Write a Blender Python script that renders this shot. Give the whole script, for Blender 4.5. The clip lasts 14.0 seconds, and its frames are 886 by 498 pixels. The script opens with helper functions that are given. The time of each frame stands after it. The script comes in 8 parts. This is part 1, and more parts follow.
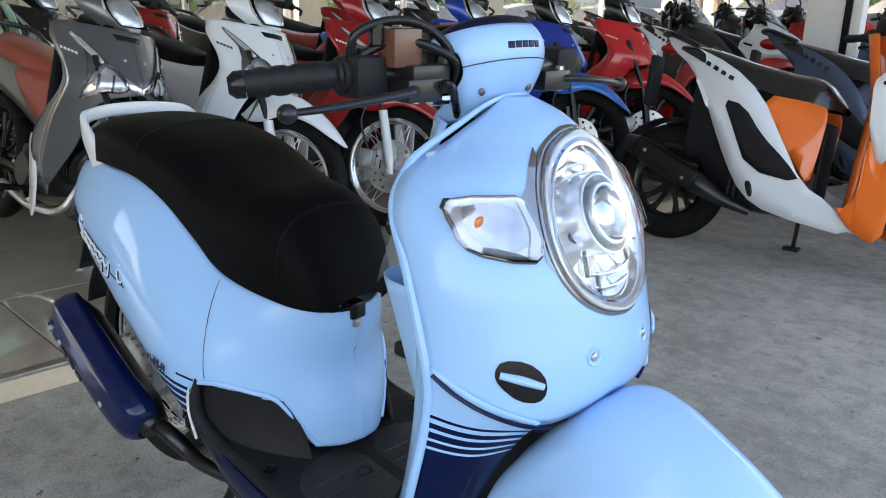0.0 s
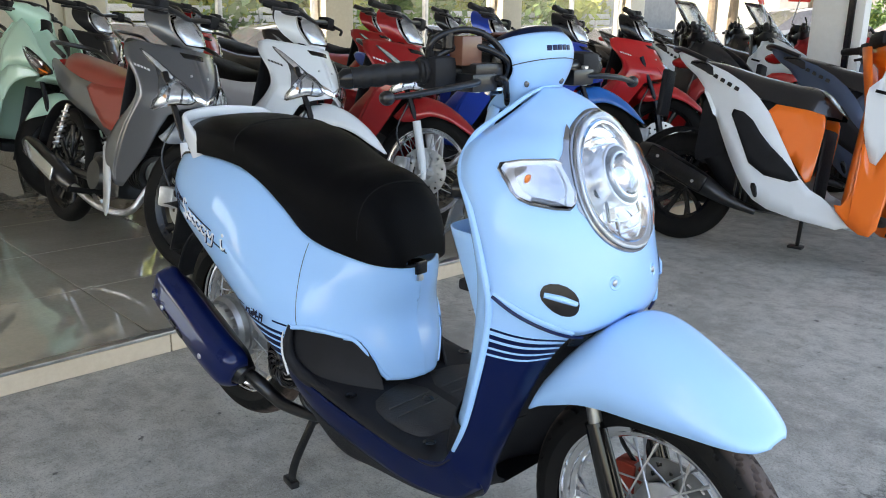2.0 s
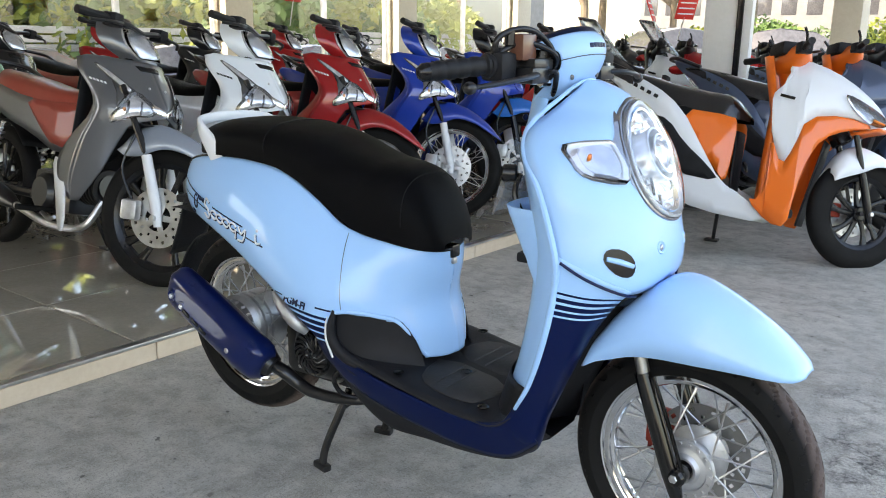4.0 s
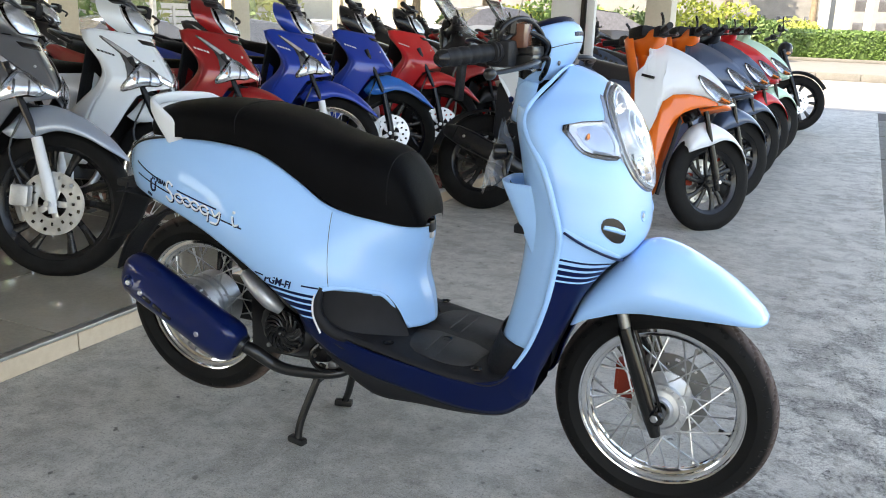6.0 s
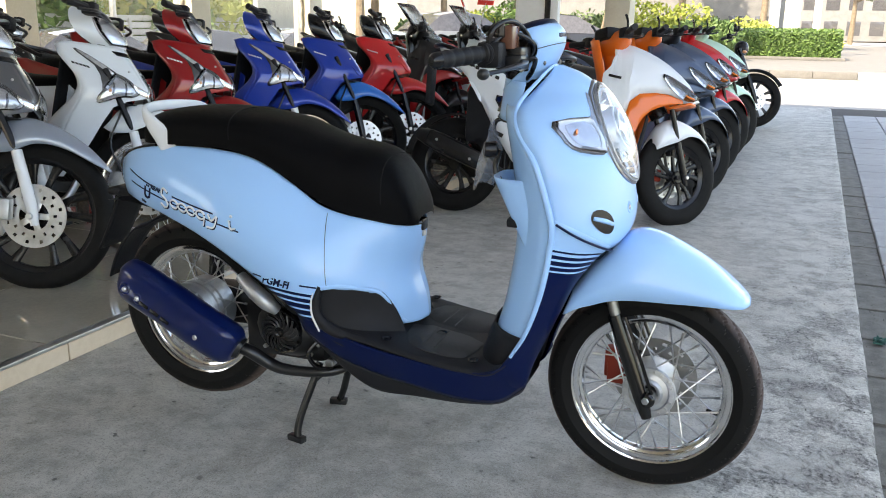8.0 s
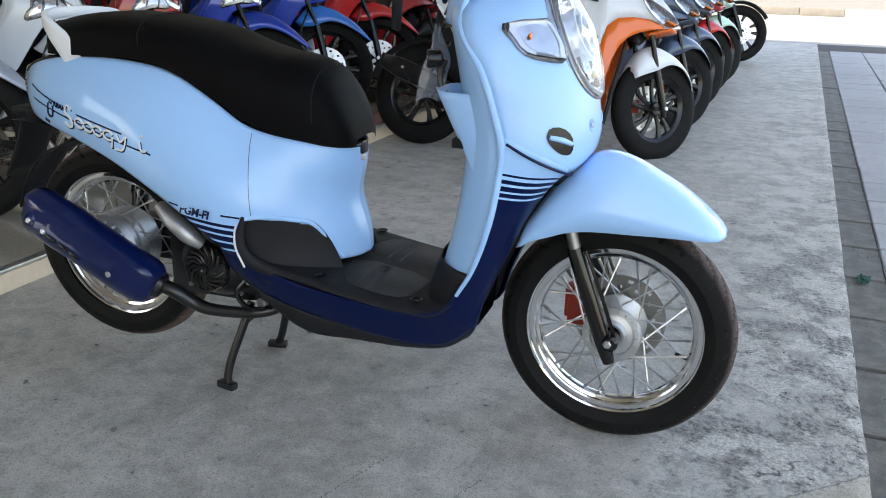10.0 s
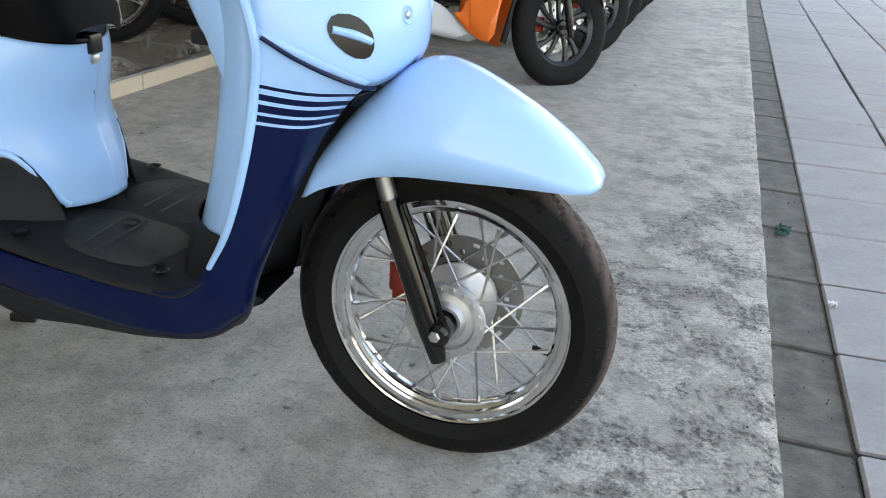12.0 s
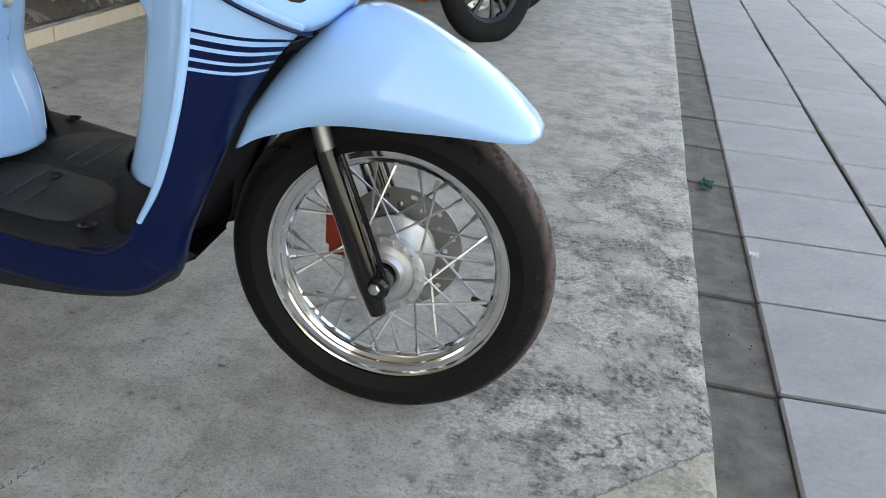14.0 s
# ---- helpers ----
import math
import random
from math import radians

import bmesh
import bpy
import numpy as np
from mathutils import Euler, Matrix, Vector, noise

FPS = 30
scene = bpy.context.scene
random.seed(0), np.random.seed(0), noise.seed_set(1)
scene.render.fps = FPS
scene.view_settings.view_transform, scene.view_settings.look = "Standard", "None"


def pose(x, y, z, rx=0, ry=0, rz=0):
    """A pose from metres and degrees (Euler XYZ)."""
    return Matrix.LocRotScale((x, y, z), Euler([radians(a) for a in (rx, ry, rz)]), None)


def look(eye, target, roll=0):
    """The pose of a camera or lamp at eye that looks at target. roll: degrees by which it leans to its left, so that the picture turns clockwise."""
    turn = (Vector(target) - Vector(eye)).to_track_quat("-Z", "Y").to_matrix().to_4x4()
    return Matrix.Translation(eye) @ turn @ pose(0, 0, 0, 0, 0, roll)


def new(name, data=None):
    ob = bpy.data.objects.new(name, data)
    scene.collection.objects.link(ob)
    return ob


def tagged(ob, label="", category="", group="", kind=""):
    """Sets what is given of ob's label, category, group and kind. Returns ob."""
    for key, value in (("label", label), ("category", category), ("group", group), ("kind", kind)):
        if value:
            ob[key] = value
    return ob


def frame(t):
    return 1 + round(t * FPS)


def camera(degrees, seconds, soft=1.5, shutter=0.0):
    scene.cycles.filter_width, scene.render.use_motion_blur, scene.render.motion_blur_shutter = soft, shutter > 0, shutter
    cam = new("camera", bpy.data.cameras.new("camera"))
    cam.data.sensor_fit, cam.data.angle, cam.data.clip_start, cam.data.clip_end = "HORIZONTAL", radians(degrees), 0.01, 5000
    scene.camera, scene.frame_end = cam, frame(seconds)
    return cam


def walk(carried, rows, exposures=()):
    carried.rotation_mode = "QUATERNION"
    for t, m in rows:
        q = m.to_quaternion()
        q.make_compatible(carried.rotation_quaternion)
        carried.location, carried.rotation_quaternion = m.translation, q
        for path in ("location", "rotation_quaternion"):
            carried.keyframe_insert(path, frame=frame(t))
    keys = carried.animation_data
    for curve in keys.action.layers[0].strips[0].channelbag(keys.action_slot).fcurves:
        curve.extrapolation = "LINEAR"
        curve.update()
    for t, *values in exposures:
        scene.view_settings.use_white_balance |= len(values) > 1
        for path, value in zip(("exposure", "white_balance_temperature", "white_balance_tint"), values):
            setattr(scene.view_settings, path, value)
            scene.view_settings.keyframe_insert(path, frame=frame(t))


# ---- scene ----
cam = camera(55.5, 14.0, 1.0)
PATH = [
    (0, (0.549, 0.404, 1.114), (-0.845, 1.714, 0.529), 1.6),
    (0.5, (0.622, 0.365, 1.111), (-0.816, 1.629, 0.533), 1.1),
    (1, (0.7, 0.313, 1.1), (-0.76, 1.559, 0.537), 0.9),
    (1.5, (0.752, 0.237, 1.095), (-0.703, 1.494, 0.544), 0.9),
    (2, (0.76, 0.119, 1.102), (-0.67, 1.41, 0.566), 1.0),
    (2.5, (0.747, -0.014, 1.098), (-0.607, 1.363, 0.576), 0.9),
    (2.7, (0.745, -0.056, 1.094), (-0.585, 1.345, 0.577), 0.9),
    (4.8, (0.522, -0.325, 1.05), (-0.578, 1.263, 0.533), 1.6),
    (5, (0.493, -0.353, 1.051), (-0.552, 1.265, 0.514), 2.0),
    (5.5, (0.426, -0.448, 1.066), (-0.514, 1.234, 0.53), 2.4),
    (6, (0.38, -0.535, 1.077), (-0.481, 1.19, 0.546), 1.9),
    (6.5, (0.361, -0.601, 1.074), (-0.463, 1.145, 0.552), 1.4),
    (7, (0.352, -0.626, 1.072), (-0.452, 1.13, 0.555), 1.2),
    (7.2, (0.351, -0.63, 1.072), (-0.445, 1.131, 0.559), 1.0),
    (9.3, (0.343, -0.572, 1.05), (-0.415, 1.184, 0.466), 0.9),
    (9.5, (0.348, -0.549, 1.031), (-0.403, 1.199, 0.413), 1.0),
    (10, (0.346, -0.4, 0.983), (-0.385, 1.345, 0.334), 1.2),
    (10.5, (0.324, -0.172, 0.934), (-0.388, 1.566, 0.248), 1.9),
    (11, (0.331, 0.021, 0.879), (-0.356, 1.75, 0.145), 2.4),
    (11.5, (0.356, 0.12, 0.851), (-0.279, 1.847, 0.068), 2.8),
    (12, (0.371, 0.165, 0.845), (-0.173, 1.917, 0.048), 3.8),
    (12.5, (0.362, 0.174, 0.833), (-0.121, 1.932, 0.009), 4.5),
    (13, (0.354, 0.171, 0.827), (-0.066, 1.936, -0.013), 5.2),
    (13.5, (0.353, 0.165, 0.825), (-0.033, 1.931, -0.031), 5.4),
    (14, (0.352, 0.162, 0.827), (-0.005, 1.929, -0.04), 5.6),
]
walk(cam, [(t, look(eye, target, roll)) for t, eye, target, roll in PATH],
     [(0.0, 2.26, 7800, 12), (2.5, 2.43, 7900, 12), (5.0, 2.51, 8200, 12), (7.0, 2.40, 8200, 12), (10.0, 2.32, 8000, 12), (12.0, 2.47, 8800, 12), (14.0, 2.36, 8900, 12)])

# ---------------------------------------------------------------- light
world = bpy.data.worlds.new("sky")
scene.world = world
world.use_nodes = True
SUN_EL, SUN_AZ = radians(52), radians(205)      # azimuth, clockwise from +y
wn = world.node_tree.nodes
sky = wn.new("ShaderNodeTexSky")
sky.sky_type = "NISHITA"
sky.sun_disc = False
sky.sun_elevation, sky.sun_rotation = SUN_EL, SUN_AZ
sky.air_density, sky.dust_density, sky.ozone_density = 1.0, 1.5, 1.0
wn["Background"].inputs["Strength"].default_value = 0.15
world.node_tree.links.new(sky.outputs["Color"], wn["Background"].inputs["Color"])
sun_data = bpy.data.lights.new("sun", "SUN")
sun_data.energy, sun_data.angle, sun_data.color = 2.8, radians(0.6), (1.0, 0.95, 0.87)
sun = new("sun", sun_data)
to_sun = Vector((math.sin(SUN_AZ) * math.cos(SUN_EL), math.cos(SUN_AZ) * math.cos(SUN_EL), math.sin(SUN_EL)))
sun.matrix_world = look(to_sun * 40, (0, 0, 0))

# ---------------------------------------------------------------- mesh tools
V = Vector


def finish(bm, smooth=35):
    """A mesh of a bmesh: normals outward, smooth but for edges sharper than the angle."""
    bmesh.ops.recalc_face_normals(bm, faces=bm.faces)
    me = bpy.data.meshes.new("mesh")
    bm.to_mesh(me)
    bm.free()
    if smooth:
        me.shade_smooth()
        me.set_sharp_from_angle(angle=radians(smooth))
    return me


def part(name, bm, material, parent=None, label="", smooth=35, thick=0.0):
    """One mesh object under a thing or a part."""
    me = bm if isinstance(bm, bpy.types.Mesh) else finish(bm, smooth)
    ob = new(name, me)
    if not me.materials:
        me.materials.append(material)
    if parent:
        ob.parent = parent
    if label:
        tagged(ob, label)
    if thick:
        md = ob.modifiers.new("thickness", "SOLIDIFY")
        md.thickness, md.offset = thick, -1
    return ob


def thing(name, m, label, category, group="", kind=""):
    ob = new(name)
    ob.empty_display_size = 0.1
    ob.matrix_basis = m
    return tagged(ob, label, category, group, kind)


def whole(name, bm, material, label, category, group="", kind="", smooth=35, m=None):
    ob = part(name, bm, material, None, "", smooth)
    if m:
        ob.matrix_basis = m
    return tagged(ob, label, category, group, kind)


def cr(pts, n):
    """n points along a smooth curve through pts."""
    p = np.array(pts, float)
    d = np.concatenate([[0], np.cumsum(np.linalg.norm(np.diff(p, axis=0), axis=1) ** 0.5)])
    t = np.linspace(0, d[-1], n)
    return smooth_at(d, p, t)


def smooth_at(xs, ys, x):
    """Cubic Hermite interpolation of ys over xs at x, with limited slopes."""
    xs, ys, x = np.asarray(xs, float), np.asarray(ys, float), np.asarray(x, float)
    one = ys.ndim == 1
    if one:
        ys = ys[:, None]
    h = np.diff(xs)[:, None]
    s = np.diff(ys, axis=0) / h
    m = np.zeros_like(ys)
    m[0], m[-1] = s[0], s[-1]
    if len(xs) > 2:
        m[1:-1] = (s[:-1] * h[1:] + s[1:] * h[:-1]) / (h[1:] + h[:-1])
    i = np.clip(np.searchsorted(xs, x, side="right") - 1, 0, len(xs) - 2)
    w = h[i]
    u = ((x - xs[i])[..., None] / w)
    u = np.clip(u, 0, 1)
    r = ((2 * u**3 - 3 * u**2 + 1) * ys[i] + (u**3 - 2 * u**2 + u) * w * m[i]
         + (-2 * u**3 + 3 * u**2) * ys[i + 1] + (u**3 - u**2) * w * m[i + 1])
    return r[..., 0] if one else r


def grid_bm(rows, close_u=False, close_v=False, cap=False, bm=None):
    """A sheet over rows of points; close_v joins the ends of each row, close_u the last row to the first."""
    bm = bm or bmesh.new()
    vs = [[bm.verts.new(p) for p in r] for r in rows]
    nu, nv = len(vs), len(vs[0])
    for i in range(nu if close_u else nu - 1):
        for j in range(nv if close_v else nv - 1):
            a, b = vs[i], vs[(i + 1) % nu]
            try:
                bm.faces.new((a[j], a[(j + 1) % nv], b[(j + 1) % nv], b[j]))
            except ValueError:
                pass
    if cap:
        bm.faces.new(vs[0])
        bm.faces.new(vs[-1])
    return bm


def weld(bm, d=0.0005):
    bmesh.ops.remove_doubles(bm, verts=bm.verts, dist=d)
    return bm


def tube(pts, r, seg=10, n=0, bm=None, flat=1.0):
    """A round rod along pts; r is a number or one for each point. flat squeezes it along its second axis."""
    p = cr(pts, n) if n else np.array(pts, float)
    rr = np.full(len(p), float(r)) if np.isscalar(r) else np.interp(np.linspace(0, 1, len(p)), np.linspace(0, 1, len(r)), r)
    t = np.gradient(p, axis=0)
    t /= np.linalg.norm(t, axis=1)[:, None] + 1e-12
    up = np.array([0.0, 0, 1]) if abs(t[0][2]) < 0.9 else np.array([0.0, 1, 0])
    rows = []
    for q, d, a in zip(p, t, rr):
        s = np.cross(d, up)
        s /= np.linalg.norm(s)
        up = np.cross(s, d)
        rows.append([q + a * (math.cos(w) * s + flat * math.sin(w) * up) for w in np.linspace(0, 2 * math.pi, seg, endpoint=False)])
    return grid_bm(rows, close_v=True, cap=True, bm=bm)


def lathe(profile, seg=32, bm=None, close=False, y0=0.0, depth=None):
    """A body turned round the y axis; the profile's points are (radius, y)."""
    rows = []
    for k in range(seg):
        a = 2 * math.pi * k / seg
        row = []
        for j, (r, y) in enumerate(profile):
            q = r - (depth(a, j, y) if depth else 0)
            row.append((q * math.cos(a), y + y0, q * math.sin(a)))
        rows.append(row)
    bm = grid_bm(rows, close_u=True, close_v=close, bm=bm)
    return bm


def rod_y(r, y1, y2, c=(0, 0), seg=20, bevel=0.0, bm=None):
    """A closed cylinder along y round the point c of the xz plane, with softened rims."""
    b = min(bevel, r * 0.9)
    prof = [(1e-4, y1), (r - b, y1), (r, y1 + b), (r, y2 - b), (r - b, y2), (1e-4, y2)]
    out = bm or bmesh.new()
    rows = [[(c[0] + q * math.cos(2 * math.pi * k / seg), y, c[1] + q * math.sin(2 * math.pi * k / seg)) for q, y in prof] for k in range(seg)]
    return grid_bm(rows, close_u=True, bm=out)


def block(x1, x2, y1, y2, z1, z2, bevel=0.004, bm=None, segs=2):
    out = bmesh.new()
    bmesh.ops.create_cube(out, size=1)
    for v in out.verts:
        v.co = V(((x1 + x2) / 2 + v.co.x * (x2 - x1), (y1 + y2) / 2 + v.co.y * (y2 - y1), (z1 + z2) / 2 + v.co.z * (z2 - z1)))
    if bevel:
        bmesh.ops.bevel(out, geom=out.edges[:], offset=bevel, segments=segs, affect="EDGES", profile=0.6)
    if bm is None:
        return out
    join(bm, out)
    return bm


def join(bm, other):
    me = bpy.data.meshes.new("tmp")
    other.to_mesh(me)
    other.free()
    bm.from_mesh(me)
    bpy.data.meshes.remove(me)
    return bm


def moved(bm, m):
    bmesh.ops.transform(bm, matrix=m, verts=bm.verts)
    return bm


def ball(c, r, u=16, v=10, bm=None):
    """An ellipsoid with radii r at c."""
    out = bmesh.new()
    bmesh.ops.create_uvsphere(out, u_segments=u, v_segments=v, radius=1)
    for q in out.verts:
        q.co = V((c[0] + q.co.x * r[0], c[1] + q.co.y * r[1], c[2] + q.co.z * r[2]))
    if bm is None:
        return out
    return join(bm, out)


def soften(outline, times=2):
    """Cuts the corners of a closed outline."""
    p = [tuple(q) for q in outline]
    for _ in range(times):
        q = []
        for a, b in zip(p, p[1:] + p[:1]):
            q.append((a[0] * 0.75 + b[0] * 0.25, a[1] * 0.75 + b[1] * 0.25))
            q.append((a[0] * 0.25 + b[0] * 0.75, a[1] * 0.25 + b[1] * 0.75))
        p = q
    return p


def panel(outline, place, cuts=2, soft=2, bm=None):
    """A sheet with the given outline in two coordinates, set into space by place(a, b)."""
    out = bmesh.new()
    p = soften(outline, soft) if soft else outline
    f = out.faces.new([out.verts.new((a, 0, b)) for a, b in p])
    bmesh.ops.triangulate(out, faces=[f])
    for _ in range(cuts):
        bmesh.ops.subdivide_edges(out, edges=out.edges[:], cuts=1, use_grid_fill=True)
    for v in out.verts:
        v.co = V(place(v.co.x, v.co.z))
    if bm is None:
        return out
    return join(bm, out)


def mirrored(bm):
    """A copy of a bmesh on the other side of the plane y = 0."""
    out = bm.copy()
    for v in out.verts:
        v.co.y = -v.co.y
    bmesh.ops.reverse_faces(out, faces=out.faces)
    return out


def both(name, bm, material, parent, label="", smooth=35, thick=0.0):
    """The same part on both sides of the plane y = 0."""
    other = mirrored(bm)
    return part(name, bm, material, parent, label, smooth, thick), part(name, other, material, parent, label, smooth, thick)


def letters(text, size, depth, material, parent, m, name="lettering", shear=0.0, label=""):
    cu = bpy.data.curves.new("text", "FONT")
    cu.body, cu.size, cu.extrude, cu.shear = text, size, depth, shear
    cu.offset = size * 0.022
    ob = bpy.data.objects.new("text", cu)
    scene.collection.objects.link(ob)
    me = bpy.data.meshes.new_from_object(ob.evaluated_get(bpy.context.evaluated_depsgraph_get()))
    bpy.data.objects.remove(ob)
    me.materials.clear()
    out = part(name, me, material, parent, label)
    out.matrix_basis = m
    return out

# ---------------------------------------------------------------- materials
def nodes_of(name):
    mat = bpy.data.materials.new(name)
    mat.use_nodes = True
    nt = mat.node_tree
    return mat, nt, nt.nodes, nt.links, nt.nodes["Principled BSDF"]


def rgb(r, g, b):
    return (r, g, b, 1.0)


def coords(nt, kind="Object", scale=(1, 1, 1)):
    tc, mp = nt.nodes.new("ShaderNodeTexCoord"), nt.nodes.new("ShaderNodeMapping")
    mp.inputs["Scale"].default_value = scale
    nt.links.new(tc.outputs[kind], mp.inputs["Vector"])
    return mp.outputs["Vector"]


def noise_node(nt, vec, scale, detail=4.0, rough=0.55, distort=0.0):
    n = nt.nodes.new("ShaderNodeTexNoise")
    n.inputs["Scale"].default_value, n.inputs["Detail"].default_value = scale, detail
    n.inputs["Roughness"].default_value, n.inputs["Distortion"].default_value = rough, distort
    nt.links.new(vec, n.inputs["Vector"])
    return n.outputs["Fac"]


def ramp(nt, fac, stops):
    r = nt.nodes.new("ShaderNodeValToRGB")
    el = r.color_ramp.elements
    while len(el) < len(stops):
        el.new(0.5)
    for e, (p, c) in zip(el, stops):
        e.position, e.color = p, c if len(c) == 4 else (*c, 1.0)
    nt.links.new(fac, r.inputs["Fac"])
    return r.outputs["Color"]


def mix(nt, fac, a, b, blend="MIX"):
    m = nt.nodes.new("ShaderNodeMix")
    m.data_type, m.blend_type = "RGBA", blend
    for sock, val in ((m.inputs[0], fac), (m.inputs[6], a), (m.inputs[7], b)):
        if isinstance(val, (int, float)):
            sock.default_value = val
        elif isinstance(val, tuple):
            sock.default_value = val
        else:
            nt.links.new(val, sock)
    return m.outputs[2]


def maths(nt, op, a, b=0.0, clamp=False):
    m = nt.nodes.new("ShaderNodeMath")
    m.operation, m.use_clamp = op, clamp
    for sock, val in ((m.inputs[0], a), (m.inputs[1], b)):
        if isinstance(val, (int, float)):
            sock.default_value = val
        else:
            nt.links.new(val, sock)
    return m.outputs[0]


def bump(nt, height, strength, distance, bsdf):
    b = nt.nodes.new("ShaderNodeBump")
    b.inputs["Strength"].default_value, b.inputs["Distance"].default_value = strength, distance
    nt.links.new(height, b.inputs["Height"])
    nt.links.new(b.outputs["Normal"], bsdf.inputs["Normal"])


def paint(name, color, rough=0.45, coat=1.0, metal=0.0, flake=0.0, spec=0.2):
    """Sprayed and lacquered plastic or sheet metal, with a faint orange peel and film of dust."""
    mat, nt, nd, ln, b = nodes_of(name)
    vec = coords(nt)
    dust = noise_node(nt, vec, 6.0, 5.0, 0.6)
    base = mix(nt, ramp(nt, dust, [(0.35, rgb(0, 0, 0)), (0.85, rgb(0.02, 0.02, 0.02))]), rgb(*color), rgb(*[min(1, c * 0.85 + 0.05) for c in color]))
    if flake:
        f = noise_node(nt, vec, 900.0, 1.0)
        base = mix(nt, maths(nt, "MULTIPLY", f, flake), base, rgb(*[min(1, c * 2.2 + 0.03) for c in color]))
    ln.new(base, b.inputs["Base Color"])
    ln.new(maths(nt, "ADD", maths(nt, "MULTIPLY", dust, 0.05), rough - 0.025), b.inputs["Roughness"])
    b.inputs["Metallic"].default_value = metal
    b.inputs["Coat Weight"].default_value, b.inputs["Coat Roughness"].default_value = coat, 0.025
    b.inputs["Specular IOR Level"].default_value = spec
    bump(nt, noise_node(nt, vec, 260.0, 1.0), 0.02, 0.002, b)
    return mat


def solid(name, color, rough, metal=0.0, grain=0.0, grain_scale=400.0, vary=0.25, vary_scale=12.0, coat=0.0, spec=0.5):
    """A plain substance with mottling and a fine grain."""
    mat, nt, nd, ln, b = nodes_of(name)
    vec = coords(nt)
    n = noise_node(nt, vec, vary_scale, 6.0, 0.6)
    lo, hi = [c * (1 - vary) for c in color], [min(1, c * (1 + vary)) for c in color]
    ln.new(ramp(nt, n, [(0.3, rgb(*lo)), (0.7, rgb(*hi))]), b.inputs["Base Color"])
    ln.new(maths(nt, "ADD", maths(nt, "MULTIPLY", n, 0.16), rough - 0.08), b.inputs["Roughness"])
    b.inputs["Metallic"].default_value = metal
    b.inputs["Coat Weight"].default_value, b.inputs["Specular IOR Level"].default_value = coat, spec
    if grain:
        bump(nt, noise_node(nt, vec, grain_scale, 3.0), grain, 0.002, b)
    return mat


def clear(name, color=(1, 1, 1), rough=0.02, ior=1.45):
    mat, nt, nd, ln, b = nodes_of(name)
    b.inputs["Base Color"].default_value = rgb(*color)
    b.inputs["Transmission Weight"].default_value = 1.0
    b.inputs["Roughness"].default_value, b.inputs["IOR"].default_value = rough, ior
    return mat


BLUE, NAVY = (0.33, 0.58, 0.91), (0.001, 0.0065, 0.044)
m_blue = paint("light blue lacquer", BLUE, 0.45, 0.75)
m_navy = paint("navy lacquer", NAVY, 0.3, 0.3, spec=0.06)
m_navy_metal = paint("navy metallic heat shield", (0.0008, 0.0085, 0.068), 0.28, 0.8, 0.15, 0.05, spec=0.08)
m_black = solid("black textured plastic", (0.013, 0.013, 0.015), 0.55, 0, 0.25, 900, spec=0.2)
m_gloss_black = solid("gloss black plastic", (0.007, 0.007, 0.008), 0.25, 0, 0.0, spec=0.4)
m_black_metal = solid("black painted metal", (0.009, 0.009, 0.010), 0.36, 0.0, 0.1, 300, coat=0.3, spec=0.4)
m_fork = solid("glossy black fork lacquer", (0.006, 0.0055, 0.005), 0.14, 0.0, 0.03, 200, coat=0.2, spec=0.4)
m_rubber = solid("tyre rubber", (0.0085, 0.008, 0.0078), 0.62, 0, 0.3, 500, vary=0.4, spec=0.12)
m_grip = solid("grip rubber", (0.008, 0.008, 0.009), 0.55, 0, 0.2, 700, spec=0.35)
m_chrome = solid("chrome", (0.82, 0.82, 0.82), 0.13, 1.0, 0, vary=0.06)
m_rim = solid("chromed rim", (0.70, 0.70, 0.70), 0.09, 1.0, 0, vary=0.08)
m_disc = solid("drilled disc steel", (0.30, 0.295, 0.28), 0.42, 0.9, 0.1, 300)
m_steel = solid("zinc plated steel", (0.55, 0.55, 0.55), 0.34, 1.0, 0.05, 200)
m_alu = solid("cast aluminium", (0.52, 0.53, 0.54), 0.42, 0.8, 0.15, 300)
m_silver = paint("silver painted plastic", (0.74, 0.75, 0.76), 0.35, 0.5)
m_red_cal = paint("red caliper paint", (0.28, 0.035, 0.018), 0.5, 0.1)
m_screen = solid("brown tinted display", (0.13, 0.055, 0.035), 0.18)
m_glass = clear("clear lens plastic", (0.97, 0.98, 1.0), 0.03)
m_reflect = solid("metallised reflector", (0.86, 0.86, 0.87), 0.16, 1.0, vary=0.08, vary_scale=30)
m_amber = paint("amber bulb", (0.85, 0.20, 0.02), 0.3, 1.0)
m_bezel = solid("smoked chrome bezel", (0.30, 0.31, 0.33), 0.14, 0.85, vary=0.08)
m_smoke = solid("smoked lens rim", (0.10, 0.10, 0.105), 0.1, 0.3)


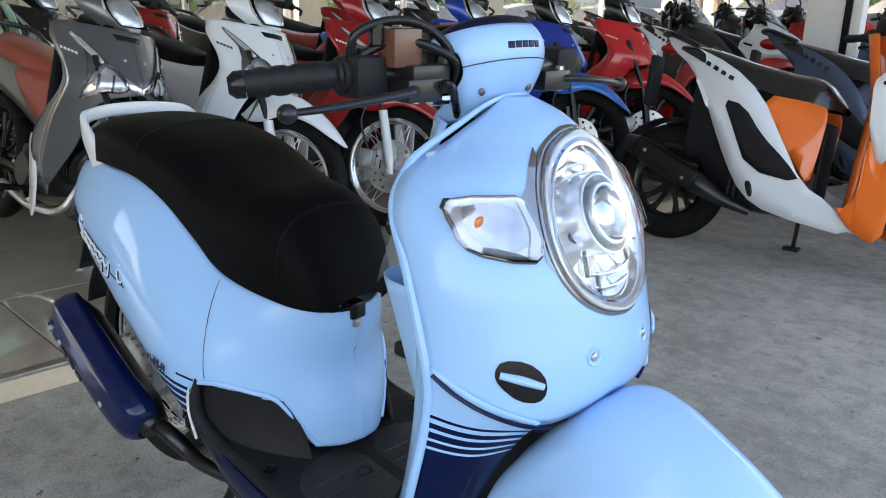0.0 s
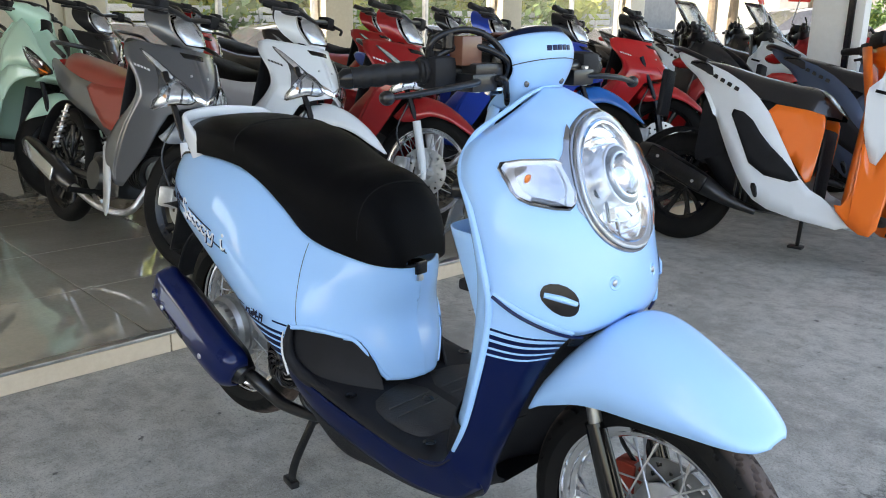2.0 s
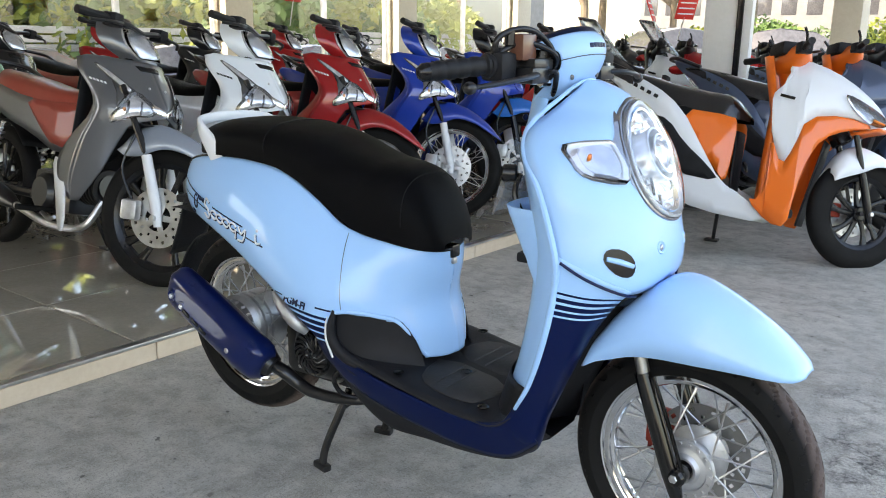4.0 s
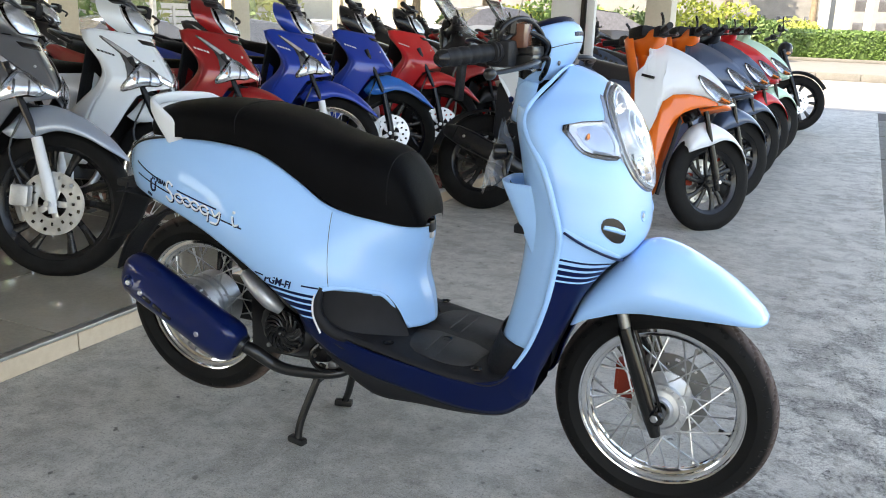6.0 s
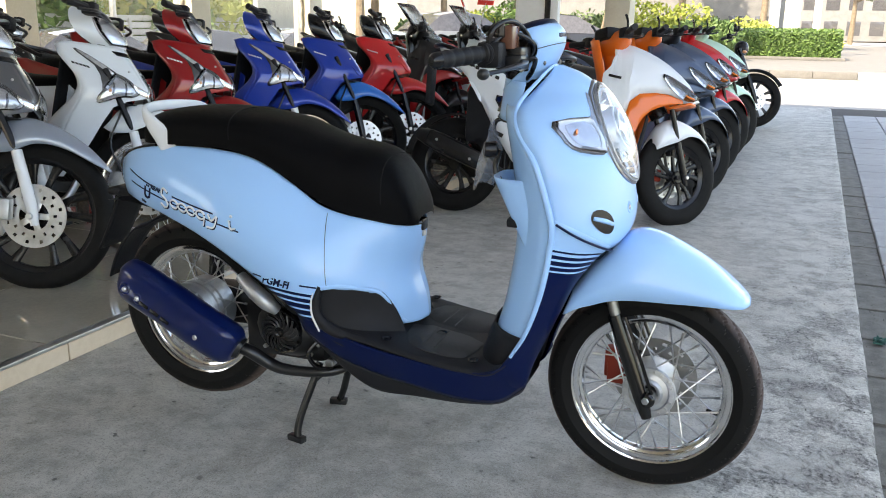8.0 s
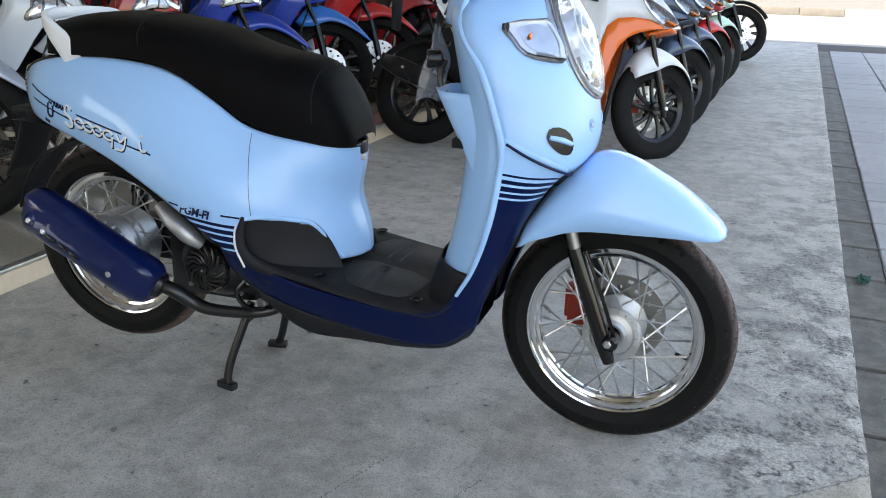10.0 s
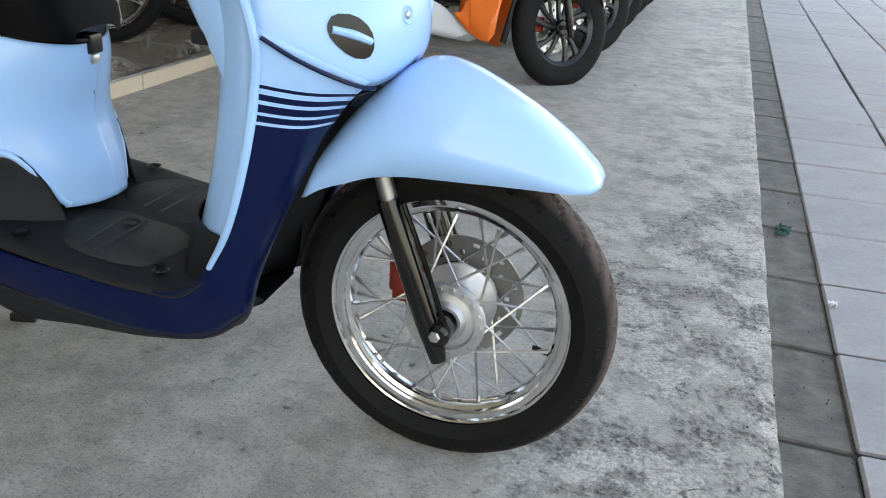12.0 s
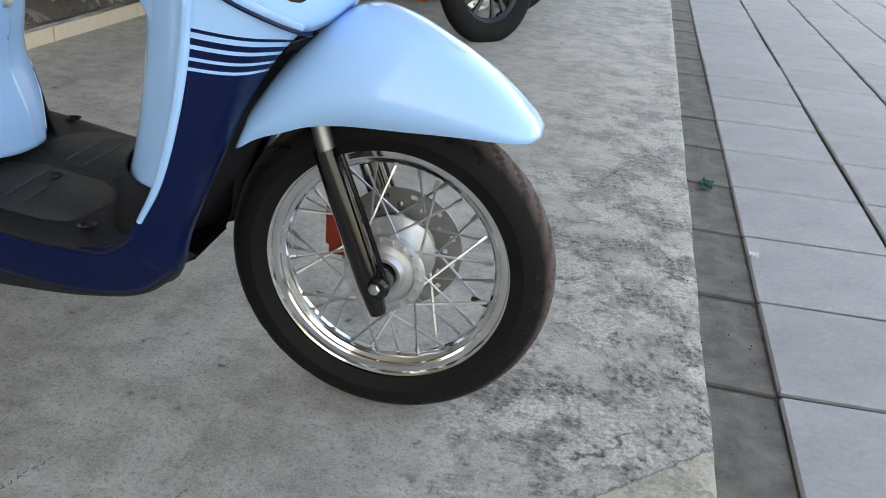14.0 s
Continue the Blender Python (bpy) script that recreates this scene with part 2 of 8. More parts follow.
def make_vinyl():
    mat, nt, nd, ln, b = nodes_of("black seat vinyl")
    vec = coords(nt)
    n = noise_node(nt, vec, 5.0, 5.0)
    ln.new(ramp(nt, n, [(0.3, rgb(0.0030, 0.0029, 0.0032)), (0.75, rgb(0.0058, 0.0055, 0.006))]), b.inputs["Base Color"])
    ln.new(maths(nt, "ADD", maths(nt, "MULTIPLY", n, 0.1), 0.46), b.inputs["Roughness"])
    vo = nt.nodes.new("ShaderNodeTexVoronoi")
    vo.inputs["Scale"].default_value = 520.0
    ln.new(vec, vo.inputs["Vector"])
    b.inputs["Specular IOR Level"].default_value = 0.045
    bump(nt, vo.outputs["Distance"], 0.35, 0.001, b)
    return mat


m_vinyl = make_vinyl()


def make_tyre():
    """Tyre rubber, black on the flanks; the tread's brown sky sheen is painted in, darker in the grooves."""
    mat, nt, nd, ln, b = nodes_of("dusty tyre rubber")
    vec = coords(nt)
    sep = nt.nodes.new("ShaderNodeSeparateXYZ")
    ln.new(vec, sep.inputs[0])
    r2 = maths(nt, "ADD", maths(nt, "MULTIPLY", sep.outputs[0], sep.outputs[0]), maths(nt, "MULTIPLY", sep.outputs[2], sep.outputs[2]))
    tread = ramp(nt, maths(nt, "MULTIPLY", maths(nt, "SUBTRACT", maths(nt, "SQRT", r2), 0.2355), 85.0, True), [(0.0, rgb(0, 0, 0)), (1.0, rgb(1, 1, 1))])
    n = noise_node(nt, vec, 14.0, 6.0, 0.65)
    # brown tones standing for the sky's grazing light on the tread
    dust = mix(nt, n, rgb(0.075, 0.055, 0.048), rgb(0.125, 0.094, 0.083))
    ln.new(mix(nt, tread, rgb(0.0075, 0.0072, 0.007), dust), b.inputs["Base Color"])
    b.inputs["Roughness"].default_value, b.inputs["Specular IOR Level"].default_value = 0.62, 0.14
    bump(nt, noise_node(nt, vec, 500.0, 3.0), 0.3, 0.002, b)
    return mat


m_tyre = make_tyre()


def banded(name, rules):
    """Light blue lacquer with navy sticker bands: rules(nt, x, y, z) gives the mask of the navy."""
    mat, nt, nd, ln, b = nodes_of(name)
    vec = coords(nt)
    sep = nt.nodes.new("ShaderNodeSeparateXYZ")
    ln.new(vec, sep.inputs[0])
    dust = noise_node(nt, vec, 6.0, 5.0, 0.6)
    light = mix(nt, ramp(nt, dust, [(0.35, rgb(0, 0, 0)), (0.85, rgb(0.02, 0.02, 0.02))]), rgb(*BLUE), rgb(*[c * 0.85 + 0.05 for c in BLUE]))
    mask = rules(nt, sep.outputs[0], sep.outputs[1], sep.outputs[2])
    ln.new(mix(nt, mask, light, rgb(*NAVY)), b.inputs["Base Color"])
    ln.new(maths(nt, "ADD", maths(nt, "MULTIPLY", dust, 0.05), 0.425), b.inputs["Roughness"])
    ln.new(maths(nt, "SUBTRACT", 0.75, maths(nt, "MULTIPLY", mask, 0.45)), b.inputs["Coat Weight"])
    b.inputs["Coat Roughness"].default_value = 0.025
    ln.new(maths(nt, "SUBTRACT", 0.2, maths(nt, "MULTIPLY", mask, 0.15)), b.inputs["Specular IOR Level"])
    bump(nt, noise_node(nt, vec, 260.0, 1.0), 0.03, 0.002, b)
    return mat


def between(nt, v, lo, hi):
    return maths(nt, "MULTIPLY", maths(nt, "GREATER_THAN", v, lo), maths(nt, "LESS_THAN", v, hi))


def any_of(nt, masks):
    out = masks[0]
    for m in masks[1:]:
        out = maths(nt, "MAXIMUM", out, m)
    return out


def body_rules(nt, x, y, z):
    """Five bands below the engine lettering, ending at a slanted line."""
    h = maths(nt, "ADD", z, maths(nt, "MULTIPLY", maths(nt, "SUBTRACT", x, 0.42), 0.10))
    bands = any_of(nt, [between(nt, h, 0.440, 0.447), between(nt, h, 0.424, 0.434), between(nt, h, 0.407, 0.419),
                        between(nt, h, 0.389, 0.402), between(nt, h, 0.20, 0.384)])
    end = maths(nt, "ADD", x, maths(nt, "MULTIPLY", maths(nt, "SUBTRACT", z, 0.364), 0.12))
    return maths(nt, "MULTIPLY", bands, maths(nt, "LESS_THAN", end, 0.493))


def shield_rules(nt, x, y, z):
    h = maths(nt, "ADD", z, maths(nt, "MULTIPLY", maths(nt, "SUBTRACT", x, 1.06), 0.20))
    return any_of(nt, [between(nt, h, 0.609, 0.6135), between(nt, h, 0.594, 0.602), between(nt, h, 0.579, 0.589),
                       between(nt, h, 0.5665, 0.575), between(nt, h, 0.0, 0.5625)])


m_body = banded("light blue lacquer with navy bands", body_rules)
m_shield = banded("navy lacquer with light blue bands", shield_rules)


def make_concrete():
    """Worn grey concrete: cloudy mottling, specks and scuffs; pitted, mouldy and crusted along the street edge."""
    mat, nt, nd, ln, b = nodes_of("worn concrete")
    vec = coords(nt)

    def mask(n, lo, hi, top=1.0):
        return ramp(nt, n, [(lo, rgb(0, 0, 0)), (hi, rgb(top, top, top))])

    def less(n, lo, hi, top=1.0):
        return ramp(nt, n, [(lo, rgb(top, top, top)), (hi, rgb(0, 0, 0))])

    def times(*ms):
        out = ms[0]
        for m in ms[1:]:
            out = maths(nt, "MULTIPLY", out, m)
        return out

    def span(value, lo, hi, a=0.0, c=1.0):
        mr = nt.nodes.new("ShaderNodeMapRange")
        mr.interpolation_type = "SMOOTHSTEP"
        for k, v in zip(("From Min", "From Max", "To Min", "To Max"), (lo, hi, a, c)):
            mr.inputs[k].default_value = v
        ln.new(value, mr.inputs["Value"])
        return mr.outputs["Result"]

    def cells(scale, feature="F1", vector=vec):
        vo = nt.nodes.new("ShaderNodeTexVoronoi")
        vo.feature = feature
        vo.inputs["Scale"].default_value = scale
        ln.new(vector, vo.inputs["Vector"])
        return vo
    cloud = noise_node(nt, vec, 1.3, 9.0, 0.62)
    mid = noise_node(nt, vec, 13.0, 11.0, 0.74)
    smear = noise_node(nt, coords(nt, scale=(1.0, 1.6, 1)), 3.2, 12.0, 0.68)
    fine = noise_node(nt, vec, 120.0, 6.0, 0.8)
    grit = noise_node(nt, vec, 260.0, 3.0, 0.7)
    scuff = noise_node(nt, coords(nt, scale=(9.0, 2.6, 1)), 1.6, 9.0, 0.7)
    col = ramp(nt, cloud, [(0.32, rgb(0.36, 0.337, 0.295)), (0.50, rgb(0.47, 0.445, 0.392)), (0.68, rgb(0.58, 0.55, 0.49))])
    col = mix(nt, mask(smear, 0.48, 0.62, 0.5), col, rgb(0.275, 0.257, 0.226))
    col = mix(nt, mask(mid, 0.49, 0.58, 0.5), col, rgb(0.25, 0.234, 0.203))
    col = mix(nt, less(mid, 0.38, 0.46, 0.5), col, rgb(0.63, 0.60, 0.54))
    col = mix(nt, mask(scuff, 0.55, 0.62, 0.35), col, rgb(0.56, 0.54, 0.49))
    col = mix(nt, mask(fine, 0.53, 0.60, 0.62), col, rgb(0.15, 0.14, 0.125))
    col = mix(nt, mask(grit, 0.57, 0.63, 0.6), col, rgb(0.60, 0.585, 0.545))
    col = mix(nt, less(grit, 0.36, 0.42, 0.55), col, rgb(0.16, 0.15, 0.135))
    dots = noise_node(nt, vec, 26.0, 2.0, 0.5)
    col = mix(nt, times(mask(dots, 0.70, 0.735), mask(cloud, 0.40, 0.55), 0.75), col, rgb(0.05, 0.045, 0.04))
    # the band along the street edge, its border uneven
    sep = nt.nodes.new("ShaderNodeSeparateXYZ")
    ln.new(vec, sep.inputs[0])
    across, along = sep.outputs[0], sep.outputs[1]
    border = noise_node(nt, vec, 3.0, 9.0, 0.66)
    edge = span(maths(nt, "ADD", across, maths(nt, "MULTIPLY", maths(nt, "SUBTRACT", border, 0.5), 1.3)), -0.62, -0.22)
    rim = span(maths(nt, "ADD", across, maths(nt, "MULTIPLY", maths(nt, "SUBTRACT", mid, 0.5), 0.25)), -0.16, -0.02)
    zone = times(edge, span(along, 0.7, 2.8, 1.0, 0.25))
    # mould film, then open-grained pits with pale grains between, then crust
    blot = noise_node(nt, vec, 4.6, 13.0, 0.74)
    film = times(mask(blot, 0.45, 0.53), zone)
    col = mix(nt, times(film, 0.72), col, rgb(0.19, 0.174, 0.158))
    grain = noise_node(nt, vec, 75.0, 8.0, 0.85)
    pits = times(mask(grain, 0.52, 0.56), mask(noise_node(nt, vec, 9.0, 10.0, 0.72), 0.43, 0.53))
    open_grain = times(pits, maths(nt, "MAXIMUM", film, times(rim, 0.9)))
    col = mix(nt, times(less(grain, 0.41, 0.46, 0.7), maths(nt, "MAXIMUM", film, rim)), col, rgb(0.56, 0.53, 0.475))
    col = mix(nt, times(open_grain, 0.9), col, rgb(0.035, 0.031, 0.027))
    coarse = noise_node(nt, vec, 34.0, 9.0, 0.8)
    col = mix(nt, times(mask(coarse, 0.555, 0.60, 0.8), zone, mask(blot, 0.42, 0.52)), col, rgb(0.055, 0.049, 0.043))
    crust = noise_node(nt, vec, 5.4, 13.0, 0.70)
    flake = times(mask(crust, 0.508, 0.540), maths(nt, "MAXIMUM", zone, times(edge, 0.7)))
    col = mix(nt, times(flake, 0.85), col, rgb(0.66, 0.635, 0.57))
    col = mix(nt, times(mask(crust, 0.62, 0.66, 0.6), zone), col, rgb(0.50, 0.45, 0.33))
    col = mix(nt, times(flake, mask(fine, 0.47, 0.54), 0.6), col, rgb(0.22, 0.20, 0.175))
    # branching cracks
    warp = mix(nt, 0.09, vec, nt.nodes.new("ShaderNodeTexNoise").outputs["Color"], "ADD")
    warp.node.inputs[7].links[0].from_node.inputs["Scale"].default_value = 16.0
    warp.node.inputs[7].links[0].from_node.inputs["Detail"].default_value = 8.0
    ln.new(vec, warp.node.inputs[7].links[0].from_node.inputs["Vector"])
    crack = times(less(cells(2.6, "DISTANCE_TO_EDGE", warp).outputs["Distance"], 0.003, 0.008), zone, mask(border, 0.50, 0.56), mask(mid, 0.40, 0.50))
    col = mix(nt, times(crack, 0.9), col, rgb(0.02, 0.018, 0.016))
    # a mortar repair at the corner of the slab, with a torn upper border
    lip = maths(nt, "ADD", along, maths(nt, "MULTIPLY", across, -1.0))
    lip = maths(nt, "ADD", lip, maths(nt, "MULTIPLY", maths(nt, "SUBTRACT", coarse, 0.5), 0.05))
    repair = times(less(lip, 0.118, 0.124), span(across, -0.42, -0.30))
    mortar = ramp(nt, fine, [(0.40, rgb(0.36, 0.325, 0.25)), (0.62, rgb(0.54, 0.50, 0.41))])
    col = mix(nt, times(repair, 0.9), col, mortar)
    seam = times(less(maths(nt, "ABSOLUTE", maths(nt, "SUBTRACT", lip, 0.122)), 0.0015, 0.004), span(across, -0.42, -0.36))
    col = mix(nt, times(seam, 0.8), col, rgb(0.05, 0.045, 0.04))
    ln.new(col, b.inputs["Base Color"])
    ln.new(maths(nt, "ADD", maths(nt, "MULTIPLY", mid, 0.35), 0.42), b.inputs["Roughness"])
    h = maths(nt, "ADD", maths(nt, "MULTIPLY", mid, 0.45), maths(nt, "MULTIPLY", fine, 0.4))
    h = maths(nt, "SUBTRACT", h, times(open_grain, 0.9))
    h = maths(nt, "SUBTRACT", h, times(crack, 1.0))
    h = maths(nt, "ADD", h, times(flake, 0.4))
    bump(nt, h, 0.7, 0.007, b)
    return mat


def stone(name, c1, c2, rough=0.75, scale=7.0, tint=0.12, grain=0.35):
    """Cast stone or plaster with a tone of its own for each piece."""
    mat, nt, nd, ln, b = nodes_of(name)
    vec = coords(nt)
    n, f = noise_node(nt, vec, scale, 8.0, 0.65, 0.3), noise_node(nt, vec, scale * 14, 4.0, 0.7)
    col = ramp(nt, n, [(0.28, rgb(*c1)), (0.72, rgb(*c2))])
    col = mix(nt, 0.3, col, ramp(nt, f, [(0.3, rgb(0.1, 0.1, 0.1)), (0.7, rgb(0.55, 0.55, 0.54))]), "SOFT_LIGHT")
    oi = nt.nodes.new("ShaderNodeObjectInfo")
    col = mix(nt, maths(nt, "MULTIPLY", oi.outputs["Random"], tint), col, rgb(0.10, 0.10, 0.095))
    ln.new(col, b.inputs["Base Color"])
    ln.new(maths(nt, "ADD", maths(nt, "MULTIPLY", n, 0.2), rough - 0.1), b.inputs["Roughness"])
    bump(nt, maths(nt, "ADD", n, f), grain, 0.003, b)
    return mat


def make_gloss_tile():
    """Polished porcelain floor tiles, beige grey, with faint clouding."""
    mat, nt, nd, ln, b = nodes_of("polished porcelain")
    vec = coords(nt)
    n, f = noise_node(nt, vec, 3.0, 7.0, 0.6, 0.5), noise_node(nt, vec, 70.0, 3.0, 0.6)
    col = ramp(nt, n, [(0.3, rgb(0.30, 0.262, 0.20)), (0.7, rgb(0.40, 0.355, 0.28))])
    ln.new(mix(nt, 0.15, col, ramp(nt, f, [(0.35, rgb(0.26, 0.23, 0.19)), (0.65, rgb(0.50, 0.45, 0.37))])), b.inputs["Base Color"])
    ln.new(ramp(nt, noise_node(nt, vec, 4.0, 6.0, 0.7), [(0.3, rgb(0.02, 0.02, 0.02)), (0.8, rgb(0.07, 0.07, 0.07))]), b.inputs["Roughness"])
    b.inputs["IOR"].default_value, b.inputs["Coat Weight"].default_value, b.inputs["Coat Roughness"].default_value = 1.65, 0.6, 0.02
    return mat


m_concrete = make_concrete()
m_porcelain = make_gloss_tile()
m_paver = stone("grey concrete paver", (0.31, 0.31, 0.31), (0.42, 0.42, 0.42), 0.75, 5.0, 0.14, 0.35)
m_far = stone("sunlit far paving", (0.13, 0.125, 0.115), (0.19, 0.185, 0.17), 0.8, 3.0)
m_gutter = stone("damp gutter stone", (0.075, 0.067, 0.054), (0.235, 0.22, 0.19), 0.75, 14.0, 0.25, 1.0)
m_joint = solid("dark joint soil", (0.05, 0.045, 0.04), 0.9, 0, 0.5, 120)
m_cream = stone("cream ceramic tile", (0.62, 0.50, 0.37), (0.70, 0.58, 0.45), 0.35, 3.0, 0.06, 0.05)
m_plaster = stone("cream wall paint", (0.62, 0.56, 0.45), (0.70, 0.64, 0.53), 0.7, 2.0, 0.05, 0.15)
m_white = stone("white wall paint", (0.74, 0.74, 0.72), (0.82, 0.82, 0.80), 0.6, 2.0, 0.05, 0.1)
m_asphalt = stone("pale concrete road", (0.26, 0.255, 0.24), (0.36, 0.35, 0.33), 0.85, 3.0, 0.0, 0.3)

# ---------------------------------------------------------------- the place
KERB = pose(0.590, 1.2, 0, 0, 0, 0.75)          # the street edge of the slab: local x across, y along
STEP = pose(-1.787, 1.2, 0, 0, 0, 1.26)           # the edge of the showroom's raised floor

bm = bmesh.new()
n = 60


def ground_z(x, y):
    """The yard lies level; the car park behind the showroom half a metre lower."""
    side = min(1.0, max(0.0, (-9.9 - x) / 1.4)) * min(1.0, max(0.0, (28.0 - y) / 4.0))
    return -0.11 - 0.5 * side


rows = []
for a in sorted([-200 + 400 * i / n for i in range(n + 1)] + [-9.9, -10.6, -11.3, -12.0]):
    rows.append([(a, c, ground_z(a, c)) for c in sorted([-200 + 400 * j / n for j in range(n + 1)] + [24.0, 26.0, 28.0])])
ground = whole("ground", grid_bm(rows), m_asphalt, "pale sunlit concrete road and yard around the showroom", "ground", kind="structure", smooth=0)


def slab_mesh():
    """The forecourt slab, its street edge chipped and slightly wavering."""
    ys = np.concatenate([np.arange(-9.2, -1, 0.5), np.arange(-1, 6, 0.035), np.arange(6, 11.26, 0.175)])
    rows = []
    for y in ys:
        w = 0.004 * noise.noise((y * 3, 0, 0)) + 0.003 * noise.noise((y * 17, 3, 0))
        chip = max(0, noise.noise((y * 9, 7, 0)) - 0.25) * 0.012
        rows.append([(-10, y, -0.12), (-10, y, 0), (-1, y, 0), (-0.05, y, 0), (w - chip - 0.012, y, 0), (w - chip - 0.003, y, -0.004), (w, y, -0.014 - chip), (w, y, -0.12)])
    return grid_bm(rows, cap=True)


slab = whole("floor", slab_mesh(), m_concrete, "worn grey concrete forecourt slab with stains along its edge", "floor", kind="structure", m=KERB)

# raised showroom floor: base, tiles, riser, nosing
platform = whole("floor_showroom", block(-8.0, -0.012, -9, 9.5, 0.0, 0.064, 0), m_joint, "raised showroom floor of polished beige grey tiles", "floor", kind="structure", m=STEP, smooth=0)
bm = bmesh.new()
block(-0.03, 0.004, -9, 9.5, 0.064, 0.075, 0.002, bm)
nosing = whole("trim_nosing", bm, m_steel, "dull steel nosing strip along the showroom step", "trim", kind="structure", m=STEP)

# columns and the showroom's walls
def column(x, y, w, d, name, label, mat, h=3.3, z=0.0):
    bm = block(-w / 2, w / 2, -d / 2, d / 2, z, h, 0.008)
    return whole(name, bm, mat, label, "column", kind="structure", m=pose(x, y, 0))


column(-1.80, 5.95, 0.24, 0.34, "column_1", "white painted square column beside the parked scooters", m_white)
bm = block(-0.02, 0.02, -0.03, 0.03, 0, 3.3, 0.003)
whole("trim_frame", bm, m_gloss_black, "black aluminium strip on the column edge", "trim", kind="structure", m=pose(-1.658, 5.79, 0))
bm = block(-0.03, 0.03, -0.03, 0.03, 0, 3.3, 0.003)
whole("trim_frame", bm, m_white, "white aluminium window post beside the column", "trim", kind="structure", m=pose(-1.606, 5.80, 0))
BACK = -7.2
for k, y in enumerate((2.9, 5.6, 8.3, 11.0)):
    column(BACK, y, 0.3, 0.36, f"column_{k + 2}", "cream painted column between the showroom windows", m_plaster)
column(-2.2, 10.6, 0.32, 0.32, "column_6", "cream painted column at the end of the forecourt", m_plaster)
bm = block(-0.1, 0.1, -5.8, 0.0, 0, 3.3, 0.004)
whole("wall_back", bm, m_plaster, "cream painted back wall of the showroom", "wall", kind="structure", m=pose(BACK, 2.75, 0))
bm = block(BACK, 0.3, -0.1, 0.1, 0, 3.3, 0.004)
whole("wall_side", bm, m_plaster, "cream painted end wall of the showroom", "wall", kind="structure", m=pose(0, -7.5, 0))
m_window = clear("window glass", (0.96, 0.98, 0.97), 0.0)
for k, (y1, y2) in enumerate(((3.1, 5.4), (5.8, 8.1), (8.5, 10.8))):
    win = thing(f"window_{k + 1}", pose(BACK, (y1 + y2) / 2, 0), "tall fixed shop window with slim aluminium frame", "window", kind="structure")
    h = (y2 - y1) / 2
    for y in (-h + 0.02, 0, h - 0.02):
        part("window_frame", block(-0.03, 0.03, y - 0.025, y + 0.025, 0.08, 3.1, 0.003), m_steel, win)
    for z in (0.10, 3.08):
        part("window_sill", block(-0.035, 0.035, -h + 0.05, h - 0.05, z - 0.03, z + 0.03, 0.003), m_steel, win)
    for y in (-h / 2, h / 2):
        pane = part("pane", block(-0.003, 0.003, y - h / 2 + 0.02, y + h / 2 - 0.02, 0.1, 3.08, 0), m_window, win, smooth=0)
        pane.visible_shadow = False
bm = block(-7.6, 0.95, -9, 11.2, 3.3, 3.5, 0.01)
whole("ceiling", bm, m_white, "white painted soffit over the forecourt", "ceiling", kind="structure")
bm = block(-7.6, 0.95, -9, 8.2, 3.504, 8.5, 0.02)
whole("wall_upper", bm, m_plaster, "cream painted upper storeys of the shop building", "wall", kind="structure")

# ---------------------------------------------------------------- the light blue scooter
hero = thing("scooter", pose(-1.215, 1.171, 0, 0, 0, 4.0), "light blue retro scooter with navy bands on its centre stand", "scooter")


def tread_depth(lines, slant, width, deep, shoulder):
    def f(a, j, y):
        u = abs(y) / shoulder
        if u < 0.12 or not 4 <= j <= 18:
            return 0.0
        ph = (a * lines / (2 * math.pi) + slant * u + (0.5 if y > 0 else 0)) % 1.0
        return deep if ph < width else 0.0
    return f


def tyre_mesh(R, r, w, seg=64, tread=False):
    """A tyre of outer radius R on a rim of radius r, w wide."""
    n = 22 if tread else 12
    prof = []
    for k in range(n + 1):
        a = math.pi * k / n
        y = -math.cos(a) * w / 2
        bulge = math.sin(a) ** 0.55
        prof.append((r + (R - r) * bulge, y * (1.0 if k not in (0, n) else 0.75)))
    d = tread_depth(30, 1.25, 0.20, 0.008, w * 0.42) if tread else None
    return lathe(prof, 272 if tread else seg, depth=d)


def rim_mesh(r, w, seg=72):
    """A steel rim: two rolled flanges and a well."""
    h = w / 2
    p = [(r + 0.003, -h - 0.003), (r - 0.001, -h - 0.005), (r - 0.006, -h - 0.003), (r - 0.008, -h + 0.001), (r - 0.016, -h + 0.002), (r - 0.019, -h + 0.004), (r - 0.020, -h * 0.62), (r - 0.026, -h * 0.50), (r - 0.029, -h * 0.30), (r - 0.030, 0),
         (r - 0.029, h * 0.30), (r - 0.026, h * 0.50), (r - 0.020, h * 0.62), (r - 0.019, h - 0.004), (r - 0.016, h - 0.002), (r - 0.008, h - 0.001), (r - 0.006, h + 0.003), (r - 0.001, h + 0.005), (r + 0.003, h + 0.003),
         (r + 0.002, h - 0.004), (r - 0.010, h * 0.4), (r - 0.014, 0), (r - 0.010, -h * 0.4), (r + 0.002, -h + 0.004)]
    return lathe(p, seg, close=True)


